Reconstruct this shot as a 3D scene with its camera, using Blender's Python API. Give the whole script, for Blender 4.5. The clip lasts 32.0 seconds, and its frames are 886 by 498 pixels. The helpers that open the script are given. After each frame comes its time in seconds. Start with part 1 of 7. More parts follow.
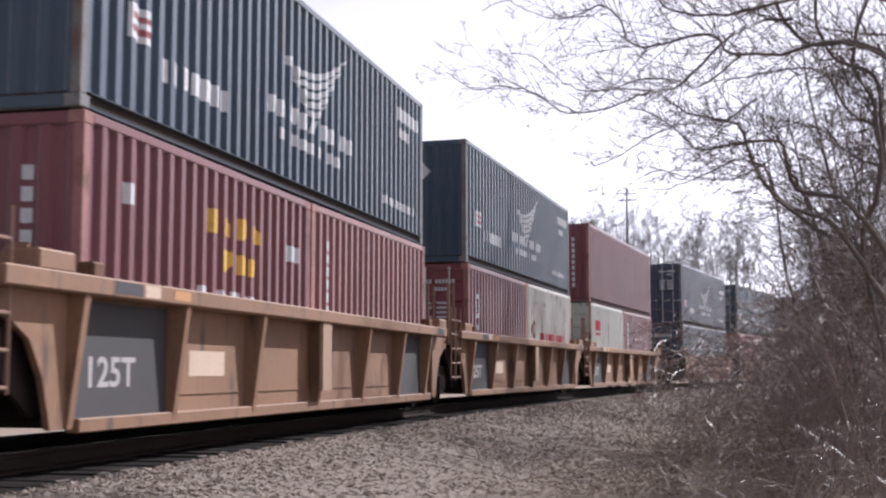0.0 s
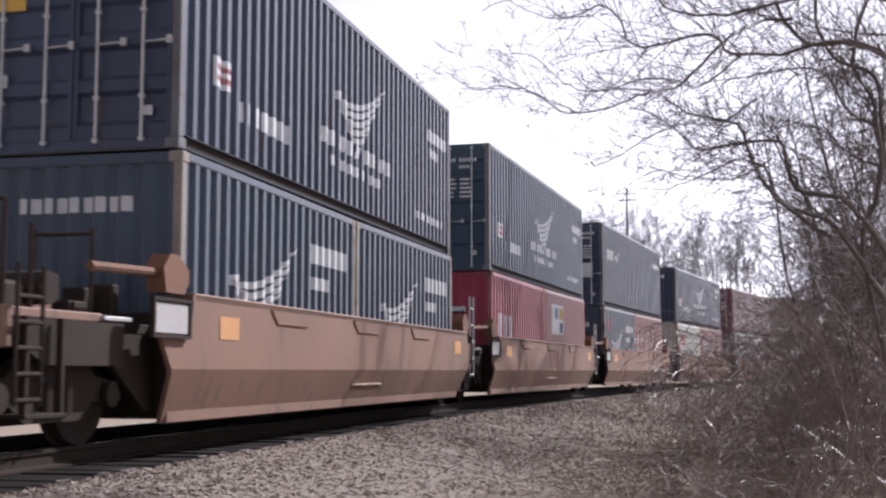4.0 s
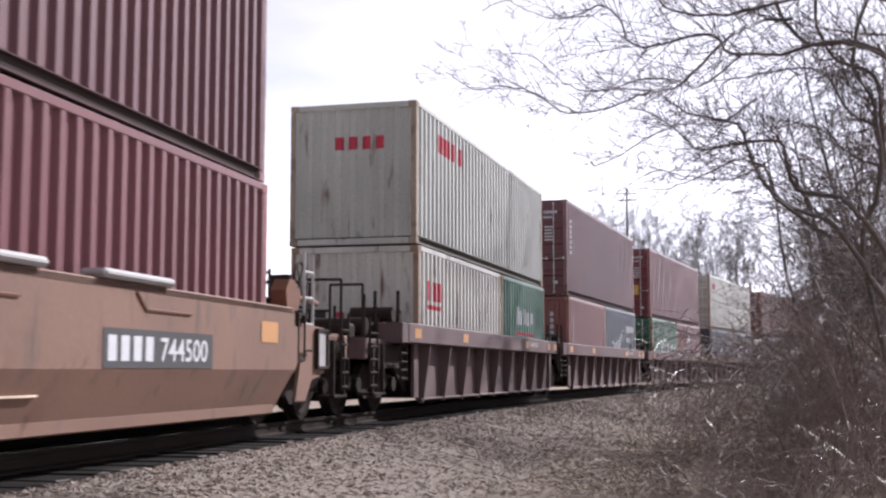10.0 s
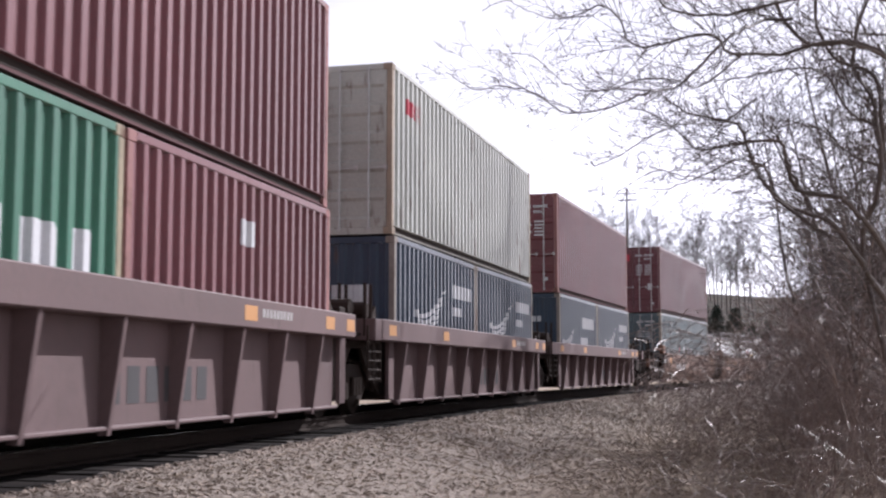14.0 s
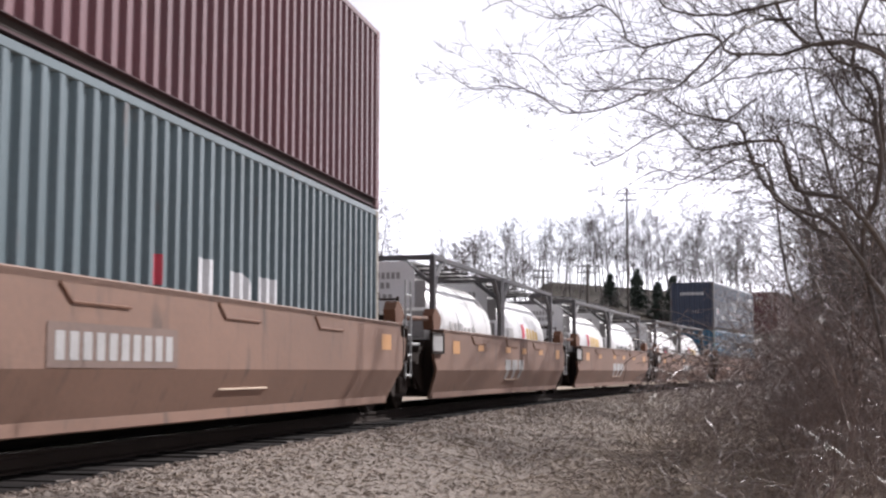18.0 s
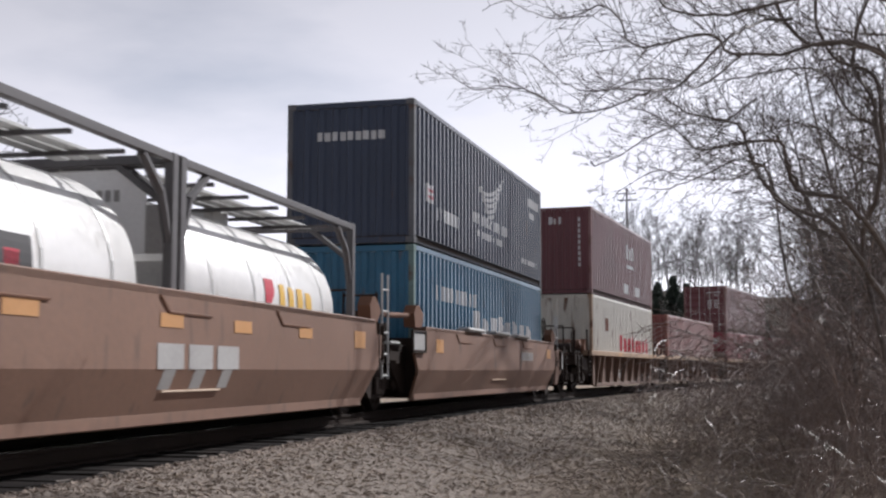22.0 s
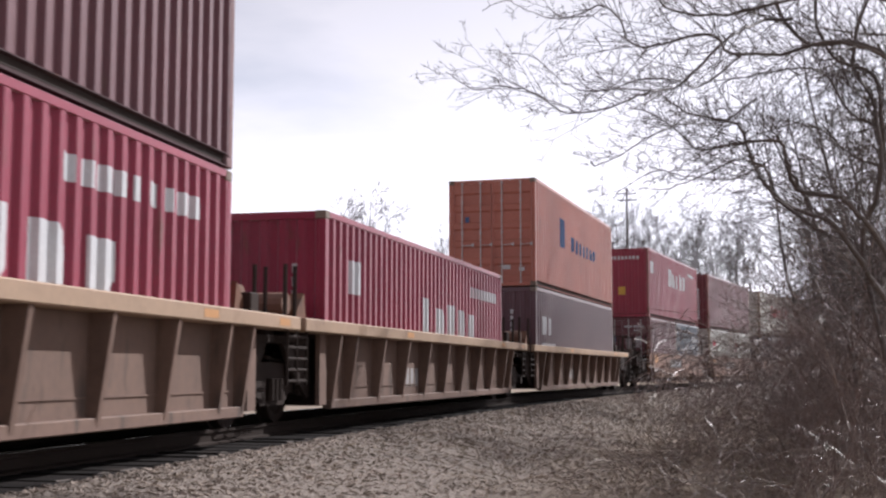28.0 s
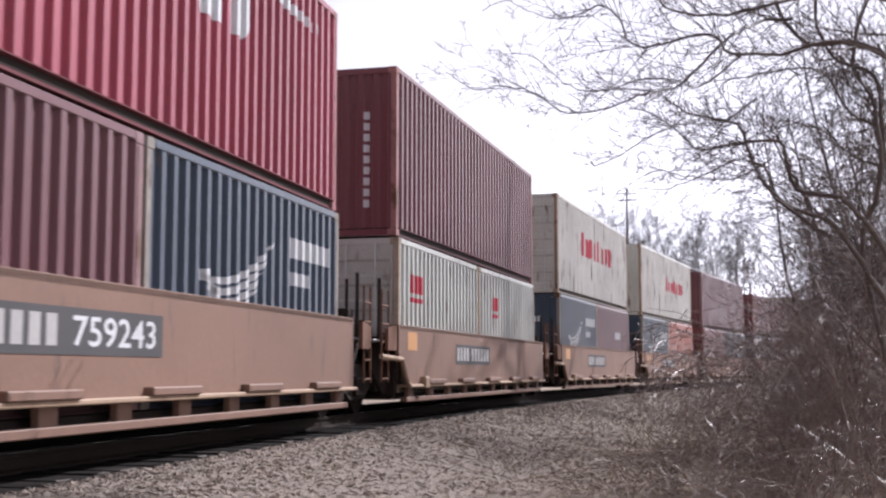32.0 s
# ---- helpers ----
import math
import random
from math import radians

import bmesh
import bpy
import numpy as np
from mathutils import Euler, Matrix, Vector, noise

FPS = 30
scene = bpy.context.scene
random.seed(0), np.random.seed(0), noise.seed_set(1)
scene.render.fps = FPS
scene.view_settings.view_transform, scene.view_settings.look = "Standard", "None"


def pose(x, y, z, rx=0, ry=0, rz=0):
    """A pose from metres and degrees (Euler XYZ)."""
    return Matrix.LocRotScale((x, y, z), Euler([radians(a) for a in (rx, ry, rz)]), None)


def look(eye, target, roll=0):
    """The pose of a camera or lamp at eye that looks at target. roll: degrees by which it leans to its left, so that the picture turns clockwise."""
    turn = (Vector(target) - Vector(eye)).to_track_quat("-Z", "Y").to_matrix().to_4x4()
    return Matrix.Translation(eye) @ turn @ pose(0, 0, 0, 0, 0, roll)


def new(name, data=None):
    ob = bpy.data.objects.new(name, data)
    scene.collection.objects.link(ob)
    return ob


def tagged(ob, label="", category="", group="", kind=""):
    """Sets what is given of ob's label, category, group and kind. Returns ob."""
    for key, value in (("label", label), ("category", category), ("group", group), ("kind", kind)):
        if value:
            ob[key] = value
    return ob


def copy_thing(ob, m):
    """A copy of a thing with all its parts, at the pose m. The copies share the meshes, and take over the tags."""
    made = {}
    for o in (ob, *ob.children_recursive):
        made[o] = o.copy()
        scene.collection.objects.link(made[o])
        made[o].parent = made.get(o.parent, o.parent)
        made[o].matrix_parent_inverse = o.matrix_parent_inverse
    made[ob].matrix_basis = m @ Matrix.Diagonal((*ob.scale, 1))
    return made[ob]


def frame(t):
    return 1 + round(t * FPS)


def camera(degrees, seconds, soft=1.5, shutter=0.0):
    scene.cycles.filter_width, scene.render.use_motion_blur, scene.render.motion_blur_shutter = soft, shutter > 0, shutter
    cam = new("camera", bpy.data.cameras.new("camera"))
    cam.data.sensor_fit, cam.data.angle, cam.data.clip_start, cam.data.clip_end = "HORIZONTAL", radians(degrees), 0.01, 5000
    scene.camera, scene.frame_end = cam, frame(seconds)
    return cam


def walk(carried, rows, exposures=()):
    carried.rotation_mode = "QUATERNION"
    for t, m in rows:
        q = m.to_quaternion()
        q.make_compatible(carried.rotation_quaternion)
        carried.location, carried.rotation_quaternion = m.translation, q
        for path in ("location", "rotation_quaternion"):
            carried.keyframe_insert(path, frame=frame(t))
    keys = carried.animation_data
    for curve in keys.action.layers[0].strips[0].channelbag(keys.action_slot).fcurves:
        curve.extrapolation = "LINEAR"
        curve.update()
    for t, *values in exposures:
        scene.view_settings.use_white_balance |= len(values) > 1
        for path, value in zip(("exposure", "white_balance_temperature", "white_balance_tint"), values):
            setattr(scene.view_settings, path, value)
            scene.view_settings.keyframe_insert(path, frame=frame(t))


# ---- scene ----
# ---------- the track's line (all of the plan hangs on it) ----------
EYE_Z = 1.5
X0, Y0, TH, CURVE = -7.1932, -13.8999, 1.442463, 0.003239   # foot of the near container wall, heading, 1 / radius
RAIL_Z = 0.825
HALF_W = 1.219
SPEED, GAIN = 12.14406, -0.005029


def line(s, lat=0.0):
    """Plan point at s metres along the track, lat metres from its centre towards the camera's side, and the heading."""
    a = TH - CURVE * s
    x = X0 + (math.sin(TH) - math.sin(a)) / CURVE
    y = Y0 + (math.cos(a) - math.cos(TH)) / CURVE
    off = lat - HALF_W
    return x + math.sin(a) * off, y - math.cos(a) * off, a


CX, CY = X0 + math.sin(TH) / CURVE, Y0 - math.cos(TH) / CURVE


def lateral(x, y):
    """Metres from the track's centre, positive on the camera's side."""
    return 1 / CURVE - np.hypot(x - CX, y - CY) + HALF_W


def run(t):
    return SPEED * (t - 15) + GAIN * (t - 15) ** 2


# ---------- camera ----------
cam = camera(39.62, 32.0, soft=2.4, shutter=0.14)
stand = pose(0, 0, EYE_Z, 90 + 5.6587, 0, 0)
walk(cam, [(0, stand), (32, stand)],
     exposures=[(0, 0.46, 5880, 18), (1.4, 0.46, 5880, 18), (2.2, 0.32, 5880, 18), (3.4, 0.44, 5880, 18), (5.5, 0.50, 5880, 18), (16, 0.50, 5880, 18), (17.5, 0.52, 6050, 16), (18.1, 0.42, 6050, 15),
                (18.8, -0.28, 5800, 9), (19.6, -0.42, 5800, 9), (21.2, -0.38, 5800, 9), (22.6, 0.26, 6080, 16), (24, 0.38, 5880, 18), (25, 0.16, 5880, 18), (25.5, 0.18, 5880, 18),
                (27.4, 0.38, 5880, 18), (28.4, 0.14, 6100, 14), (29.2, 0.14, 6100, 14), (30.2, 0.48, 5880, 18), (32, 0.50, 5880, 18)])

# ---------- world and sun ----------
SUN_AZ, SUN_EL = radians(42), radians(39)      # azimuth counted from +x towards +y
world = bpy.data.worlds.new("sky")
scene.world = world
world.use_nodes = True
wn, wl = world.node_tree.nodes, world.node_tree.links
wn.clear()
sky = wn.new("ShaderNodeTexSky")
sky.sky_type, sky.sun_disc = "NISHITA", False
sky.sun_elevation, sky.sun_rotation = SUN_EL, radians(90) - SUN_AZ
sky.dust_density, sky.air_density = 2.0, 1.0
coord = wn.new("ShaderNodeTexCoord")
stretch = wn.new("ShaderNodeMapping")
stretch.inputs["Scale"].default_value = (1.0, 1.6, 3.2)
cloud = wn.new("ShaderNodeTexNoise")
cloud.inputs["Scale"].default_value, cloud.inputs["Detail"].default_value = 2.6, 7
ramp = wn.new("ShaderNodeValToRGB")
ramp.color_ramp.elements[0].position, ramp.color_ramp.elements[1].position = 0.24, 0.52
ramp.color_ramp.elements[0].color = (0.45, 0.45, 0.45, 1)
mixsky = wn.new("ShaderNodeMixRGB")
mixsky.inputs[2].default_value = (11.6, 11.2, 11.5, 1)
back = wn.new("ShaderNodeBackground")
back.inputs["Strength"].default_value = 0.054
wout = wn.new("ShaderNodeOutputWorld")
wl.new(coord.outputs["Generated"], stretch.inputs["Vector"])
wl.new(stretch.outputs["Vector"], cloud.inputs["Vector"])
wl.new(cloud.outputs["Fac"], ramp.inputs["Fac"])
wl.new(ramp.outputs["Color"], mixsky.inputs[0])
wl.new(sky.outputs["Color"], mixsky.inputs[1])
# the haze is brighter round the sun ...
aim, glow, lift, shine = wn.new("ShaderNodeVectorMath"), wn.new("ShaderNodeMath"), wn.new("ShaderNodeMath"), wn.new("ShaderNodeVectorMath")
aim.operation, glow.operation, lift.operation, shine.operation = "DOT_PRODUCT", "POWER", "MULTIPLY_ADD", "SCALE"
aim.inputs[1].default_value = (math.cos(SUN_AZ) * math.cos(SUN_EL), math.sin(SUN_AZ) * math.cos(SUN_EL), math.sin(SUN_EL))
glow.inputs[1].default_value = 1.5
glow.use_clamp = True
lift.inputs[1].default_value = 0.9
# ... and towards the horizon
level, low_sky, thick, haze = wn.new("ShaderNodeSeparateXYZ"), wn.new("ShaderNodeMath"), wn.new("ShaderNodeMath"), wn.new("ShaderNodeMath")
low_sky.operation, thick.operation, haze.operation = "SUBTRACT", "POWER", "MULTIPLY_ADD"
low_sky.inputs[0].default_value, thick.inputs[1].default_value = 1.0, 4.0
low_sky.use_clamp = True
haze.inputs[1].default_value, haze.inputs[2].default_value = 2.3, 0.14
wl.new(coord.outputs["Generated"], level.inputs[0])
wl.new(level.outputs["Z"], low_sky.inputs[1])
wl.new(low_sky.outputs[0], thick.inputs[0])
wl.new(thick.outputs[0], haze.inputs[0])
wl.new(haze.outputs[0], lift.inputs[2])
wl.new(coord.outputs["Generated"], aim.inputs[0])
wl.new(aim.outputs["Value"], glow.inputs[0])
wl.new(glow.outputs[0], lift.inputs[0])
wl.new(mixsky.outputs["Color"], shine.inputs[0])
wl.new(lift.outputs[0], shine.inputs["Scale"])
wl.new(shine.outputs[0], back.inputs["Color"])
wl.new(back.outputs["Background"], wout.inputs["Surface"])
sun_data = bpy.data.lights.new("sun", "SUN")
sun_data.energy, sun_data.angle, sun_data.color = 5.0, radians(0.6), (1.0, 0.95, 0.88)
sun = new("sun", sun_data)
to_sun = Vector((math.cos(SUN_AZ) * math.cos(SUN_EL), math.sin(SUN_AZ) * math.cos(SUN_EL), math.sin(SUN_EL)))
sun.matrix_world = look(to_sun * 60, (0, 0, 0))


# ---------- materials ----------
def surface(name, colour, rough=0.7, metal=0.0, spots=None, spot_at=0.62, grain=8.0, patch=0.7, vary=0.25, bump=0.15,
            streak=0.0, shift=False):
    """A procedural surface: patchy tone, fine grain and bump, optional stains of another colour and upright streaks."""
    m = bpy.data.materials.new(name)
    m.use_nodes = True
    n, l = m.node_tree.nodes, m.node_tree.links
    bsdf = n["Principled BSDF"]
    tc = n.new("ShaderNodeTexCoord")
    vec = tc.outputs["Object"]
    if shift:
        info, mul, add = n.new("ShaderNodeObjectInfo"), n.new("ShaderNodeMath"), n.new("ShaderNodeVectorMath")
        mul.operation, mul.inputs[1].default_value = "MULTIPLY", 37.0
        l.new(info.outputs["Random"], mul.inputs[0])
        l.new(vec, add.inputs[0])
        l.new(mul.outputs[0], add.inputs[1])
        vec = add.outputs[0]
    big, fine = n.new("ShaderNodeTexNoise"), n.new("ShaderNodeTexNoise")
    big.inputs["Scale"].default_value, big.inputs["Detail"].default_value = patch, 5
    fine.inputs["Scale"].default_value, fine.inputs["Detail"].default_value = grain, 8
    l.new(vec, big.inputs["Vector"])
    l.new(vec, fine.inputs["Vector"])
    tone = n.new("ShaderNodeMath")
    tone.operation = "MULTIPLY_ADD"
    l.new(big.outputs["Fac"], tone.inputs[0])
    tone.inputs[1].default_value = 0.6
    half = n.new("ShaderNodeMath")
    half.operation, half.inputs[1].default_value = "MULTIPLY", 0.4
    l.new(fine.outputs["Fac"], half.inputs[0])
    l.new(half.outputs[0], tone.inputs[2])
    band = n.new("ShaderNodeMapRange")
    band.inputs["From Min"].default_value, band.inputs["From Max"].default_value = 0.3, 0.7
    band.inputs["To Min"].default_value, band.inputs["To Max"].default_value = 1 - vary, 1 + vary
    l.new(tone.outputs[0], band.inputs["Value"])
    scale = n.new("ShaderNodeVectorMath")
    scale.operation = "SCALE"
    scale.inputs[0].default_value = colour
    l.new(band.outputs["Result"], scale.inputs["Scale"])
    out = scale.outputs[0]
    if spots:
        src, at = fine.outputs["Fac"], spot_at
        blot = n.new("ShaderNodeTexNoise")
        blot.inputs["Scale"].default_value, blot.inputs["Detail"].default_value = (2.2, 9) if not streak else (1.4, 8)
        if streak:
            mp = n.new("ShaderNodeMapping")
            mp.inputs["Scale"].default_value = (3.5, 3.5, 3.5 * streak)
            l.new(vec, mp.inputs["Vector"])
            l.new(mp.outputs["Vector"], blot.inputs["Vector"])
        else:
            l.new(vec, blot.inputs["Vector"])
        rr = n.new("ShaderNodeValToRGB")
        rr.color_ramp.elements[0].position, rr.color_ramp.elements[1].position = at, min(at + 0.14, 1)
        l.new(blot.outputs["Fac"], rr.inputs["Fac"])
        mx = n.new("ShaderNodeMixRGB")
        mx.inputs[2].default_value = (*spots, 1)
        l.new(rr.outputs["Color"], mx.inputs[0])
        l.new(out, mx.inputs[1])
        out = mx.outputs[0]
    l.new(out, bsdf.inputs["Base Color"])
    bsdf.inputs["Metallic"].default_value = metal
    rg = n.new("ShaderNodeMapRange")
    rg.inputs["To Min"].default_value, rg.inputs["To Max"].default_value = max(rough - 0.12, 0.05), min(rough + 0.15, 1)
    l.new(fine.outputs["Fac"], rg.inputs["Value"])
    l.new(rg.outputs["Result"], bsdf.inputs["Roughness"])
    if bump:
        bp = n.new("ShaderNodeBump")
        bp.inputs["Strength"].default_value, bp.inputs["Distance"].default_value = bump, 0.02
        l.new(fine.outputs["Fac"], bp.inputs["Height"])
        l.new(bp.outputs["Normal"], bsdf.inputs["Normal"])
    return m


RUST = (0.10, 0.045, 0.022)


def paint(name, colour, rough=0.46, at=0.66):
    m = surface(name, colour, rough, 0, RUST, at, grain=22, patch=0.55, vary=0.22, bump=0.08, streak=0.22, shift=True)
    dusty = m.node_tree.nodes["Principled BSDF"].inputs
    dusty["Sheen Weight"].default_value, dusty["Sheen Roughness"].default_value = 0.6, 0.35
    return m


PAINT = {
    "navy": paint("navy_paint", (0.018, 0.030, 0.062)),
    "slate": paint("slate_blue_paint", (0.022, 0.048, 0.078)),
    "hblue": paint("dull_blue_paint", (0.019, 0.038, 0.066)),
    "sky": paint("bright_blue_paint", (0.015, 0.110, 0.200)),
    "maroon": paint("maroon_paint", (0.105, 0.027, 0.034)),
    "brown": paint("brown_red_paint", (0.130, 0.030, 0.036)),
    "red": paint("red_paint", (0.250, 0.020, 0.044)),
    "crimson": paint("crimson_paint", (0.245, 0.015, 0.046)),
    "brick": paint("faded_red_paint", (0.190, 0.060, 0.054)),
    "orange": paint("faded_orange_paint", (0.400, 0.130, 0.085)),
    "green": paint("green_paint", (0.020, 0.120, 0.068)),
    "grey": paint("light_grey_paint", (0.40, 0.41, 0.37), at=0.6),
    "white": paint("off_white_paint", (0.47, 0.46, 0.41), at=0.57),
    "teal": paint("grey_green_paint", (0.072, 0.108, 0.120)),
    "plum": paint("dark_plum_paint", (0.098, 0.046, 0.056)),
}
def worn(name, colour):
    return surface(name, colour, 0.75, 0, RUST, 0.56, grain=18, patch=1.2, vary=0.35, bump=0.15, shift=True)


# worn, knocked posts and castings with sunlight put into their colour; darker lower rails
POSTS = {"navy": worn("worn_sunlit_navy_edge", (0.115, 0.118, 0.128)), "slate": worn("worn_sunlit_slate_edge", (0.15, 0.15, 0.15)), "hblue": worn("worn_sunlit_blue_edge", (0.21, 0.185, 0.16)),
         "grey": worn("rusty_cream_edge", (0.30, 0.24, 0.18)), "white": worn("rusty_white_edge", (0.27, 0.19, 0.13)), "green": worn("worn_sunlit_green_edge", (0.25, 0.21, 0.14)),
         "maroon": worn("worn_sunlit_maroon_edge", (0.21, 0.125, 0.125)), "brown": worn("worn_sunlit_brown_edge", (0.26, 0.125, 0.115)), "red": worn("worn_sunlit_red_edge", (0.25, 0.10, 0.10)),
         "brick": worn("worn_sunlit_brick_edge", (0.28, 0.14, 0.12)), "sky": worn("worn_sunlit_blue_green_edge", (0.13, 0.19, 0.18)), "teal": worn("worn_sunlit_cream_edge", (0.28, 0.25, 0.21))}
RAILS = {k: surface("darker_" + k + "_rail", c, 0.85, 0, RUST, 0.62, grain=20, patch=0.8, vary=0.3, bump=0.1, streak=3.0, shift=True) for k, c in
         {"navy": (0.022, 0.026, 0.036), "slate": (0.024, 0.034, 0.042), "hblue": (0.024, 0.036, 0.058), "sky": (0.03, 0.09, 0.14), "maroon": (0.055, 0.024, 0.027),
          "brown": (0.085, 0.032, 0.034), "red": (0.12, 0.024, 0.03), "crimson": (0.17, 0.02, 0.04), "brick": (0.13, 0.045, 0.042), "orange": (0.17, 0.06, 0.045),
          "green": (0.025, 0.075, 0.05), "grey": (0.21, 0.20, 0.17), "white": (0.26, 0.24, 0.21), "teal": (0.07, 0.09, 0.09), "plum": (0.05, 0.032, 0.036)}.items()}
TAN = surface("tan_car_paint", (0.178, 0.100, 0.068), 0.65, 0, (0.095, 0.062, 0.046), 0.60, grain=14, patch=0.5, vary=0.22, bump=0.12, streak=0.25, shift=True)
WARMTAN = surface("yellow_tan_car_paint", (0.215, 0.120, 0.069), 0.65, 0, (0.09, 0.057, 0.04), 0.58, grain=14, patch=0.5, vary=0.25, bump=0.12, streak=0.25, shift=True)
DULLTAN = surface("dull_tan_car_paint", (0.145, 0.090, 0.066), 0.75, 0, (0.08, 0.055, 0.042), 0.56, grain=14, patch=0.6, vary=0.3, bump=0.12, streak=0.3, shift=True)
PALETAN = surface("pale_tan_paint", (0.33, 0.228, 0.150), 0.7, 0, (0.22, 0.14, 0.09), 0.6, grain=14, patch=0.5, vary=0.2, bump=0.1, shift=True)
ROSE = surface("dusty_maroon_car_paint", (0.118, 0.077, 0.076), 0.7, 0, (0.09, 0.06, 0.055), 0.6, grain=14, patch=0.5, vary=0.22, bump=0.12, streak=0.3, shift=True)
GRIME = surface("grimy_black_steel", (0.032, 0.023, 0.019), 0.75, 0.0, (0.03, 0.022, 0.018), 0.62, grain=20, vary=0.35, bump=0.2, shift=True)
GRIME.node_tree.nodes["Principled BSDF"].inputs["Specular IOR Level"].default_value = 0.15
RUSTY = surface("rusty_brown_steel", (0.135, 0.060, 0.032), 0.8, 0.0, (0.05, 0.03, 0.022), 0.6, grain=18, vary=0.3, bump=0.2, shift=True)
STEEL = surface("worn_steel", (0.38, 0.36, 0.34), 0.35, 0.9, (0.12, 0.08, 0.06), 0.66, grain=30, vary=0.2, bump=0.05)
POLISHED = surface("polished_rail_head", (0.62, 0.60, 0.57), 0.2, 1.0, None, grain=40, vary=0.08, bump=0.0)
GALV = surface("galvanised_steel", (0.46, 0.46, 0.45), 0.5, 0.5, None, grain=30, vary=0.15, bump=0.04)
TANKSTEEL = surface("tank_cladding", (0.74, 0.73, 0.71), 0.33, 0.25, (0.45, 0.42, 0.38), 0.66, grain=10, patch=0.5, vary=0.08, bump=0.03, streak=0.2, shift=True)
TANKFRAME = surface("dark_grey_frame_paint", (0.085, 0.080, 0.082), 0.55, 0, RUST, 0.68, grain=20, vary=0.25, bump=0.08, shift=True)
CASTING = surface("bare_casting", (0.20, 0.16, 0.13), 0.7, 0.2, RUST, 0.52, grain=30, vary=0.3, bump=0.2, shift=True)
INK = {
    "white": surface("white_marking", (0.52, 0.53, 0.54), 0.6, 0, None, grain=25, vary=0.14, bump=0.03),
    "red": surface("red_marking", (0.44, 0.03, 0.055), 0.6, 0, None, grain=25, vary=0.2, bump=0.03),
    "yellow": surface("yellow_marking", (0.58, 0.36, 0.06), 0.6, 0, None, grain=25, vary=0.2, bump=0.03),
    "amber": surface("amber_reflector", (0.48, 0.25, 0.10), 0.5, 0, None, grain=25, vary=0.15, bump=0.03),
    "blue": surface("blue_marking", (0.045, 0.09, 0.20), 0.6, 0, None, grain=25, vary=0.2, bump=0.03),
    "black": surface("black_marking", (0.03, 0.03, 0.035), 0.6, 0, None, grain=25, vary=0.2, bump=0.03),
    "faded": surface("faded_marking", (0.34, 0.33, 0.32), 0.7, 0, None, grain=25, vary=0.2, bump=0.03),
    "green": surface("green_marking", (0.05, 0.25, 0.10), 0.6, 0, None, grain=25, vary=0.2, bump=0.03),
    "stain": surface("faded_dark_patch", (0.15, 0.10, 0.08), 0.7, 0, None, grain=25, vary=0.3, bump=0.03),
    "patch": surface("dark_patch", (0.045, 0.043, 0.045), 0.7, 0, None, grain=25, vary=0.25, bump=0.03),
    "brown": surface("brown_stain", (0.16, 0.07, 0.05), 0.7, 0, None, grain=25, vary=0.25, bump=0.03),
    "shield": surface("white_shield_paint", (0.80, 0.80, 0.80), 0.5, 0, None, grain=25, vary=0.08, bump=0.02),
    "pale": surface("pale_tan_marking", (0.52, 0.40, 0.30), 0.7, 0, None, grain=25, vary=0.2, bump=0.03),
}
BARK = surface("grey_brown_bark", (0.112, 0.092, 0.082), 0.62, 0, (0.20, 0.17, 0.15), 0.58, grain=40, patch=3, vary=0.35, bump=0.3, shift=True)
TWIG = surface("brush_twigs", (0.215, 0.165, 0.142), 0.40, 0, (0.36, 0.29, 0.245), 0.60, grain=12, patch=1.2, vary=0.4, bump=0.1, shift=True)
FARWOOD = surface("far_bare_wood", (0.125, 0.108, 0.104), 0.8, 0, None, grain=6, patch=0.3, vary=0.3, bump=0.0, shift=True)
NEEDLE = surface("conifer_needles", (0.042, 0.058, 0.044), 0.7, 0, None, grain=9, patch=0.6, vary=0.4, bump=0.0, shift=True)
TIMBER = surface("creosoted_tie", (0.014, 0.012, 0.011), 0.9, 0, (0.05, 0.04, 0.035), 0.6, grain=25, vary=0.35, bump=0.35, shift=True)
# paler tie ends: the sun on the tips is put into the colour
LIT_TIEEND = surface("sunlit_tie_end", (0.10, 0.082, 0.07), 0.9, 0, (0.04, 0.03, 0.027), 0.6, grain=25, vary=0.3, bump=0.3)
POLEWOOD = surface("weathered_pole", (0.10, 0.085, 0.075), 0.85, 0, None, grain=25, vary=0.3, bump=0.3)
RAILSTEEL = surface("rail_steel", (0.030, 0.022, 0.018), 0.75, 0.0, (0.05, 0.035, 0.028), 0.62, grain=20, vary=0.3, bump=0.1)
LITTER = surface("twig_litter", (0.10, 0.075, 0.055), 0.8, 0, None, grain=20, patch=2, vary=0.4, bump=0.0)
for dull in (TIMBER, RAILSTEEL):
    dull.node_tree.nodes["Principled BSDF"].inputs["Specular IOR Level"].default_value = 0.1
STONE = surface("crushed_stone", (0.232, 0.198, 0.172), 0.85, 0, (0.14, 0.115, 0.10), 0.57, grain=30, patch=2.5, vary=0.45, bump=0.4)
CANE = surface("pale_dead_cane", (0.30, 0.25, 0.21), 0.35, 0, (0.16, 0.12, 0.10), 0.6, grain=20, patch=2, vary=0.3, bump=0.05)
GLINT = surface("shiny_bramble_bark", (0.16, 0.12, 0.105), 0.38, 0, (0.34, 0.29, 0.25), 0.6, grain=20, patch=2, vary=0.3, bump=0.05)
GLINT.node_tree.nodes["Principled BSDF"].inputs["Specular IOR Level"].default_value = 0.6
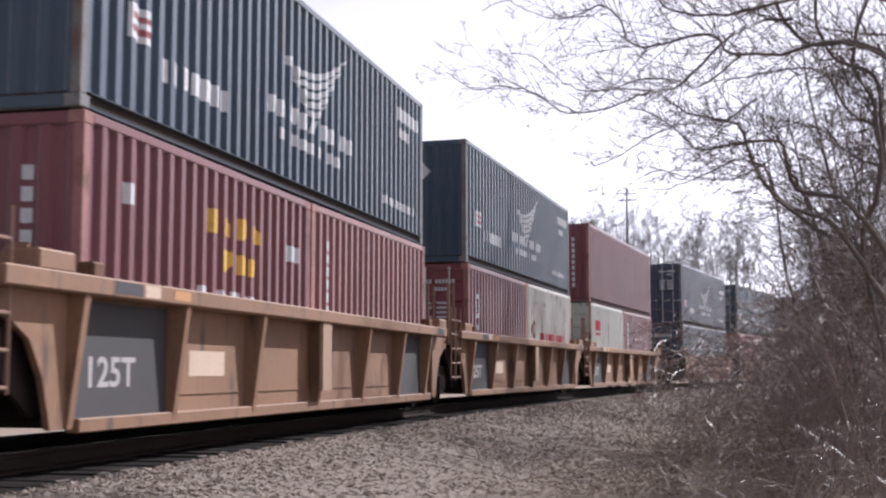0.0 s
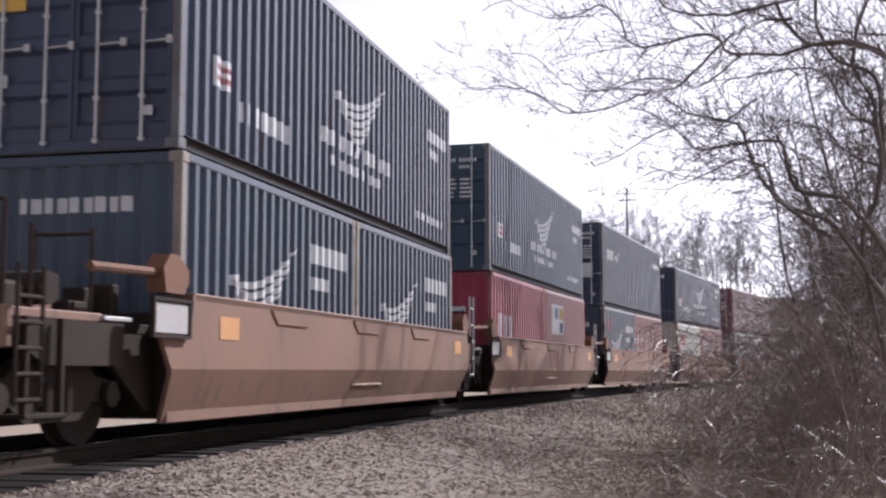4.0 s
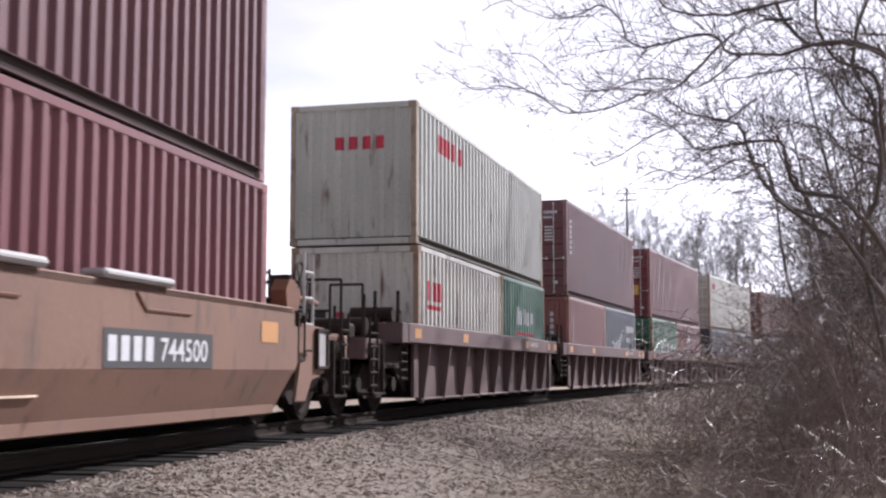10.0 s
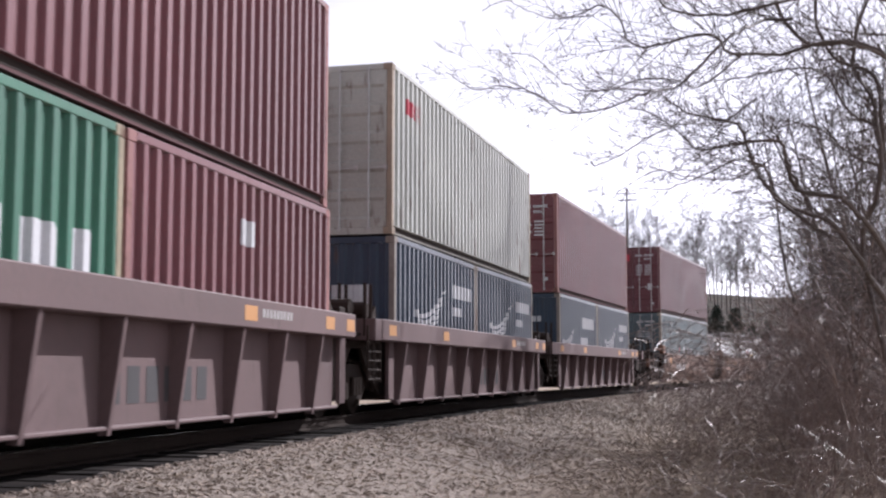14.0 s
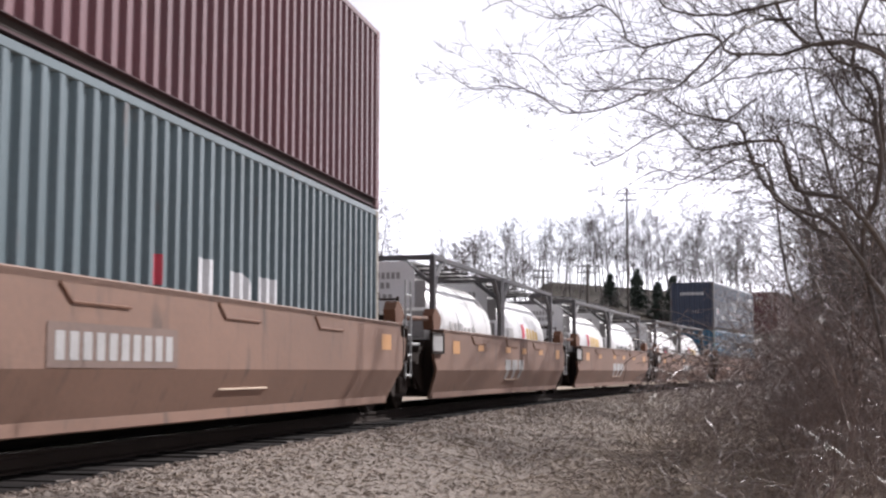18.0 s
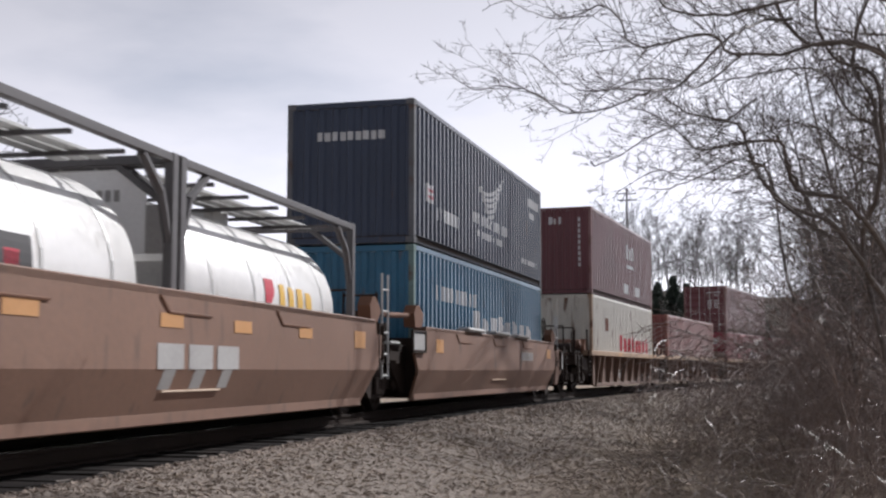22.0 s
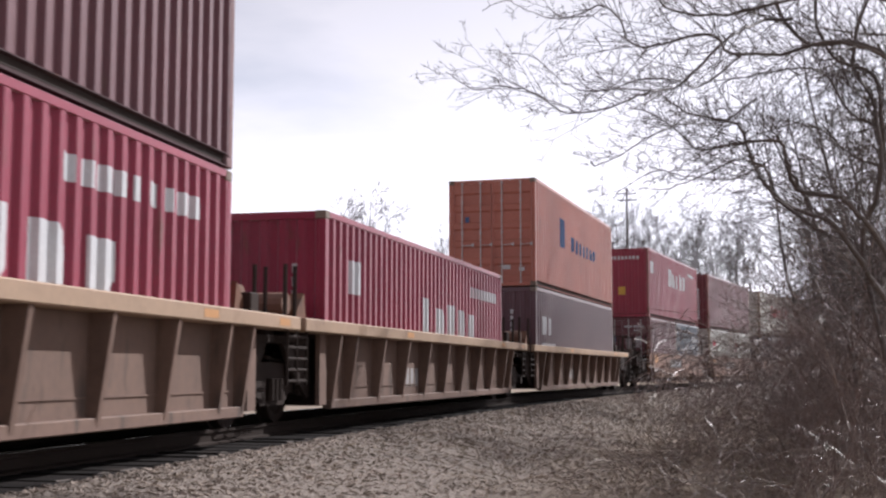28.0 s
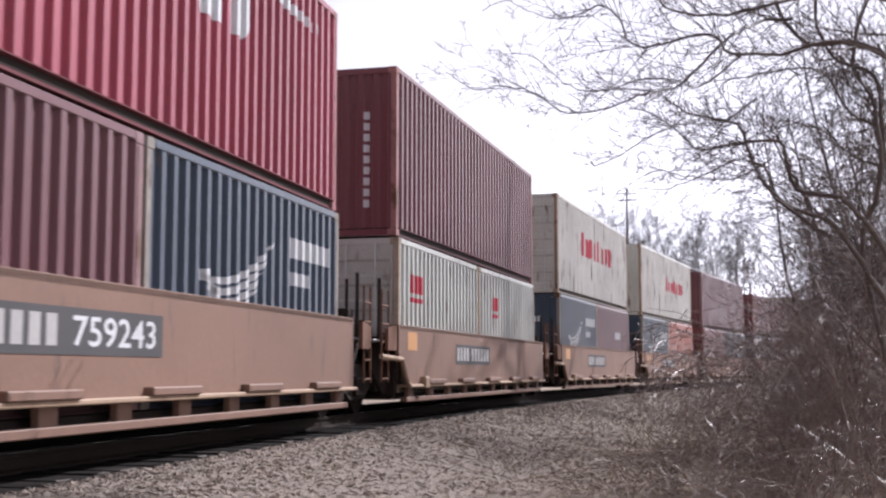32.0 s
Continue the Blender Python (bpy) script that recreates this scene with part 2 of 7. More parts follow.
GRASS = surface("dead_grass", (0.235, 0.185, 0.125), 0.8, 0, None, grain=6, patch=1.2, vary=0.4, bump=0.0)


# ---------- mesh helpers ----------
def mesh_of(name, verts, faces, material=None):
    me = bpy.data.meshes.new(name)
    me.from_pydata(verts, [], faces)
    me.update()
    if material:
        me.materials.append(material)
    return me


def part(name, shape, material, parent, label="", at=None):
    """One mesh object under a thing or a part; shape is a bmesh or a mesh that may be shared."""
    if isinstance(shape, bmesh.types.BMesh):
        me = bpy.data.meshes.new(name)
        bmesh.ops.recalc_face_normals(shape, faces=shape.faces)
        shape.to_mesh(me)
        shape.free()
    else:
        me = shape
    if not me.materials:
        me.materials.append(material)
    ob = new(name, me)
    if me.materials[0] is not material:
        ob.material_slots[0].link = "OBJECT"
        ob.material_slots[0].material = material
    if parent:
        ob.parent = parent
    if at is not None:
        ob.matrix_basis = at
    if label:
        ob["label"] = label
    return ob


def box(bm, x0, x1, y0, y1, z0, z1, bevel=0.0):
    r = bmesh.ops.create_cube(bm, size=1.0)["verts"]
    for v in r:
        v.co = Vector((x0 + (v.co.x + 0.5) * (x1 - x0), y0 + (v.co.y + 0.5) * (y1 - y0), z0 + (v.co.z + 0.5) * (z1 - z0)))
    if bevel:
        es = {e for v in r for e in v.link_edges}
        bmesh.ops.bevel(bm, geom=list(es), offset=bevel, segments=1, affect="EDGES", clamp_overlap=True)
    return bm


def boxm(x0, x1, y0, y1, z0, z1, bevel=0.0):
    return box(bmesh.new(), x0, x1, y0, y1, z0, z1, bevel)


def rod(bm, a, b, r, n=6, r2=None):
    a, b = Vector(a), Vector(b)
    d = b - a
    m = Matrix.Translation((a + b) / 2) @ d.to_track_quat("Z", "Y").to_matrix().to_4x4()
    bmesh.ops.create_cone(bm, cap_ends=True, segments=n, radius1=r, radius2=r if r2 is None else r2, depth=d.length, matrix=m)
    return bm


def prism(bm, outline, y0, y1):
    """An upright plate: an outline in x and z, from y0 to y1."""
    a = [bm.verts.new((x, y0, z)) for x, z in outline]
    b = [bm.verts.new((x, y1, z)) for x, z in outline]
    bm.faces.new(a)
    bm.faces.new(list(reversed(b)))
    k = len(a)
    for i in range(k):
        bm.faces.new((a[i], b[i], b[(i + 1) % k], a[(i + 1) % k]))
    return bm


def tubes(name, paths, sides, material):
    """One mesh of many tapered tubes: paths is a list of (points, radii)."""
    verts, faces = [], []
    ring = [(math.cos(2 * math.pi * k / sides), math.sin(2 * math.pi * k / sides)) for k in range(sides)]
    for pts, radii in paths:
        base = len(verts)
        k = len(pts)
        for i in range(k):
            p = pts[i]
            d = pts[min(i + 1, k - 1)] - pts[max(i - 1, 0)]
            d.normalize()
            u = d.orthogonal().normalized() if i == 0 else (u - d * u.dot(d)).normalized()
            w = d.cross(u)
            for c, s in ring:
                verts.append(p + (u * c + w * s) * radii[i])
        for i in range(k - 1):
            for j in range(sides):
                a, b = base + i * sides + j, base + i * sides + (j + 1) % sides
                faces.append((a, b, b + sides, a + sides))
    return mesh_of(name, verts, faces, material)


def thing(name, label, category, group="", at=None):
    ob = new(name)
    ob.empty_display_size = 0.3
    if at is not None:
        ob.matrix_basis = at
    return tagged(ob, label, category, group)


# ---------- ground ----------
def smooth(v, a, b):
    t = np.clip((v - a) / (b - a), 0, 1)
    return t * t * (3 - 2 * t)


def ground_z(x, y):
    u = lateral(x, y)
    z = 0.648 - 0.628 * smooth(u, 1.48, 5.2) - 0.5 * smooth(-u, 2.2, 6)
    far = smooth(y, 60, 120)
    open_side = smooth(x / np.maximum(y, 1.0), 0.02, 0.09)
    z = z + (9.6 * smooth(-u, 14, 40) + 7.0 * smooth(-u, 38, 78)) * far * open_side
    z = z + 0.25 * smooth(u, 5, 12) * smooth(y, 14, 40)
    return z


def build_ground():
    xs = np.concatenate([np.linspace(-2500, -160, 14), np.linspace(-150, -12, 24), np.linspace(-11, 20, 78), np.linspace(22, 150, 40), np.linspace(170, 2500, 14)])
    ys = np.concatenate([np.linspace(-2500, -60, 14), np.linspace(-50, 4, 16), np.linspace(5, 60, 110), np.linspace(62, 260, 60), np.linspace(280, 3500, 16)])
    gx, gy = np.meshgrid(xs, ys)
    gz = ground_z(gx, gy)
    near = (np.hypot(gx, gy) < 90) * (np.abs(lateral(gx, gy) - 2) > 4)
    gz = gz + near * np.array([[0.05 * noise.noise((a * 0.9, b * 0.9, 0.3)) + 0.02 * noise.noise((a * 4, b * 4, 2)) for a, b in zip(ra, rb)] for ra, rb in zip(gx, gy)])
    r, c = gx.shape
    verts = list(zip(gx.ravel(), gy.ravel(), gz.ravel()))
    faces = [(i * c + j, i * c + j + 1, (i + 1) * c + j + 1, (i + 1) * c + j) for i in range(r - 1) for j in range(c - 1)]
    m = bpy.data.materials.new("gravel_and_dead_grass")
    m.use_nodes = True
    n, l = m.node_tree.nodes, m.node_tree.links
    bsdf = n["Principled BSDF"]
    bsdf.inputs["Roughness"].default_value = 0.9
    bsdf.inputs["Specular IOR Level"].default_value = 0.12
    geo = n.new("ShaderNodeNewGeometry")
    vor, big, fine = n.new("ShaderNodeTexVoronoi"), n.new("ShaderNodeTexNoise"), n.new("ShaderNodeTexNoise")
    vor.inputs["Scale"].default_value = 24
    big.inputs["Scale"].default_value, big.inputs["Detail"].default_value = 0.5, 6
    fine.inputs["Scale"].default_value, fine.inputs["Detail"].default_value = 9, 8
    for t in (vor, big, fine):
        l.new(geo.outputs["Position"], t.inputs["Vector"])
    stone = n.new("ShaderNodeValToRGB")
    stone.color_ramp.elements[0].color, stone.color_ramp.elements[1].color = (0.150, 0.126, 0.107, 1), (0.250, 0.216, 0.188, 1)
    stone.color_ramp.elements[0].position, stone.color_ramp.elements[1].position = 0.15, 0.85
    l.new(vor.outputs["Color"], stone.inputs["Fac"])
    earth = n.new("ShaderNodeValToRGB")
    earth.color_ramp.elements[0].color, earth.color_ramp.elements[1].color = (0.155, 0.122, 0.095, 1), (0.37, 0.30, 0.235, 1)
    l.new(fine.outputs["Fac"], earth.inputs["Fac"])
    lat = n.new("ShaderNodeVectorMath")
    lat.operation = "DISTANCE"
    lat.inputs[1].default_value = (CX, CY, 0)
    flat = n.new("ShaderNodeVectorMath")
    flat.operation, flat.inputs[1].default_value = "MULTIPLY", (1, 1, 0)
    l.new(geo.outputs["Position"], flat.inputs[0])
    l.new(flat.outputs[0], lat.inputs[0])
    edge = n.new("ShaderNodeMath")
    edge.operation, edge.inputs[1].default_value = "ADD", -1 / CURVE
    l.new(lat.outputs["Value"], edge.inputs[0])
    wob = n.new("ShaderNodeMath")
    wob.operation, wob.inputs[1].default_value = "MULTIPLY_ADD", 3.0
    l.new(big.outputs["Fac"], wob.inputs[0])
    l.new(edge.outputs[0], wob.inputs[2])
    span = n.new("ShaderNodeMapRange")
    span.inputs["From Min"].default_value, span.inputs["From Max"].default_value = -2.7, -0.8
    l.new(wob.outputs[0], span.inputs["Value"])
    mx = n.new("ShaderNodeMixRGB")
    l.new(span.outputs["Result"], mx.inputs[0])
    l.new(earth.outputs["Color"], mx.inputs[1])
    l.new(stone.outputs["Color"], mx.inputs[2])
    # oily ballast between and beside the rails, the train's shade put into its black
    oil_shade = n.new("ShaderNodeMapRange")
    oil_shade.inputs["From Min"].default_value, oil_shade.inputs["From Max"].default_value = -0.48, -0.34
    l.new(edge.outputs[0], oil_shade.inputs["Value"])
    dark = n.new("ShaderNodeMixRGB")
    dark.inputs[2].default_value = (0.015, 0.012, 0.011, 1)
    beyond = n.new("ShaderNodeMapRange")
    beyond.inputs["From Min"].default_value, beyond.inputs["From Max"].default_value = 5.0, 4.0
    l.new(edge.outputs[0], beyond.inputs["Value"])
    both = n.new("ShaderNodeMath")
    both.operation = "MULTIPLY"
    l.new(oil_shade.outputs["Result"], both.inputs[0])
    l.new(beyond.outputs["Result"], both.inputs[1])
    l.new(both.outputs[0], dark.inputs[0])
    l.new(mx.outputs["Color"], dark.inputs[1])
    # beyond the line's far side the bank is grass and leaf litter
    bank = n.new("ShaderNodeMapRange")
    bank.inputs["From Min"].default_value, bank.inputs["From Max"].default_value = 2.9, 3.8
    l.new(edge.outputs[0], bank.inputs["Value"])
    turf = n.new("ShaderNodeValToRGB")
    turf.color_ramp.elements[0].color, turf.color_ramp.elements[1].color = (0.018, 0.015, 0.011, 1), (0.045, 0.036, 0.024, 1)
    turf.color_ramp.elements[0].position, turf.color_ramp.elements[1].position = 0.35, 0.65
    l.new(big.outputs["Fac"], turf.inputs["Fac"])
    height, rise, field = n.new("ShaderNodeSeparateXYZ"), n.new("ShaderNodeMapRange"), n.new("ShaderNodeMixRGB")
    l.new(geo.outputs["Position"], height.inputs[0])
    l.new(height.outputs["Z"], rise.inputs["Value"])
    rise.inputs["From Min"].default_value, rise.inputs["From Max"].default_value = 0.5, 2.0
    l.new(rise.outputs["Result"], field.inputs[0])
    l.new(earth.outputs["Color"], field.inputs[1])
    l.new(turf.outputs["Color"], field.inputs[2])
    last = n.new("ShaderNodeMixRGB")
    l.new(bank.outputs["Result"], last.inputs[0])
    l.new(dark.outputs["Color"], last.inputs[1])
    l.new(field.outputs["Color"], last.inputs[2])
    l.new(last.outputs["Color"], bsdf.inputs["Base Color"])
    bp = n.new("ShaderNodeBump")
    bp.inputs["Strength"].default_value, bp.inputs["Distance"].default_value = 0.5, 0.03
    l.new(vor.outputs["Distance"], bp.inputs["Height"])
    l.new(bp.outputs["Normal"], bsdf.inputs["Normal"])
    g = new("ground", mesh_of("ground", verts, faces, m))
    for p in g.data.polygons:
        p.use_smooth = True
    return tagged(g, "grey crushed-stone shoulder running into dead grass", "ground", kind="structure")


GROUND = build_ground()


# ---------- track ----------
def build_track():
    track = tagged(new("railway_track"), "weathered steel rails on black creosoted ties", "track", kind="structure")
    prof = [(-0.07, 0), (0.07, 0), (0.07, 0.02), (0.012, 0.04), (0.012, 0.125), (0.036, 0.135), (0.036, 0.17), (-0.036, 0.17), (-0.036, 0.135), (-0.012, 0.125), (-0.012, 0.04), (-0.07, 0.02)]
    for side in (0.7525, -0.7525):
        verts, faces = [], []
        ss = np.concatenate([np.linspace(-400, -20, 40), np.linspace(-16, 160, 100), np.linspace(170, 520, 40)])
        for s in ss:
            for px, pz in prof:
                x, y, a = line(s, side + px)
                verts.append((x, y, RAIL_Z - 0.17 + pz))
        k = len(prof)
        for i in range(len(ss) - 1):
            for j in range(k):
                faces.append((i * k + j, i * k + (j + 1) % k, (i + 1) * k + (j + 1) % k, (i + 1) * k + j))
        beam = part("rail", mesh_of("rail", verts, faces), RAILSTEEL, track)
        # the band that the wheels keep bright
        verts = [(*line(s, side + e)[:2], RAIL_Z + h) for s in ss for e, h in ((-0.024, 0.0005), (-0.012, 0.003), (0.012, 0.003), (0.024, 0.0005))]
        faces = [(4 * i + j, 4 * i + j + 1, 4 * i + j + 5, 4 * i + j + 4) for i in range(len(ss) - 1) for j in range(3)]
        part("running_band", mesh_of("band", verts, faces), POLISHED, beam, "bright worn running band")
    rnd = random.Random(5)
    ties = []
    for i in range(5):
        bm = boxm(-0.115, 0.115, -1.5, 1.5, -0.17, 0, 0.012)
        for v in bm.verts:
            v.co += Vector((rnd.uniform(-.008, .008), rnd.uniform(-.04, .04), rnd.uniform(-.006, .004)))
        me = bpy.data.meshes.new("tie")
        bm.to_mesh(me)
        bm.free()
        me.materials.append(TIMBER)
        me.materials.append(LIT_TIEEND)
        for f in me.polygons:
            f.material_index = int(abs(f.center.y) > 1.45)
        ties.append(me)
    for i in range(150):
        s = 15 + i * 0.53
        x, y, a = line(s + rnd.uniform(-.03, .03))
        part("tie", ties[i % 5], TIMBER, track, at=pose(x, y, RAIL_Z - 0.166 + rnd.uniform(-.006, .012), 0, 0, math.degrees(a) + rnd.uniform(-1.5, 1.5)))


build_track()


# ---------- containers ----------
# own space: x along the train (growing towards its rear), y away from the camera's side, z up from the box's bottom
def flutes(x0, x1, pitch, out, deep):
    """The breaks of a corrugated sheet: (place, depth)."""
    k = max(1, round((x1 - x0) / pitch))
    p = (x1 - x0) / k
    pts = [(x0, out)]
    for i in range(k):
        a = x0 + i * p
        pts += [(a + 0.16 * p, out), (a + 0.31 * p, deep), (a + 0.69 * p, deep), (a + 0.84 * p, out)]
    pts.append((x1, out))
    return pts


SHARED = {}


def shared(key, make):
    if key not in SHARED:
        SHARED[key] = make()
    return SHARED[key]


def sheet_mesh(pts, z0, z1, back_depth):
    """A closed corrugated panel in x and z whose face looks towards -y; depth counts towards +y from 0."""
    verts, faces = [], []
    for x, d in pts:
        verts += [(x, d, z0), (x, d, z1)]
    k = len(pts)
    faces += [(2 * i, 2 * i + 2, 2 * i + 3, 2 * i + 1) for i in range(k - 1)]
    b = len(verts)
    verts += [(pts[0][0], back_depth, z0), (pts[0][0], back_depth, z1), (pts[-1][0], back_depth, z0), (pts[-1][0], back_depth, z1)]
    faces += [(b, b + 1, b + 3, b + 2)]
    return mesh_of("panel", verts, faces)


def depth_at(pts, x):
    if x <= pts[0][0]:
        return pts[0][1]
    for (a, da), (b, db) in zip(pts, pts[1:]):
        if x <= b:
            return da + (db - da) * (x - a) / max(b - a, 1e-6)
    return pts[-1][1]


def marking(polys, pts, lift=0.004):
    """A painted mark of flat polygons in x and z, laid onto a corrugated face."""
    bm = bmesh.new()
    for poly in polys:
        bm.faces.new([bm.verts.new((x, 0, z)) for x, z in poly])
    if pts and len(pts) > 2:
        xs = [v.co.x for v in bm.verts]
        lo, hi = min(xs), max(xs)
        for x, _ in pts:
            if lo < x < hi:
                bmesh.ops.bisect_plane(bm, geom=bm.verts[:] + bm.edges[:] + bm.faces[:], plane_co=(x, 0, 0), plane_no=(1, 0, 0))
        for v in bm.verts:
            v.co.y = depth_at(pts, v.co.x) - lift
    else:
        for v in bm.verts:
            v.co.y = (pts[0][1] if pts else 0) - lift
    me = bpy.data.meshes.new("marking")
    bm.to_mesh(me)
    bm.free()
    return me


def rect(x, z, w, h):
    return [(x, z), (x + w, z), (x + w, z + h), (x, z + h)]


def bars(x, z, w, h, count, gap=0.35, slant=0.0):
    """A row of upright blocks that stands for a painted word."""
    p = w / (count - gap)
    return [[(a, z), (a + p * (1 - gap), z), (a + p * (1 - gap) + slant, z + h), (a + slant, z + h)] for a in (x + i * p for i in range(count))]


def blocks(x, z, w, h, count, seed=1):
    """A large painted word as plain slabs of uneven width and height with clipped corners, none of them a letter."""
    rnd = random.Random(seed)
    p = w / count
    out = []
    for i in range(count):
        a, b = x + i * p, p * rnd.uniform(0.5, 0.78)
        k = h * (1.0 if i == 0 else rnd.choice((0.78, 0.86, 0.95)))
        c = b * rnd.uniform(0.15, 0.4)
        if i % 2:
            out.append([(a, z), (a + b, z), (a + b, z + k - c), (a + b - c, z + k), (a, z + k)])
        else:
            out.append([(a, z), (a + b - c, z), (a + b, z + c), (a + b, z + k), (a, z + k)])
    return out


def wing(x, z, w, h, n=5):
    """A spread wing: stacked feathers that run along and sweep up to their tips, the top one longest."""
    out = []
    for i in range(n):
        f = i / (n - 1)
        a, b = x + w * 0.30 * (1 - f), x + w * (0.62 + 0.38 * f)
        base, rise, wide = z + h * 0.115 * i, h * (0.20 + 0.42 * f), h * 0.055
        k = 7
        mid = [(a + (b - a) * j / k, base + rise * (j / k) ** 2.2 - h * 0.06 * math.sin(math.pi * j / k), wide * (0.55 + 0.9 * (j / k) * (1.15 - j / k)) * (1 if j < k else 0.25)) for j in range(k + 1)]
        out += [[(p, q - e), (p2, q2 - e2), (p2 + 0.03 * w * 0.2, q2 + e2), (p, q + e)] for (p, q, e), (p2, q2, e2) in zip(mid, mid[1:])]
    # the leading edge that ties the feathers together
    out += [[(x + w * 0.30, z - h * 0.04), (x + w * 0.38, z - h * 0.05), (x + w * 0.1, z + h * 0.56), (x, z + h * 0.54)]]
    return out


def ring(x, z, r, t, n=20, squash=1.0):
    out = []
    for i in range(n):
        a, b = 2 * math.pi * i / n, 2 * math.pi * (i + 1) / n
        out.append([(x + r * math.cos(a) * squash, z + r * math.sin(a)), (x + r * math.cos(b) * squash, z + r * math.sin(b)),
                    (x + (r - t) * math.cos(b) * squash, z + (r - t) * math.sin(b)), (x + (r - t) * math.cos(a) * squash, z + (r - t) * math.sin(a))])
    return out


def lettering(text, x, z, h, width=None, bold=0.0):
    """Flat polygons of a readable text, in x and z, by the built-in font."""
    cu = bpy.data.curves.new("text", "FONT")
    cu.body, cu.size, cu.resolution_u, cu.offset = text, 1.0, 3, bold
    ob = bpy.data.objects.new("text", cu)
    scene.collection.objects.link(ob)
    dg = bpy.context.evaluated_depsgraph_get()
    me = ob.evaluated_get(dg).to_mesh()
    co = [v.co.copy() for v in me.vertices]
    fs = [list(p.vertices) for p in me.polygons]
    ob.evaluated_get(dg).to_mesh_clear()
    bpy.data.objects.remove(ob)
    bpy.data.curves.remove(cu)
    lo, hi = min(c.x for c in co), max(c.x for c in co)
    top, low = max(c.y for c in co), min(c.y for c in co)
    k = h / (top - low)
    kx = k if width is None else width / (hi - lo)
    return [[(x + (co[i].x - lo) * kx, z + (co[i].y - low) * k) for i in f] for f in fs]


def slabs(polys):
    """Whether a mark is a few large shapes, each to be told apart."""
    return len(polys) <= 9 and min((max(x for x, _ in q) - min(x for x, _ in q)) * (max(z for _, z in q) - min(z for _, z in q)) for q in polys) > 0.05


POST, SILL, HEAD = 0.115, 0.15, 0.085


def container(length, height, colour, name="shipping_container", label="", doors=False, marks=(), front=(), soiled=None, group="containers on the train"):
    """A steel box: corner posts and castings, rails, corrugated walls, doors or a blank front end; marks lie on the near wall, front on the end."""
    m = PAINT[colour]
    L, H, W = length / 2, height, HALF_W
    t = thing(name, label, "container", group)
    side_pts = shared(("sp", length), lambda: flutes(-L + POST, L - POST, 0.282, 0.008, 0.060))
    panel = shared(("side", length, height), lambda: sheet_mesh(side_pts, SILL, H - HEAD, 0.09))
    near = part("side_panel", panel, m, t, at=pose(0, -W, 0))
    part("side_panel", panel, m, t, at=pose(0, W, 0, 0, 0, 180))
    roof = shared(("roof", length, height), lambda: boxm_mesh(-L + 0.02, L - 0.02, -W + 0.02, W - 0.02, H - 0.07, H - 0.02))
    part("roof", roof, m, t)
    part("underside", shared(("base", length), lambda: boxm_mesh(-L + 0.02, L - 0.02, -W + 0.05, W - 0.05, 0.06, 0.14)), GRIME, t)
    post = shared(("post", height), lambda: boxm_mesh(-POST / 2, POST / 2, -0.05, 0.05, 0.118, H - 0.118, 0.008))
    rail = shared(("rail", length), lambda: channel_mesh(-L + 0.178, L - 0.178))
    head = shared(("head", length), lambda: boxm_mesh(-L + 0.178, L - 0.178, -0.03, 0.03, 0, HEAD, 0.006))
    cast = shared("cast", casting_mesh)
    for sy in (-1, 1):
        part("bottom_rail", rail, RAILS[colour], t, at=pose(0, sy * (W - 0.031), 0.005, 0, 0, 0 if sy < 0 else 180))
        part("top_rail", head, m, t, at=pose(0, sy * (W - 0.031), H - HEAD - 0.003))
        for sx in (-1, 1):
            part("corner_post", post, POSTS.get(colour, m), t, at=pose(sx * (L - POST / 2 - 0.002), sy * (W - 0.052), 0))
            for z in (0, H - 0.118):
                part("corner_casting", cast, POSTS.get(colour, CASTING), t, at=pose(sx * (L - 0.089), sy * (W - 0.081), z, 0, 0, 0 if sx * sy > 0 else 180))
    bar = shared("cross", lambda: boxm_mesh(-0.04, 0.04, -W + 0.162, W - 0.162, 0, 0.11, 0.006))
    for sx in (-1, 1):
        part("end_rail", bar, m, t, at=pose(sx * (L - 0.045), 0, 0.006))
        part("end_rail", bar, m, t, at=pose(sx * (L - 0.045), 0, H - 0.116))
    end_pts = shared("ep", lambda: flutes(-W + 0.1, W - 0.1, 0.27, 0.02, 0.062))
    end = shared(("end", height), lambda: sheet_mesh(end_pts, 0.11, H - 0.11, 0.09))
    turn = -90      # the panel's own x then runs towards the camera's side
    part("end_wall", end, m, t, at=pose(L, 0, 0, 0, 0, 90))
    face = pose(-L, 0, 0, 0, 0, turn)
    if doors:
        door = shared(("door", height), lambda: door_mesh(height))
        for k in (-1, 1):
            leaf = part("door", door, m, t, at=face @ pose(k * 0.56, 0.0, 0))
            for bx in (-0.27, 0.25):
                rodm = shared(("lockrod", height), lambda: lock_mesh(height))
                part("locking_bar", rodm, GALV, leaf, at=pose(bx, -0.03, 0))
        end_flat = [(-2, 0.0), (2, 0.0)]
    else:
        part("end_wall", end, m, t, at=face)
        end_flat = end_pts
    for ink, polys in [(ink, piece) for ink, polys in marks for piece in ([[q] for q in polys] if slabs(polys) else [polys])]:
        part("marking", marking(polys, side_pts), INK[ink], near, {"white": "white painted marking", "red": "red painted marking"}.get(ink, ""))
    for ink, polys in front:
        part("marking", marking(polys, end_flat, 0.006), INK[ink], t, at=face)
    return t


def boxm_mesh(*a):
    bm = boxm(*a)
    me = bpy.data.meshes.new("block")
    bm.to_mesh(me)
    bm.free()
    return me


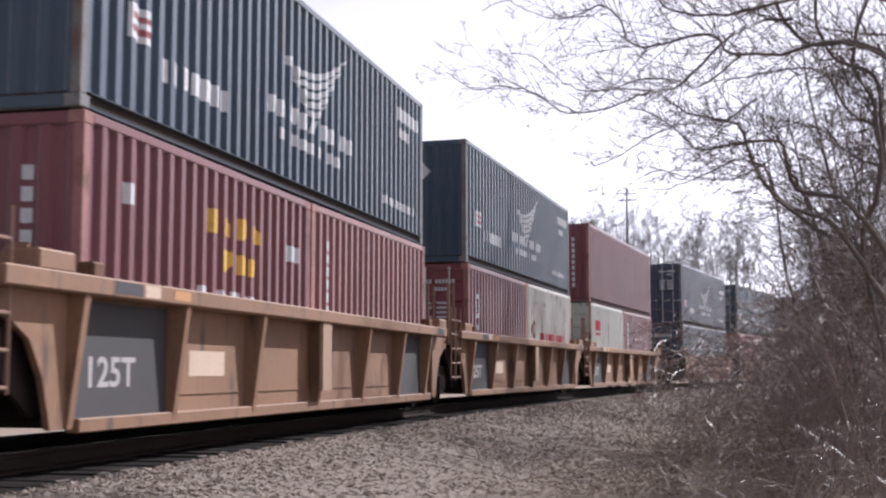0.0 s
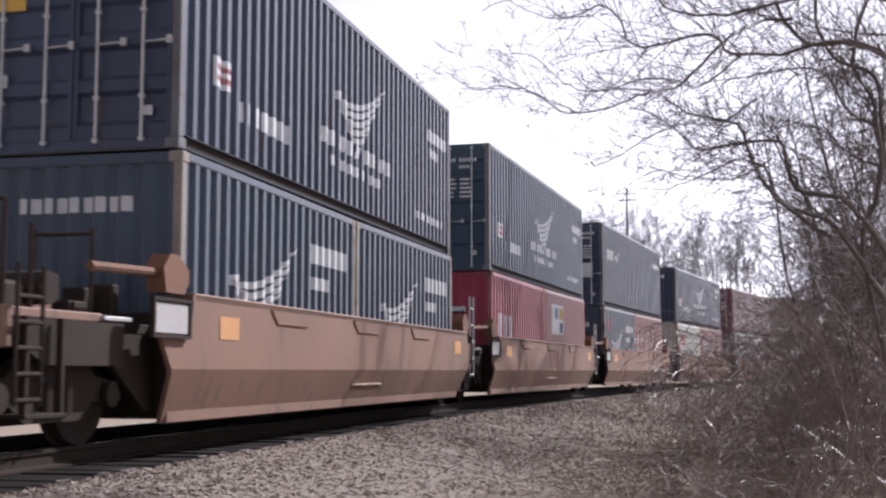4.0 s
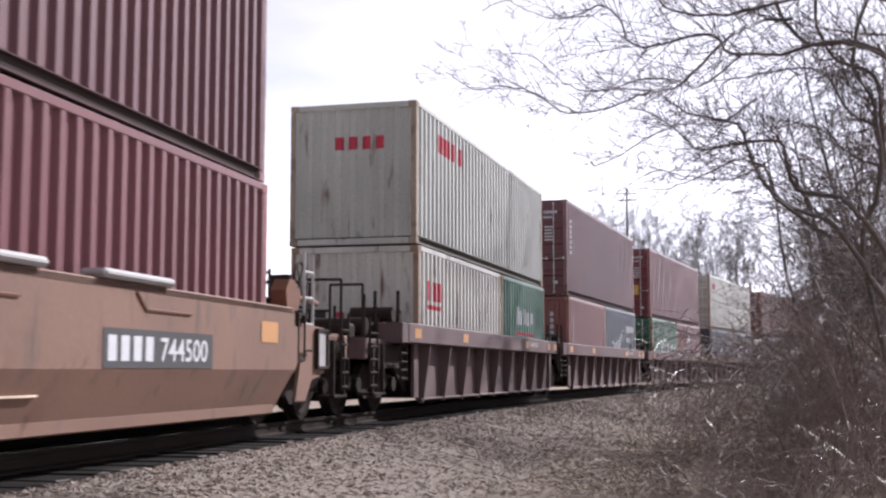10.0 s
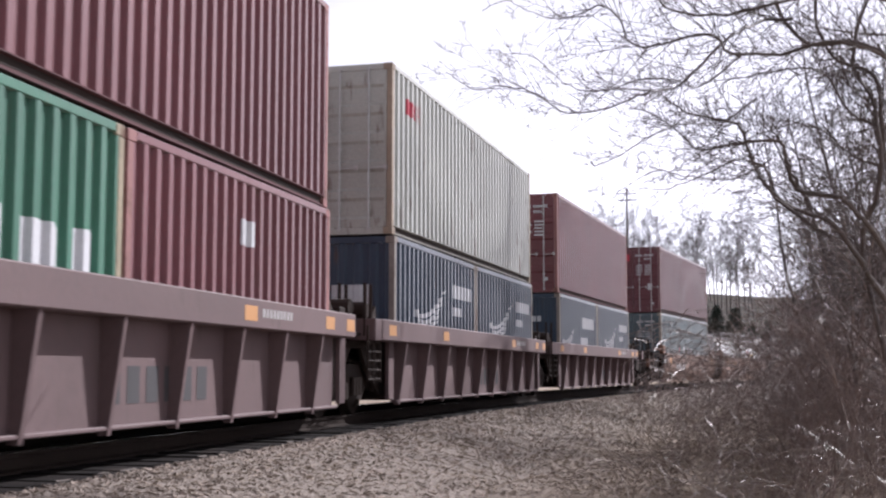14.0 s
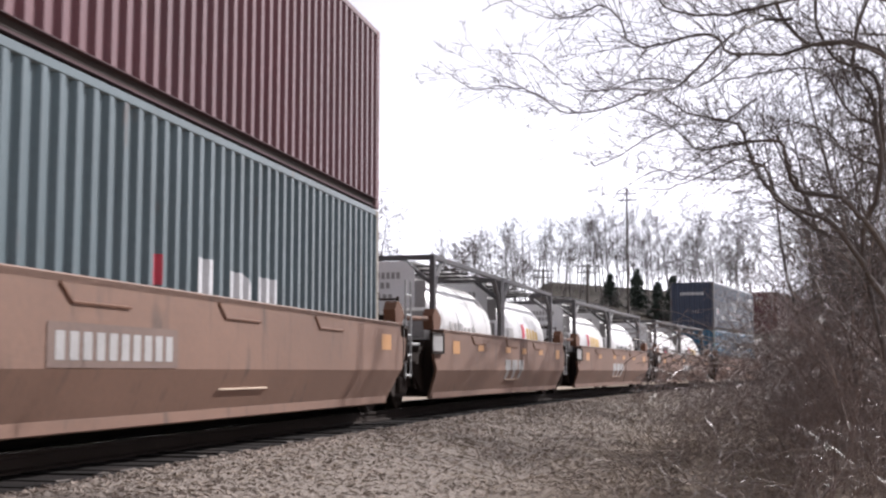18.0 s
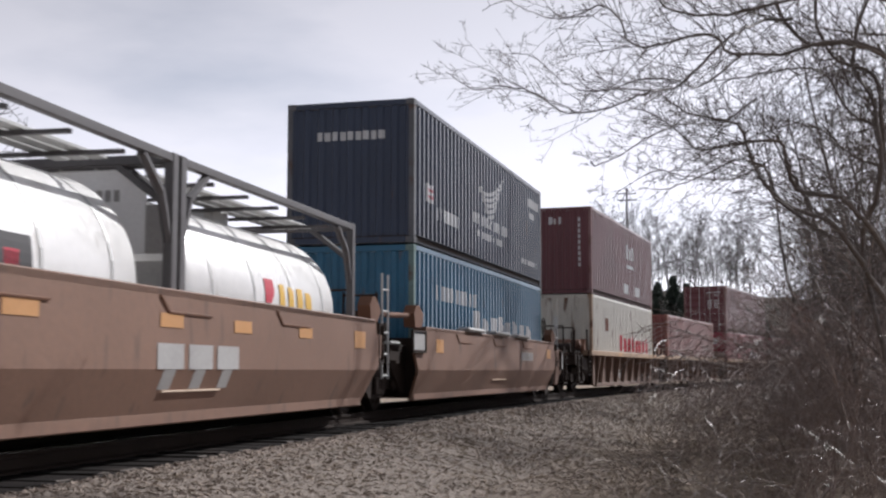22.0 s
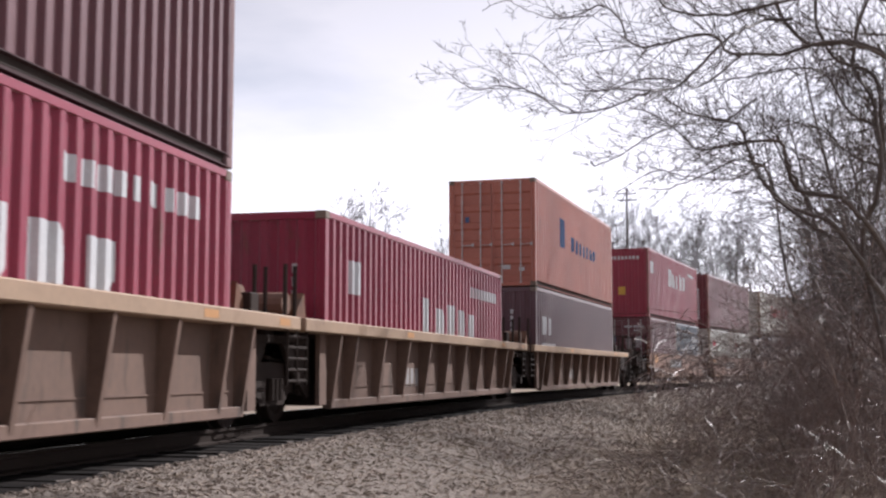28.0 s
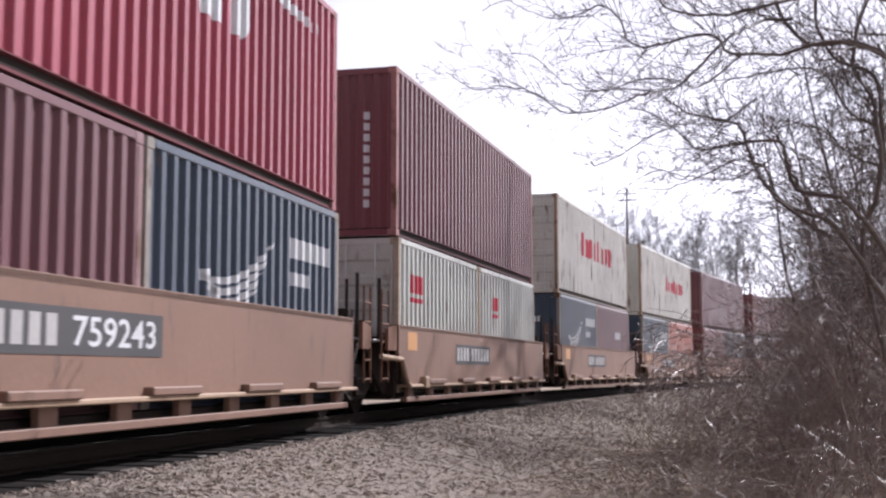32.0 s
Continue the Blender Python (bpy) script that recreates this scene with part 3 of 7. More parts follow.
def channel_mesh(x0, x1):
    """A channel rail, open towards -y."""
    prof = [(0.03, 0.0), (-0.03, 0.0), (-0.03, 0.014), (0.022, 0.018), (0.022, SILL - 0.02), (-0.03, SILL - 0.012), (-0.03, SILL), (0.03, SILL)]
    k = len(prof)
    verts = [(x, y, z) for x in (x0, x1) for y, z in prof]
    faces = [(i, (i + 1) % k, k + (i + 1) % k, k + i) for i in range(k)]
    return mesh_of("channel", verts, faces)


def casting_mesh():
    bm = boxm(-0.089, 0.089, -0.081, 0.081, 0, 0.118, 0.01)
    for y in (-0.0815, 0.0815):
        bmesh.ops.create_circle(bm, cap_ends=True, segments=8, radius=0.03, matrix=Matrix.Translation((0, y, 0.059)) @ Matrix.Rotation(radians(90), 4, "X"))
    me = bpy.data.meshes.new("casting")
    bm.to_mesh(me)
    bm.free()
    return me


def door_mesh(h):
    """One door leaf with pressed horizontal bands."""
    n = 5
    step = (h - 0.5) / n
    verts, faces = [], []
    prof = [(0.12, 0.012), (0.26, 0.012)]
    for i in range(n):
        a = 0.26 + i * step
        prof += [(a + 0.05, 0.046), (a + step - 0.17, 0.046), (a + step - 0.12, 0.012), (a + step, 0.012)]
    prof += [(h - 0.12, 0.012)]
    for z, d in prof:
        verts += [(-0.545, d, z), (0.545, d, z)]
    faces += [(2 * i, 2 * i + 1, 2 * i + 3, 2 * i + 2) for i in range(len(prof) - 1)]
    b = len(verts)
    verts += [(-0.545, 0.08, 0.12), (0.545, 0.08, 0.12), (-0.545, 0.08, h - 0.12), (0.545, 0.08, h - 0.12)]
    faces.append((b, b + 2, b + 3, b + 1))
    for s in (-1, 1):
        k = len(verts)
        for z, d in ((0.12, 0.004), (h - 0.12, 0.004)):
            verts += [(s * 0.55, d, z), (s * 0.505, d, z), (s * 0.55, 0.07, z), (s * 0.505, 0.07, z)]
        faces += [(k, k + 1, k + 5, k + 4), (k + 1, k + 3, k + 7, k + 5), (k, k + 4, k + 6, k + 2)]
    return mesh_of("door", verts, faces)


def lock_mesh(h):
    bm = bmesh.new()
    rod(bm, (0, 0, 0.07), (0, 0, h - 0.07), 0.017, 7)
    for z in (0.1, 0.55, h * 0.5, h - 0.6, h - 0.1):
        box(bm, -0.03, 0.03, -0.018, 0.022, z - 0.018, z + 0.018)
    rod(bm, (0, -0.02, h * 0.38), (0.32, -0.025, h * 0.385), 0.011, 6)
    box(bm, 0.27, 0.33, -0.025, 0.01, h * 0.372, h * 0.4)
    me = bpy.data.meshes.new("lock")
    bm.to_mesh(me)
    bm.free()
    return me


# ---------- tank containers ----------
def tank_container(name, label, marks=()):
    L, H, W = 3.03, 2.55, HALF_W
    t = thing(name, label, "tank container", "tank containers on the train")
    r = 1.09
    prof = [(-2.86, 0.0), (-2.83, 0.45), (-2.74, 0.78), (-2.56, 1.0), (-2.38, r), (2.38, r), (2.56, 1.0), (2.74, 0.78), (2.83, 0.45), (2.86, 0.0)]
    seg = 40
    verts, faces = [], []
    for x, q in prof:
        for k in range(seg):
            a = 2 * math.pi * k / seg
            verts.append((x, q * math.cos(a), 1.2 + q * math.sin(a)))
    for i in range(len(prof) - 1):
        for k in range(seg):
            faces.append((i * seg + k, i * seg + (k + 1) % seg, (i + 1) * seg + (k + 1) % seg, (i + 1) * seg + k))
    me = shared("tank", lambda: mesh_of("tank", verts, faces))
    for p in me.polygons:
        p.use_smooth = True
    vessel = part("tank_shell", me, TANKSTEEL, t, "shiny pale cladding over the vessel")
    for x in (-1.9, -0.65, 0.65, 1.9):
        bm = bmesh.new()
        bmesh.ops.create_cone(bm, cap_ends=False, segments=40, radius1=r + 0.006, radius2=r + 0.006, depth=0.05,
                              matrix=Matrix.Translation((x, 0, 1.2)) @ Matrix.Rotation(radians(90), 4, "Y"))
        part("band", bm, GALV, vessel)
    for ink, polys in marks:
        bm = bmesh.new()
        for poly in polys:
            bm.faces.new([bm.verts.new((x, 0, z)) for x, z in poly])
        for z in np.arange(0.1, 2.3, 0.08):
            bmesh.ops.bisect_plane(bm, geom=bm.verts[:] + bm.edges[:] + bm.faces[:], plane_co=(0, 0, z), plane_no=(0, 0, 1))
        for v in bm.verts:
            v.co.y = -math.sqrt(max((r + 0.008) ** 2 - (v.co.z - 1.2) ** 2, 0.0))
        part("marking", bm, INK[ink], vessel)
    s = 0.075
    for sx in (-1, 1):
        for sy in (-1, 1):
            part("corner_post", boxm(sx * L - (0.14 if sx > 0 else 0), sx * L + (0 if sx > 0 else 0.14), sy * W - (0.1 if sy > 0 else 0), sy * W + (0 if sy > 0 else 0.1), 0, H, 0.01), TANKFRAME, t)
        part("end_beam", boxm(sx * (L - 0.06) - 0.05, sx * (L - 0.06) + 0.05, -W + 0.1, W - 0.1, H - 0.11, H - 0.01, 0.01), TANKFRAME, t)
        part("end_beam", boxm(sx * (L - 0.06) - 0.06, sx * (L - 0.06) + 0.06, -W + 0.1, W - 0.1, 0.02, 0.16, 0.01), TANKFRAME, t)
        for sy in (-1, 1):
            bm = bmesh.new()
            rod(bm, (sx * (L - 0.06), sy * (W - 0.06), H - 0.55), (sx * (L - 0.06), sy * 0.55, H - 0.08), 0.045, 6)
            part("brace", bm, TANKFRAME, t)
            bm = bmesh.new()
            k = [(sx * (L - 0.1), H - 0.9), (sx * (L - 0.3), H - 0.42), (sx * (L - 0.75), H - 0.1)]
            for (xa, za), (xb, zb) in zip(k, k[1:]):
                rod(bm, (xa, sy * (W - 0.06), za), (xb, sy * (W - 0.06), zb), 0.05, 6)
            part("knee_brace", bm, TANKFRAME, t)
    for sy in (-1, 1):
        part("top_rail", boxm(-L + 0.14, L - 0.14, sy * (W - 0.05) - 0.045, sy * (W - 0.05) + 0.045, H - 0.1, H - 0.01, 0.008), TANKFRAME, t)
        part("bottom_rail", boxm(-L + 0.14, L - 0.14, sy * (W - 0.06) - 0.05, sy * (W - 0.06) + 0.05, 0.02, 0.15, 0.008), TANKFRAME, t)
    # the lettered shield at the end that faces back down the line
    shield = part("end_shield", prism(bmesh.new(), [(-0.68, H - 1.0), (0.84, H - 1.0), (0.84, H - 0.32), (0.66, H - 0.13), (-0.52, H - 0.13), (-0.68, H - 0.3)], -0.012, 0.012), INK["shield"], t,
                  "white lettered end shield", at=pose(-L - 0.014, 0, 0, 0, 0, -90))
    part("print", flat_mark(bars(-0.3, H - 0.46, 0.85, 0.12, 9) + bars(-0.05, H - 0.64, 0.4, 0.11, 4) + bars(-0.35, H - 0.84, 0.25, 0.11, 2) + bars(0.1, H - 0.84, 0.3, 0.09, 3), -0.016), INK["faded"], shield)
    part("side_shield", boxm(-L - 0.02, -L + 0.0, -1.05, -0.74, H - 1.0, H - 0.5, 0.004), INK["faded"], t)
    # walkway and manhole on top
    for y in (-0.62, -0.42, -0.22):
        part("walkway_board", boxm(-2.5, 2.5, y - 0.08, y + 0.08, H - 0.12, H - 0.085, 0.004), GALV, t)
    for x in (-2.0, -1.0, 0.0, 1.0, 2.0):
        part("walkway_bearer", boxm(x - 0.03, x + 0.03, -W + 0.1, 0.2, H - 0.165, H - 0.125), TANKFRAME, t)
    bm = bmesh.new()
    rod(bm, (0.3, 0, 2.2), (0.3, 0, 2.42), 0.3, 16)
    rod(bm, (-0.6, 0, 2.2), (-0.6, 0, 2.4), 0.09, 10)
    part("manhole", bm, GALV, t)
    bm = bmesh.new()
    for y in (-0.25, 0.15):
        rod(bm, (-L + 0.02, y, 0.2), (-L + 0.02, y, H - 0.1), 0.016, 5)
    for z in np.arange(0.4, 2.4, 0.3):
        rod(bm, (-L + 0.02, -0.25, z), (-L + 0.02, 0.15, z), 0.013, 5)
    part("ladder", bm, GALV, t)
    part("data_plate", boxm(-L + 0.25, -L + 0.262, -0.95, -0.45, 1.0, 1.5), INK["faded"], t)
    return t


# ---------- well cars: x = 0 at the middle of the well, z = 0 on the rail ----------
def solid_plate(outline, knee, y_top, y_low, z_low, thick):
    """A side plate: upright above the knee, leaning inwards below it. outline in x and z."""
    bm = bmesh.new()
    f = bm.faces.new([bm.verts.new((x, 0, z)) for x, z in outline])
    if knee is not None:
        bmesh.ops.bisect_plane(bm, geom=bm.verts[:] + bm.edges[:] + bm.faces[:], plane_co=(0, 0, knee), plane_no=(0, 0, 1))
    r = bmesh.ops.extrude_face_region(bm, geom=bm.faces[:])
    for v in [g for g in r["geom"] if isinstance(g, bmesh.types.BMVert)]:
        v.co.y += thick
    for v in bm.verts:
        drop = 0 if knee is None else max(0.0, (knee - v.co.z) / (knee - z_low))
        v.co.y += y_top + (y_low - y_top) * drop
    return bm


def mirror_part(name, bm, material, parent, label=""):
    """The same shape on both sides of a car."""
    me = bpy.data.meshes.new(name)
    bmesh.ops.recalc_face_normals(bm, faces=bm.faces)
    bm.to_mesh(me)
    me2 = bpy.data.meshes.new(name)
    for v in bm.verts:
        v.co.y = -v.co.y
    bmesh.ops.reverse_faces(bm, faces=bm.faces)
    bm.to_mesh(me2)
    bm.free()
    a = part(name, me, material, parent, label)
    part(name, me2, material, parent, label)
    return a


def wheel_mesh(r):
    bm = bmesh.new()
    prof = [(0.0, 0.10), (0.12, 0.10), (0.14, 0.05), (r * 0.72, 0.035), (r * 0.82, 0.06), (r, 0.065), (r, -0.06), (r + 0.028, -0.07), (r + 0.025, -0.09), (r * 0.82, -0.085), (r * 0.72, -0.02), (0.14, -0.03), (0.12, -0.08), (0.0, -0.08)]
    seg = 28
    rings = []
    for q, y in prof[1:-1]:
        rings.append([bm.verts.new((q * math.cos(2 * math.pi * k / seg), -y, q * math.sin(2 * math.pi * k / seg))) for k in range(seg)])
    for a, b in zip(rings, rings[1:]):
        for k in range(seg):
            bm.faces.new((a[k], a[(k + 1) % seg], b[(k + 1) % seg], b[k]))
    bm.faces.new(rings[0])
    bm.faces.new(list(reversed(rings[-1])))
    for k in range(4):      # raised lugs on the hub
        a = math.pi / 2 * k
        box(bm, 0.2 * math.cos(a) - 0.02, 0.2 * math.cos(a) + 0.02, -0.075, -0.03, 0.2 * math.sin(a) - 0.02, 0.2 * math.sin(a) + 0.02)
    bmesh.ops.recalc_face_normals(bm, faces=bm.faces)
    return bm


WHEELS = []
R_WHEEL = 0.46


def truck(parent, x):
    """A two-axle truck under a car's end."""
    bm = bmesh.new()
    out = [(-1.18, 0.42), (-1.1, 0.58), (-0.72, 0.62), (-0.5, 0.78), (0.5, 0.78), (0.72, 0.62), (1.1, 0.58), (1.18, 0.42), (1.02, 0.36), (0.66, 0.4), (0.42, 0.24), (-0.42, 0.24), (-0.66, 0.4), (-1.02, 0.36)]
    for y in (-1.08, 0.96):
        prism(bm, out, y, y + 0.12)
    box(bm, -0.2, 0.2, -1.0, 1.0, 0.42, 0.72, 0.02)
    box(bm, -0.75, 0.75, -0.6, 0.6, 0.2, 0.6, 0.02)
    for y in (-1.11, 1.05):
        for k in (-0.16, 0, 0.16):
            rod(bm, (k, y, 0.3), (k, y, 0.58), 0.055, 8)
        for sx in (-0.89, 0.89):
            rod(bm, (sx, y - 0.05 if y < 0 else y, R_WHEEL), (sx, y if y < 0 else y + 0.06, R_WHEEL), 0.12, 10)
    base = part("truck", bm, GRIME, parent, "grimy two-axle truck", at=pose(x, 0, 0))
    for sx in (-0.89, 0.89):
        bm = bmesh.new()
        w = wheel_mesh(R_WHEEL)
        me = bpy.data.meshes.new("w")
        w.to_mesh(me)
        w.free()

        def both():
            b = bmesh.new()
            b.from_mesh(me)
            bmesh.ops.translate(b, verts=b.verts, vec=(0, -0.755, 0))
            k = len(b.verts)
            b.from_mesh(me)
            b.verts.ensure_lookup_table()
            for v in b.verts[k:]:
                v.co.y = 0.755 - v.co.y
            rod(b, (0, -0.9, 0), (0, 0.9, 0), 0.08, 10)
            bmesh.ops.recalc_face_normals(b, faces=b.faces)
            mm = bpy.data.meshes.new("wheelset")
            b.to_mesh(mm)
            b.free()
            return mm
        bm.free()
        WHEELS.append(part("wheelset", shared("wheelset", both), GRIME, base, "dull steel wheels on their axle", at=pose(sx, 0, R_WHEEL)))


def ladder(parent, x, y, z0, z1, material, w=0.36, rungs=5, r=0.02):
    """A ladder: one stile, with the other stile and the rungs under it."""
    stile = shared(("stile", z0, z1, r), lambda: rod_mesh((0, 0, z0), (0, 0, z1), r))
    bar = shared(("rung", w, r), lambda: rod_mesh((0, 0, 0), (w, 0, 0), r * 0.9))
    first = part("ladder", stile, material, parent, at=pose(x - w / 2, y, 0))
    part("stile", stile, material, first, at=pose(w, 0, 0))
    for i in range(rungs):
        part("rung", bar, material, first, at=pose(0, 0, z0 + 0.05 + (z1 - z0 - 0.3) * i / (rungs - 1)))
    return first


def rod_mesh(a, b, r, n=6):
    bm = rod(bmesh.new(), a, b, r, n)
    me = bpy.data.meshes.new("rod")
    bm.to_mesh(me)
    bm.free()
    return me


def car_base(t, half, paint_m, deck=True):
    """What every unit has: well floor, bulkheads, end decks, draft sill."""
    part("well_floor", boxm(-6.25, 6.25, -1.2, 1.2, 0.2, 0.3, 0.01), GRIME, t)
    for sx in (-1, 1):
        part("bulkhead", boxm(sx * 6.3 - 0.05, sx * 6.3 + 0.05, -1.28, 1.28, 0.25, 1.25, 0.01), GRIME, t)
        part("end_deck", boxm(min(sx * 6.35, sx * half), max(sx * 6.35, sx * half), -1.15, 1.15, 1.02, 1.12, 0.01), GRIME, t)
        part("draft_sill", boxm(min(sx * 6.35, sx * half), max(sx * 6.35, sx * half), -0.28, 0.28, 0.72, 1.02, 0.02), GRIME, t)
        part("articulation_casting", boxm(min(sx * 6.35, sx * (half - 0.5)), max(sx * 6.35, sx * (half - 0.5)), -0.5, 0.5, 0.22, 0.72, 0.04), GRIME, t)
        part("end_gusset", prism(bmesh.new(), [(sx * 6.4, 1.02), (sx * 7.5, 1.02), (sx * 7.2, 0.7), (sx * 6.6, 0.3), (sx * 6.4, 0.3)], -1.16, -1.1), GRIME, t)


def smooth_car(half=7.95):
    """A well car with plain bowed side plates."""
    t = thing("well_car", "tan steel well car with plain sides and dirt streaks", "rail car", "well cars of the train")
    car_base(t, half, TAN)
    out = [(-6.25, 1.43), (-6.25, 1.22), (-6.85, 1.22), (-6.9, 1.1), (-6.9, 0.95), (-6.66, 0.62), (-6.5, 0.17), (6.25, 0.17), (6.45, 0.62), (6.75, 0.9), (6.8, 1.22), (6.5, 1.22), (6.45, 1.43)]
    side = mirror_part("side_plate", solid_plate(out, 0.69, -1.49, -1.28, 0.17, 0.05), TAN, t)
    mirror_part("side_sill", boxm(-6.2, 6.4, -1.49, -1.24, 1.36, 1.445, 0.012), TAN, t)
    for k in (-4.16, -1.02, 2.1):
        bm = bmesh.new()
        for a, b in (((k, 1.37), (k + 0.2, 1.22)), ((k + 0.2, 1.22), (k + 1.2, 1.22))):
            rod(bm, (a[0], -1.495, a[1]), (b[0], -1.495, b[1]), 0.016, 5)
        mirror_part("weld_seam", bm, RUSTY, t)
    mirror_part("step_bar", boxm(-0.8, 0.6, -1.428, -1.39, 0.472, 0.492, 0.004), PALE_STEEL, t)
    mirror_part("bottom_lip", boxm(-6.45, 6.2, -1.325, -1.27, 0.165, 0.29, 0.012), TAN, t)
    # end gear
    for sx in (-1, 1):
        for sy in (-1, 1):
            ex = sx * 6.55
            bm = bmesh.new()
            prism(bm, [(ex - 0.2, 1.42), (ex + 0.18, 1.42), (ex + 0.3, 1.54), (ex + 0.3, 1.66), (ex + 0.05, 1.8), (ex - 0.12, 1.8), (ex - 0.26, 1.66)], sy * 1.34 - 0.1, sy * 1.34 + 0.1)
            part("container_guide", bm, RUSTY, t, "rusty corner guide")
            bm = bmesh.new()
            rod(bm, (ex, sy * 1.33, 1.62), (sx * 7.94, sy * 1.3, 1.58), 0.045, 8)
            part("guide_bar", bm, RUSTY, t)
        if sx > 0:
            ladder(t, sx * 7.3, -1.4, 0.55, 2.2, GALV)
        for y in (-0.9, -0.3, 0.5, 1.0):
            part("handrail", rod(bmesh.new(), (sx * 7.2, y, 1.1), (sx * 7.2, y, 2.0 if y < 0 else 1.6), 0.022, 6), GRIME, t)
        part("handrail", rod(bmesh.new(), (sx * 7.2, -0.9, 1.95), (sx * 7.2, -0.3, 1.95), 0.02, 6), GRIME, t)
        part("brake_gear", gear(sx), GRIME, t)
        part("crossover_step", boxm(sx * 7.4 - 0.25, sx * 7.4 + 0.25, -1.3, -0.6, 1.12, 1.16, 0.006), GALV, t)
    placard = part("placard_box", frame_box(-7.2, -6.4, -1.55, 0.98, 1.36), GRIME, t)
    part("placard", boxm(-7.15, -6.45, -1.53, -1.512, 1.03, 1.31), INK["faded"], placard)
    mirror_part("corner_step", frame_box(6.62, 6.9, -1.5, 0.8, 1.4), GRIME, t)
    part("reflector", flat_mark([rect(-5.6, 1.0, 0.5, 0.24)], -1.497), INK["amber"], side)
    part("reflector", flat_mark([rect(5.3, 1.0, 0.55, 0.24)], -1.497), INK["amber"], side)
    truck(t, half)
    return t, side


def frame_box(x0, x1, y, z0, z1):
    bm = bmesh.new()
    e = 0.035
    box(bm, x0, x1, y, y + 0.05, z1 - e, z1)
    box(bm, x0, x1, y, y + 0.05, z0, z0 + e)
    box(bm, x0, x0 + e, y, y + 0.05, z0 + e, z1 - e)
    box(bm, x1 - e, x1, y, y + 0.05, z0 + e, z1 - e)
    return bm


def flat_mark(polys, y):
    bm = bmesh.new()
    for poly in polys:
        bm.faces.new([bm.verts.new((x, y, z)) for x, z in poly])
    return bm


def gear(sx):
    bm = bmesh.new()
    rnd = random.Random(3 if sx > 0 else 4)
    for i in range(9):
        x, y, z = sx * rnd.uniform(6.6, 7.7), rnd.uniform(-1.1, 1.1), rnd.uniform(1.1, 1.25)
        box(bm, x - rnd.uniform(.05, .2), x + rnd.uniform(.05, .2), y - rnd.uniform(.05, .18), y + rnd.uniform(.05, .18), z, z + rnd.uniform(.08, .4), 0.015)
    for i in range(5):
        y = rnd.uniform(-1.2, 1.2)
        rod(bm, (sx * 6.5, y, rnd.uniform(.6, 1.0)), (sx * 7.8, y + rnd.uniform(-.3, .3), rnd.uniform(.5, 1.0)), 0.025, 6)
    return bm


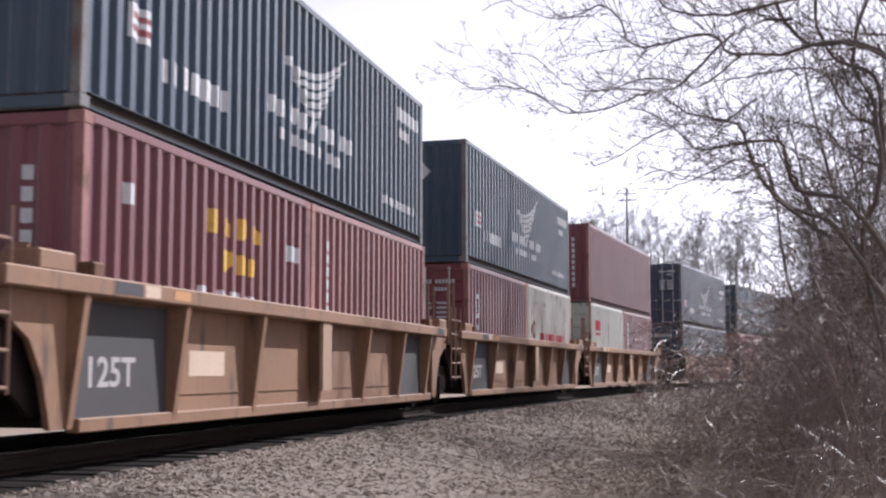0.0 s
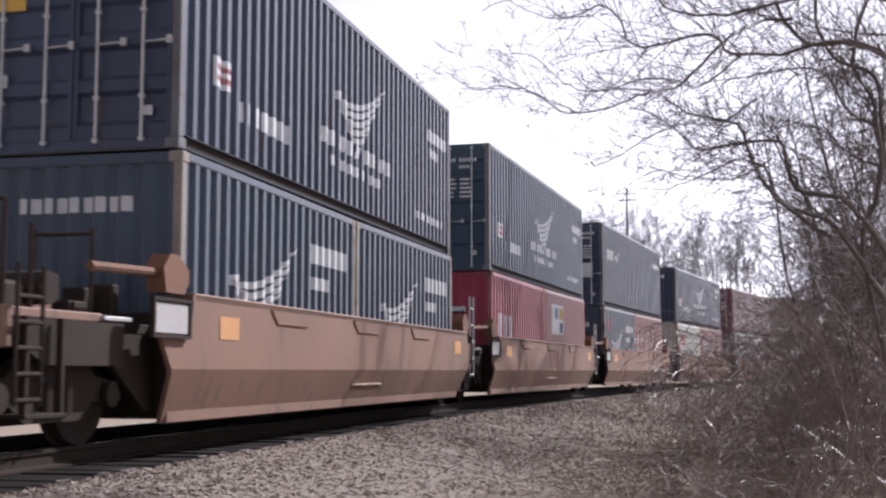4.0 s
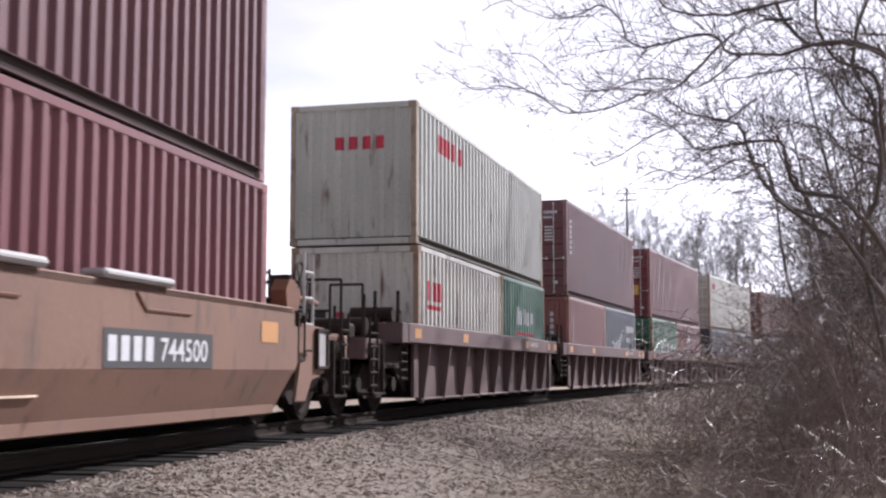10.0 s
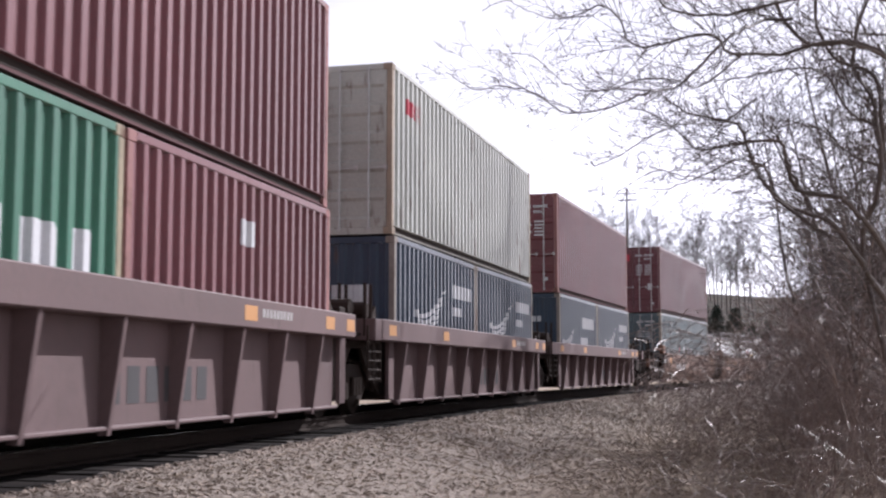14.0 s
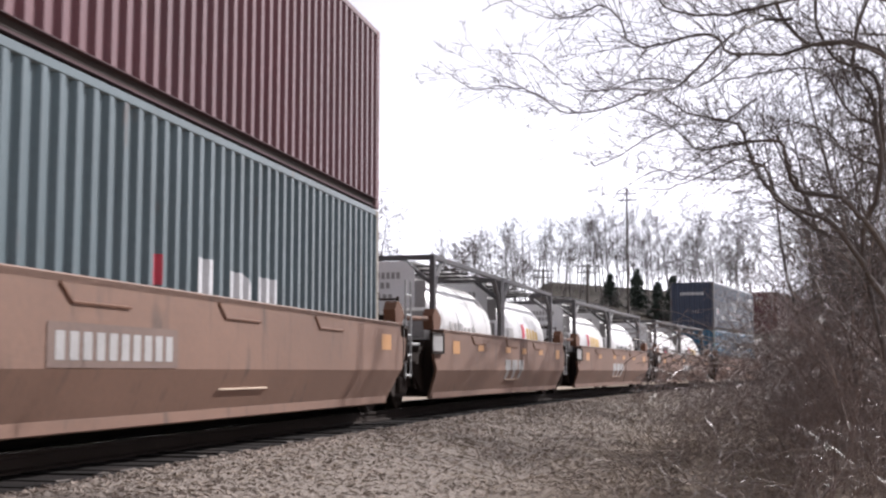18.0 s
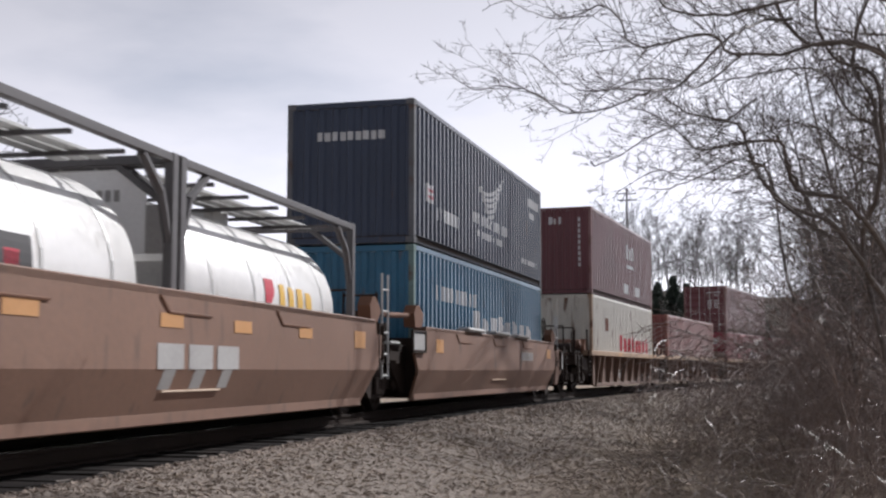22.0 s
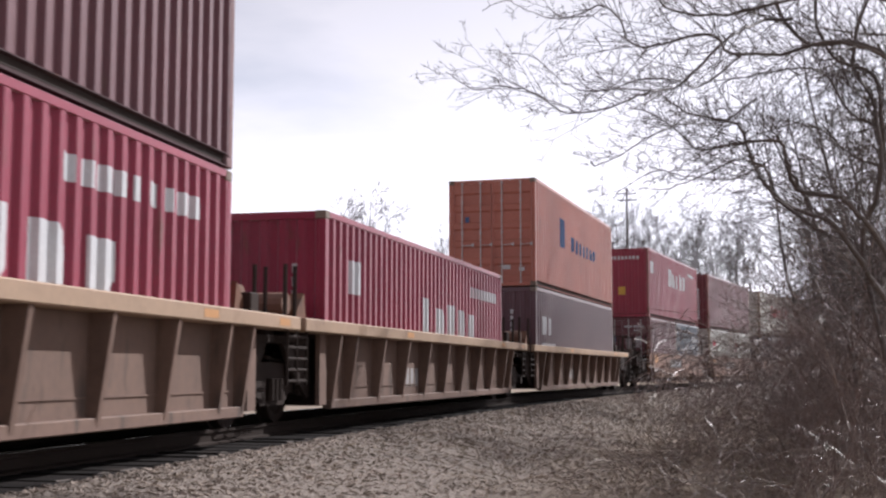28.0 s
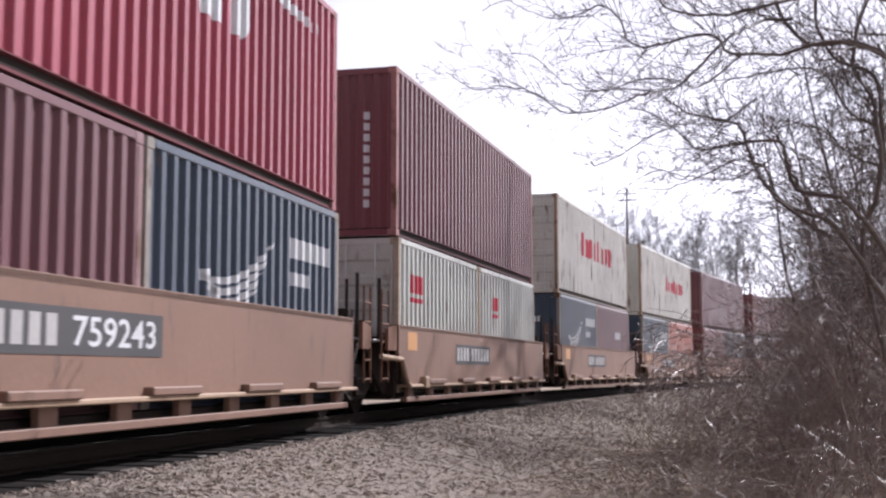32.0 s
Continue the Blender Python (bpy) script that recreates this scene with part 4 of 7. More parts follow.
def ribbed_car(kind, half=7.95):
    """A well car with a heavy top sill and upright ribs on its sides."""
    spec = {
        "a": (WARMTAN, "tan ribbed steel well car with a pale top sill", [-6.35, -4.4, -2.35, -0.1, 1.9, 3.9, 5.7], 1.46, 0.16, 0.20, 0.09),
        "b": (ROSE, "dusty maroon ribbed well car with a deep top sill", [-6.1 + 1.4 * i for i in range(9)], 1.47, 0.33, 0.12, 0.06),
        "c": (DULLTAN, "dull tan ribbed well car with a flat pale top sill", [-6.15, *(-5.42 + 1.36 * i for i in range(9)), 6.15], 1.34, 0.17, 0.20, 0.07),
    }[kind]
    m, label, ribs, top, deep, low, wide = spec
    t = thing("well_car", label, "rail car", "well cars of the train")
    car_base(t, half, m)
    x0, x1 = (-7.6, 6.75) if kind == "a" else (-7.55, 6.5) if kind == "b" else (-7.65, 7.7)
    sill = mirror_part("top_sill", boxm(x0, x1, -1.53, -1.22, top - deep, top, 0.015), PALETAN if kind == "c" else m, t)
    plate = [(-6.4, top - deep), (-6.4, 0.75), (-6.2, 0.2), (6.2, 0.2), (6.4, 0.75), (6.4, top - deep)]
    side = mirror_part("side_plate", prism(bmesh.new(), plate, -1.27, -1.23), m, t)
    mirror_part("lower_chord", boxm(-6.2, 6.2, -1.36, -1.23, 0.16, low + 0.08, 0.01), m, t)
    if kind != "b":
        mirror_part("splash_strip", boxm(-6.1, 6.1, -1.285, -1.27, 0.44, 0.455), m, t)
    rib = shared(("rib", kind), lambda: rib_mesh(top - deep, low, wide))
    for x in ribs:
        part("rib", rib, m, t, at=pose(x, 0, 0))
        part("rib", rib, m, t, at=pose(x, 0, 0, 0, 0, 180))
    for sx in (-1, 1):
        bm = bmesh.new()
        k = sx * 6.5
        if kind == "a":     # arched end webs over the truck
            out = [(sx * 6.35, top - deep), (sx * 7.45, top - deep), (sx * 7.45, 1.1), (sx * 7.25, 1.08), (sx * 6.95, 0.92), (sx * 6.75, 0.62), (sx * 6.62, 0.2), (sx * 6.35, 0.2)]
        else:
            out = [(sx * 6.35, top - deep), (sx * 6.62, top - deep), (sx * 6.62, 0.22), (sx * 6.35, 0.22)]
        mirror_part("end_web", prism(bm, out, -1.34, -1.28), m, t)
        part("crossover_platform", boxm(sx * 7.3 - 0.3, sx * 7.3 + 0.3, -1.3, 1.3, 1.2, 1.25, 0.01), m if kind != "b" else GRIME, t)
        for y in (-1.0, -0.3, 0.4, 1.0):
            part("container_guide", prism(bmesh.new(), [(sx * 6.5, 1.25), (sx * 6.95, 1.25), (sx * 6.85, 1.5), (sx * 6.6, 1.72)], y - 0.1, y + 0.1), RUSTY if kind != "b" else GRIME, t)
        if kind == "b":
            bm = bmesh.new()
            rod(bm, (sx * 7.35, -1.2, 1.62), (sx * 7.35, -0.45, 1.62), 0.13, 12)
            part("air_reservoir", bm, GRIME, t)
        if kind == "c":
            bm = bmesh.new()
            rod(bm, (sx * 7.0, -1.0, 1.55), (sx * 7.0, -0.2, 1.55), 0.16, 12)
            part("air_reservoir", bm, TAN, t)
        ladder(t, sx * 7.6, -1.45, 0.5, 1.9 if kind == "a" else 1.35, TAN if kind == "a" else GRIME)
        for y in (-1.35, -0.95):
            part("stanchion", rod(bmesh.new(), (sx * 7.6, y, 1.2), (sx * 7.6, y, 2.35 if kind == "a" else 2.0), 0.03, 6), TAN if kind == "a" else GRIME, t)
        part("brake_gear", gear(sx), GRIME, t)
        if kind == "b":
            part("sill_end", boxm(sx * 7.75 - 0.17, sx * 7.75 + 0.17, -1.53, -1.1, top - 0.34, top - 0.01, 0.01), m, t)
    y = -1.533
    if kind == "a":
        for sx in (-1, 1):
            part("container_stop", boxm(sx * 6.75 - 0.28, sx * 6.75 + 0.28, -1.45, -1.2, top, top + 0.17, 0.02), m, t)
            part("corner_block", boxm(sx * 6.0 - 0.1, sx * 6.0 + 0.1, -1.4, -1.24, top, top + 0.14, 0.02), RUSTY, t)
        part("chalk_patch", flat_mark([rect(-6.28, 0.27, 1.82, 1.0)], -1.289), INK["patch"], side)
        part("lettering", flat_mark(lettering("125T", -5.95, 0.53, 0.27, 0.85, bold=0.02), -1.293), INK["faded"], side, "pale stencilled load rating")
        part("chalk_patch", flat_mark([rect(-3.9, 0.62, 0.9, 0.26)], -1.274), INK["pale"], side)
        mirror_part("centre_post", prism(bmesh.new(), [(-0.33, 1.3), (0.03, 1.3), (0.03, 0.42), (-0.33, 0.42)], -1.5, -1.45), PALETAN, t)
        part("lettering", flat_mark(lettering("40", 0.24, 0.66, 0.26, 0.46, bold=0.02), -1.274), INK["stain"], side, "dark stencilled length mark")
        part("chalk_patch", flat_mark([rect(3.98, 0.27, 1.66, 1.0)], -1.289), INK["patch"], side)
        part("reflector", flat_mark([rect(-5.95, top - deep + 0.03, 0.5, deep - 0.05)], y), INK["patch"], sill)
        part("reflector", flat_mark([rect(6.0, top - deep + 0.03, 0.45, deep - 0.05)], y), INK["patch"], sill)
        part("reflector", flat_mark([rect(-5.4, top - deep + 0.03, 0.3, deep - 0.05)], y), INK["pale"], sill)
        part("reflector", flat_mark([rect(-4.8, top - deep + 0.04, 0.35, deep - 0.07)], y), INK["amber"], sill)
    else:
        for x in ((-7.2, -3.9, 2.2, 5.1, 6.05) if kind == "b" else (-3.0, 4.6, 6.9)):
            part("reflector", flat_mark([rect(x, top - deep * 0.75, 0.38, deep * 0.5)], y), INK["amber"], sill)
    if kind == "b":
        part("wordmark", flat_mark(bars(2.75, top - 0.2, 1.0, 0.1, 9), y), INK["faded"], sill)
        part("wordmark", flat_mark(bars(-0.4, 0.38, 2.2, 0.34, 6), -1.274), INK["patch"], side)
    if kind == "c":
        part("wordmark", flat_mark(bars(-2.2, 0.42, 1.0, 0.3, 4), -1.274), INK["faded"], side)
    truck(t, half)
    return t, side


def rib_mesh(top, low, wide):
    bm = bmesh.new()
    a = [(-1.5, top), (-1.27, top), (-1.27, low), (-1.36, low)]
    lo = [bm.verts.new((-wide / 2, y, z)) for y, z in a]
    hi = [bm.verts.new((wide / 2, y, z)) for y, z in a]
    bm.faces.new(lo)
    bm.faces.new(list(reversed(hi)))
    for i in range(4):
        bm.faces.new((lo[i], hi[i], hi[(i + 1) % 4], lo[(i + 1) % 4]))
    bmesh.ops.recalc_face_normals(bm, faces=bm.faces)
    me = bpy.data.meshes.new("rib")
    bm.to_mesh(me)
    bm.free()
    return me


def ledge_car(half=7.7):
    """A well car with flat sides and a jointed ledge along the bottom."""
    t = thing("well_car", "tan flat-sided well car with a bright lower ledge", "rail car", "well cars of the train")
    car_base(t, half, TAN)
    out = [(-6.7, 1.42), (-6.7, 0.82), (-6.45, 0.82), (-6.25, 0.45), (6.2, 0.45), (6.2, 1.42)]
    side = mirror_part("side_plate", prism(bmesh.new(), out, -1.46, -1.4), TAN, t)
    mirror_part("side_sill", boxm(-6.65, 6.15, -1.46, -1.22, 1.34, 1.425, 0.012), TAN, t)
    # ledge, pipe and clamp in paler tan: their highlights are in the colour
    mirror_part("ledge", boxm(-6.25, 6.2, -1.53, -1.3, 0.40, 0.45, 0.012), PALETAN, t)
    bm = bmesh.new()
    way = [Vector((-6.2, -1.5, 0.43)), Vector((-6.35, -1.5, 0.5)), Vector((-6.6, -1.48, 0.86)), Vector((-7.6, -1.45, 0.9))]
    for a, b in zip(way, way[1:]):
        rod(bm, a, b, 0.04, 8)
    mirror_part("end_pipe", bm, PALETAN, t)
    mirror_part("ledge_clamp", boxm(-5.45, -5.2, -1.57, -1.4, 0.38, 0.58, 0.02), PALETAN, t)
    mirror_part("lower_chord", boxm(-6.1, 6.1, -1.42, -1.3, 0.16, 0.24, 0.01), TAN, t)
    for i in range(5):
        x = -4.6 + i * 2.35
        mirror_part("lift_shoe", boxm(x - 0.55, x + 0.55, -1.56, -1.42, 0.45, 0.53, 0.012), TAN, t)
    for i in range(10):
        x = -5.8 + i * 1.28
        mirror_part("hanger", boxm(x - 0.14, x + 0.14, -1.4, -1.32, 0.2, 0.4, 0.01), TAN, t)
    for sx in (-1, 1):
        for y in (-1.25, -0.7, 0.0, 0.8):
            part("stanchion", rod(bmesh.new(), (sx * 7.1, y, 1.1), (sx * 7.1, y, 2.15 if y < -0.5 else 1.7), 0.03, 6), GRIME, t)
        ladder(t, sx * 7.2, -1.38, 0.5, 1.95, RUSTY)
        part("brake_gear", gear(sx), GRIME, t)
        part("crossover_platform", boxm(sx * 7.2 - 0.3, sx * 7.2 + 0.3, -1.3, 1.3, 1.13, 1.17, 0.01), GALV, t)
        bm = bmesh.new()
        prism(bm, [(sx * 6.75, 1.0), (sx * 7.2, 1.0), (sx * 7.2, 1.35), (sx * 6.75, 1.4)], -1.44, -1.38)
        part("end_bracket", bm, RUSTY, t)
    part("reflector", flat_mark([rect(-6.2, 1.02, 0.55, 0.3)], -1.464), INK["amber"], side)
    truck(t, half)
    return t, side


PALE_STEEL = INK["pale"]


def car_end(t, sx, tone):
    """The outer end of a multi-unit car: platform, coupler, brake stand, and its own truck."""
    part("end_platform", boxm(min(sx * 7.6, sx * 9.3), max(sx * 7.6, sx * 9.3), -1.25, 1.25, 1.1, 1.18, 0.01), tone, t)
    part("end_sill", boxm(min(sx * 9.15, sx * 9.3), max(sx * 9.15, sx * 9.3), -1.35, 1.35, 0.85, 1.18, 0.015), tone, t)
    part("draft_sill", boxm(min(sx * 7.6, sx * 9.25), max(sx * 7.6, sx * 9.25), -0.25, 0.25, 0.65, 1.0, 0.02), GRIME, t)
    bm = bmesh.new()
    box(bm, min(sx * 9.25, sx * 9.95), max(sx * 9.25, sx * 9.95), -0.12, 0.12, 0.72, 0.95, 0.03)
    box(bm, min(sx * 9.8, sx * 10.05), max(sx * 9.8, sx * 10.05), -0.2, 0.16, 0.68, 1.0, 0.03)
    part("coupler", bm, RUSTY, t)
    for a, b in (((-1.28, 1.18), (-1.28, 2.0)), ((-0.75, 1.18), (-0.75, 2.0)), ((0.75, 1.18), (0.75, 2.0)), ((1.28, 1.18), (1.28, 2.0)),
                 ((-1.28, 2.0), (-0.75, 2.0)), ((0.75, 2.0), (1.28, 2.0)), ((-0.75, 1.6), (0.75, 1.6))):
        part("handrail", rod(bmesh.new(), (sx * 9.2, *a), (sx * 9.2, *b), 0.022, 6), GRIME, t)
    ladder(t, sx * 9.0, -1.4, 0.4, 1.5, GRIME if tone is not WARMTAN else tone)
    part("brake_valve", boxm(sx * 8.3 - 0.16, sx * 8.3 + 0.16, -0.8, -0.45, 1.18, 1.44, 0.04), GRIME, t)
    part("valve_bracket", boxm(sx * 8.75 - 0.09, sx * 8.75 + 0.09, 0.2, 0.5, 1.18, 1.62, 0.03), RUSTY, t)
    part("air_reservoir", rod(bmesh.new(), (sx * 7.9, -0.9, 1.4), (sx * 7.9, 0.6, 1.4), 0.15, 12), GRIME, t)
    for k, h in ((-1.05, 1.9), (-0.55, 1.72), (0.1, 1.8)):
        part("stanchion", rod(bmesh.new(), (sx * 8.45, k, 1.15), (sx * 8.45, k, h), 0.025, 6), GRIME, t)
    part("brake_pipe", rod(bmesh.new(), (sx * 7.5, -0.7, 1.24), (sx * 9.2, -0.62, 1.22), 0.035, 7), RUSTY, t)
    if sx > 0:
        bm = bmesh.new()
        c = Vector((sx * 8.9, -0.75, 1.95))
        n = 18
        pts = [c + Vector((0.28 * math.cos(2 * math.pi * k / n), 0, 0.28 * math.sin(2 * math.pi * k / n))) for k in range(n)]
        for a, b in zip(pts, pts[1:] + pts[:1]):
            rod(bm, a, b, 0.018, 5)
        for k in range(0, n, 3):
            rod(bm, c, pts[k], 0.012, 5)
        rod(bm, c + Vector((0, 0, 0)), c + Vector((0, 0.5, 0)), 0.03, 6)
        box(bm, c.x - 0.14, c.x + 0.14, c.y + 0.1, c.y + 0.4, 1.6, 2.05, 0.02)
        part("brake_wheel", bm, GRIME, t)
    # step, hoses and brackets on the near side of the platform
    part("side_step", boxm(sx * 8.75 - 0.3, sx * 8.75 + 0.3, -1.42, -1.15, 0.3, 0.34, 0.006), GRIME, t)
    for k in (-0.26, 0.26):
        part("step_hanger", boxm(sx * 8.75 + k - 0.02, sx * 8.75 + k + 0.02, -1.4, -1.34, 0.34, 1.1), GRIME, t)
    part("side_apron", prism(bmesh.new(), [(sx * 7.3, 1.1), (sx * 9.1, 1.1), (sx * 9.1, 0.95), (sx * 8.6, 0.72), (sx * 7.3, 0.72)], -1.3, -1.25), GRIME, t)
    for k in (0.2, 0.55):
        bm = bmesh.new()
        hose = [Vector((sx * 9.3, k, 0.85)), Vector((sx * 9.5, k, 0.6)), Vector((sx * 9.75, k, 0.5)), Vector((sx * 9.98, k, 0.6))]
        for a, b in zip(hose, hose[1:]):
            rod(bm, a, b, 0.03, 6)
        part("air_hose", bm, GRIME, t)
    if sx > 0 and tone is TAN:
        mirror_part("end_plate", prism(bmesh.new(), [(6.78, 1.27), (7.72, 1.24), (7.72, 0.66), (7.5, 0.60), (7.2, 0.56), (6.95, 0.30), (6.55, 0.30), (6.78, 0.9)], -1.485, -1.44), TAN, t)
        holder = part("placard_box", frame_box(7.30, 7.74, -1.545, 0.70, 1.22), GRIME, t)
        part("placard", boxm(7.33, 7.71, -1.52, -1.50, 0.73, 1.19), INK["faded"], holder)
        part("grab_iron", rod(bmesh.new(), (6.75, -1.53, 0.93), (7.05, -1.53, 0.93), 0.016, 6), GRIME, t)
    if sx < 0:
        truck(t, -8.1)


# ---------- the train ----------
H8, H9 = 2.61, 2.92


def wing40():
    return [("white", wing(-1.0, 1.2, 2.5, 1.0)), ("white", bars(-1.7, 0.9, 3.5, 0.22, 9, slant=0.05)), ("white", bars(-1.2, 0.62, 2.4, 0.15, 7)),
            ("white", [rect(-5.2, 0.85, 0.5, 0.34)]), ("white", bars(-4.5, 0.6, 1.6, 0.24, 7)), ("white", [rect(4.3, 2.0, 1.5, 0.22)]),
            ("white", [rect(4.5, 1.7, 0.6, 0.16)]), ("white", bars(3.6, 0.45, 1.9, 0.13, 12, 0.25)),
            ("red", [rect(-5.15, 0.92, 0.4, 0.07)]), ("red", [rect(-5.15, 1.05, 0.4, 0.06)])]


def wing20():
    return [("white", wing(-1.7, 0.92, 2.2, 0.95)), ("white", bars(-2.3, 0.78, 3.2, 0.16, 9)), ("white", [rect(1.0, 1.8, 1.6, 0.26)]), ("white", [rect(1.15, 1.45, 0.62, 0.17)])]


def rect_list(*rs):
    return [rect(*r) for r in rs]


def small_print(x, z, w, rows, seed, h=0.055):
    """Lines of unreadable print: short bars of uneven length."""
    rnd = random.Random(seed)
    out = []
    for i in range(rows):
        a = x
        for k in range(2):
            b = w * rnd.uniform(0.3, 0.46)
            out.append(rect(a, z - i * h * 2.2, b, h))
            a += w * 0.52
    return out


def door_print(seed, top):
    return [("white", bars(0.12, top - 0.42, 0.3, 0.085, 4, 0.3) + bars(0.5, top - 0.42, 0.42, 0.085, 6, 0.3) + bars(0.5, top - 0.57, 0.25, 0.07, 4, 0.3) + small_print(0.16, top - 0.85, 0.7, 5, seed + 1, 0.045) + rect_list((-0.95, top - 2.2, 0.18, 0.14), (0.78, 0.35, 0.14, 0.1)))]


def end_band(z, w=1.3, seed=0):
    return [("white", bars(-0.65, z, w, 0.16, 9, 0.25))]


def c40(h, colour, label, **k):
    return [(0.0, container(12.192, h, colour, label=label, **k), h)]


def c20(label_a, colour_a, label_b, colour_b, ka=None, kb=None):
    return [(-3.06, container(6.058, H8, colour_a, label=label_a, **(ka or {})), H8),
            (3.06, container(6.058, H8, colour_b, label=label_b, **(kb or {})), H8)]


def red_logo(x, z, w=0.9, h=0.45):
    return ("red", rect_list((x, z, w * 0.26, h), (x + w * 0.36, z, w * 0.26, h), (x + w * 0.72, z, w * 0.26, h)) + rect_list((x, z - 0.16, w, 0.08)))


VWORD = [("white", [rect(0.62, 0.5 + i * 0.19, 0.1, 0.13) for i in range(9)])]
DK = "dark navy steel container with white winged markings"
TRAIN = []      # (thing, place along the train, height over the rail)


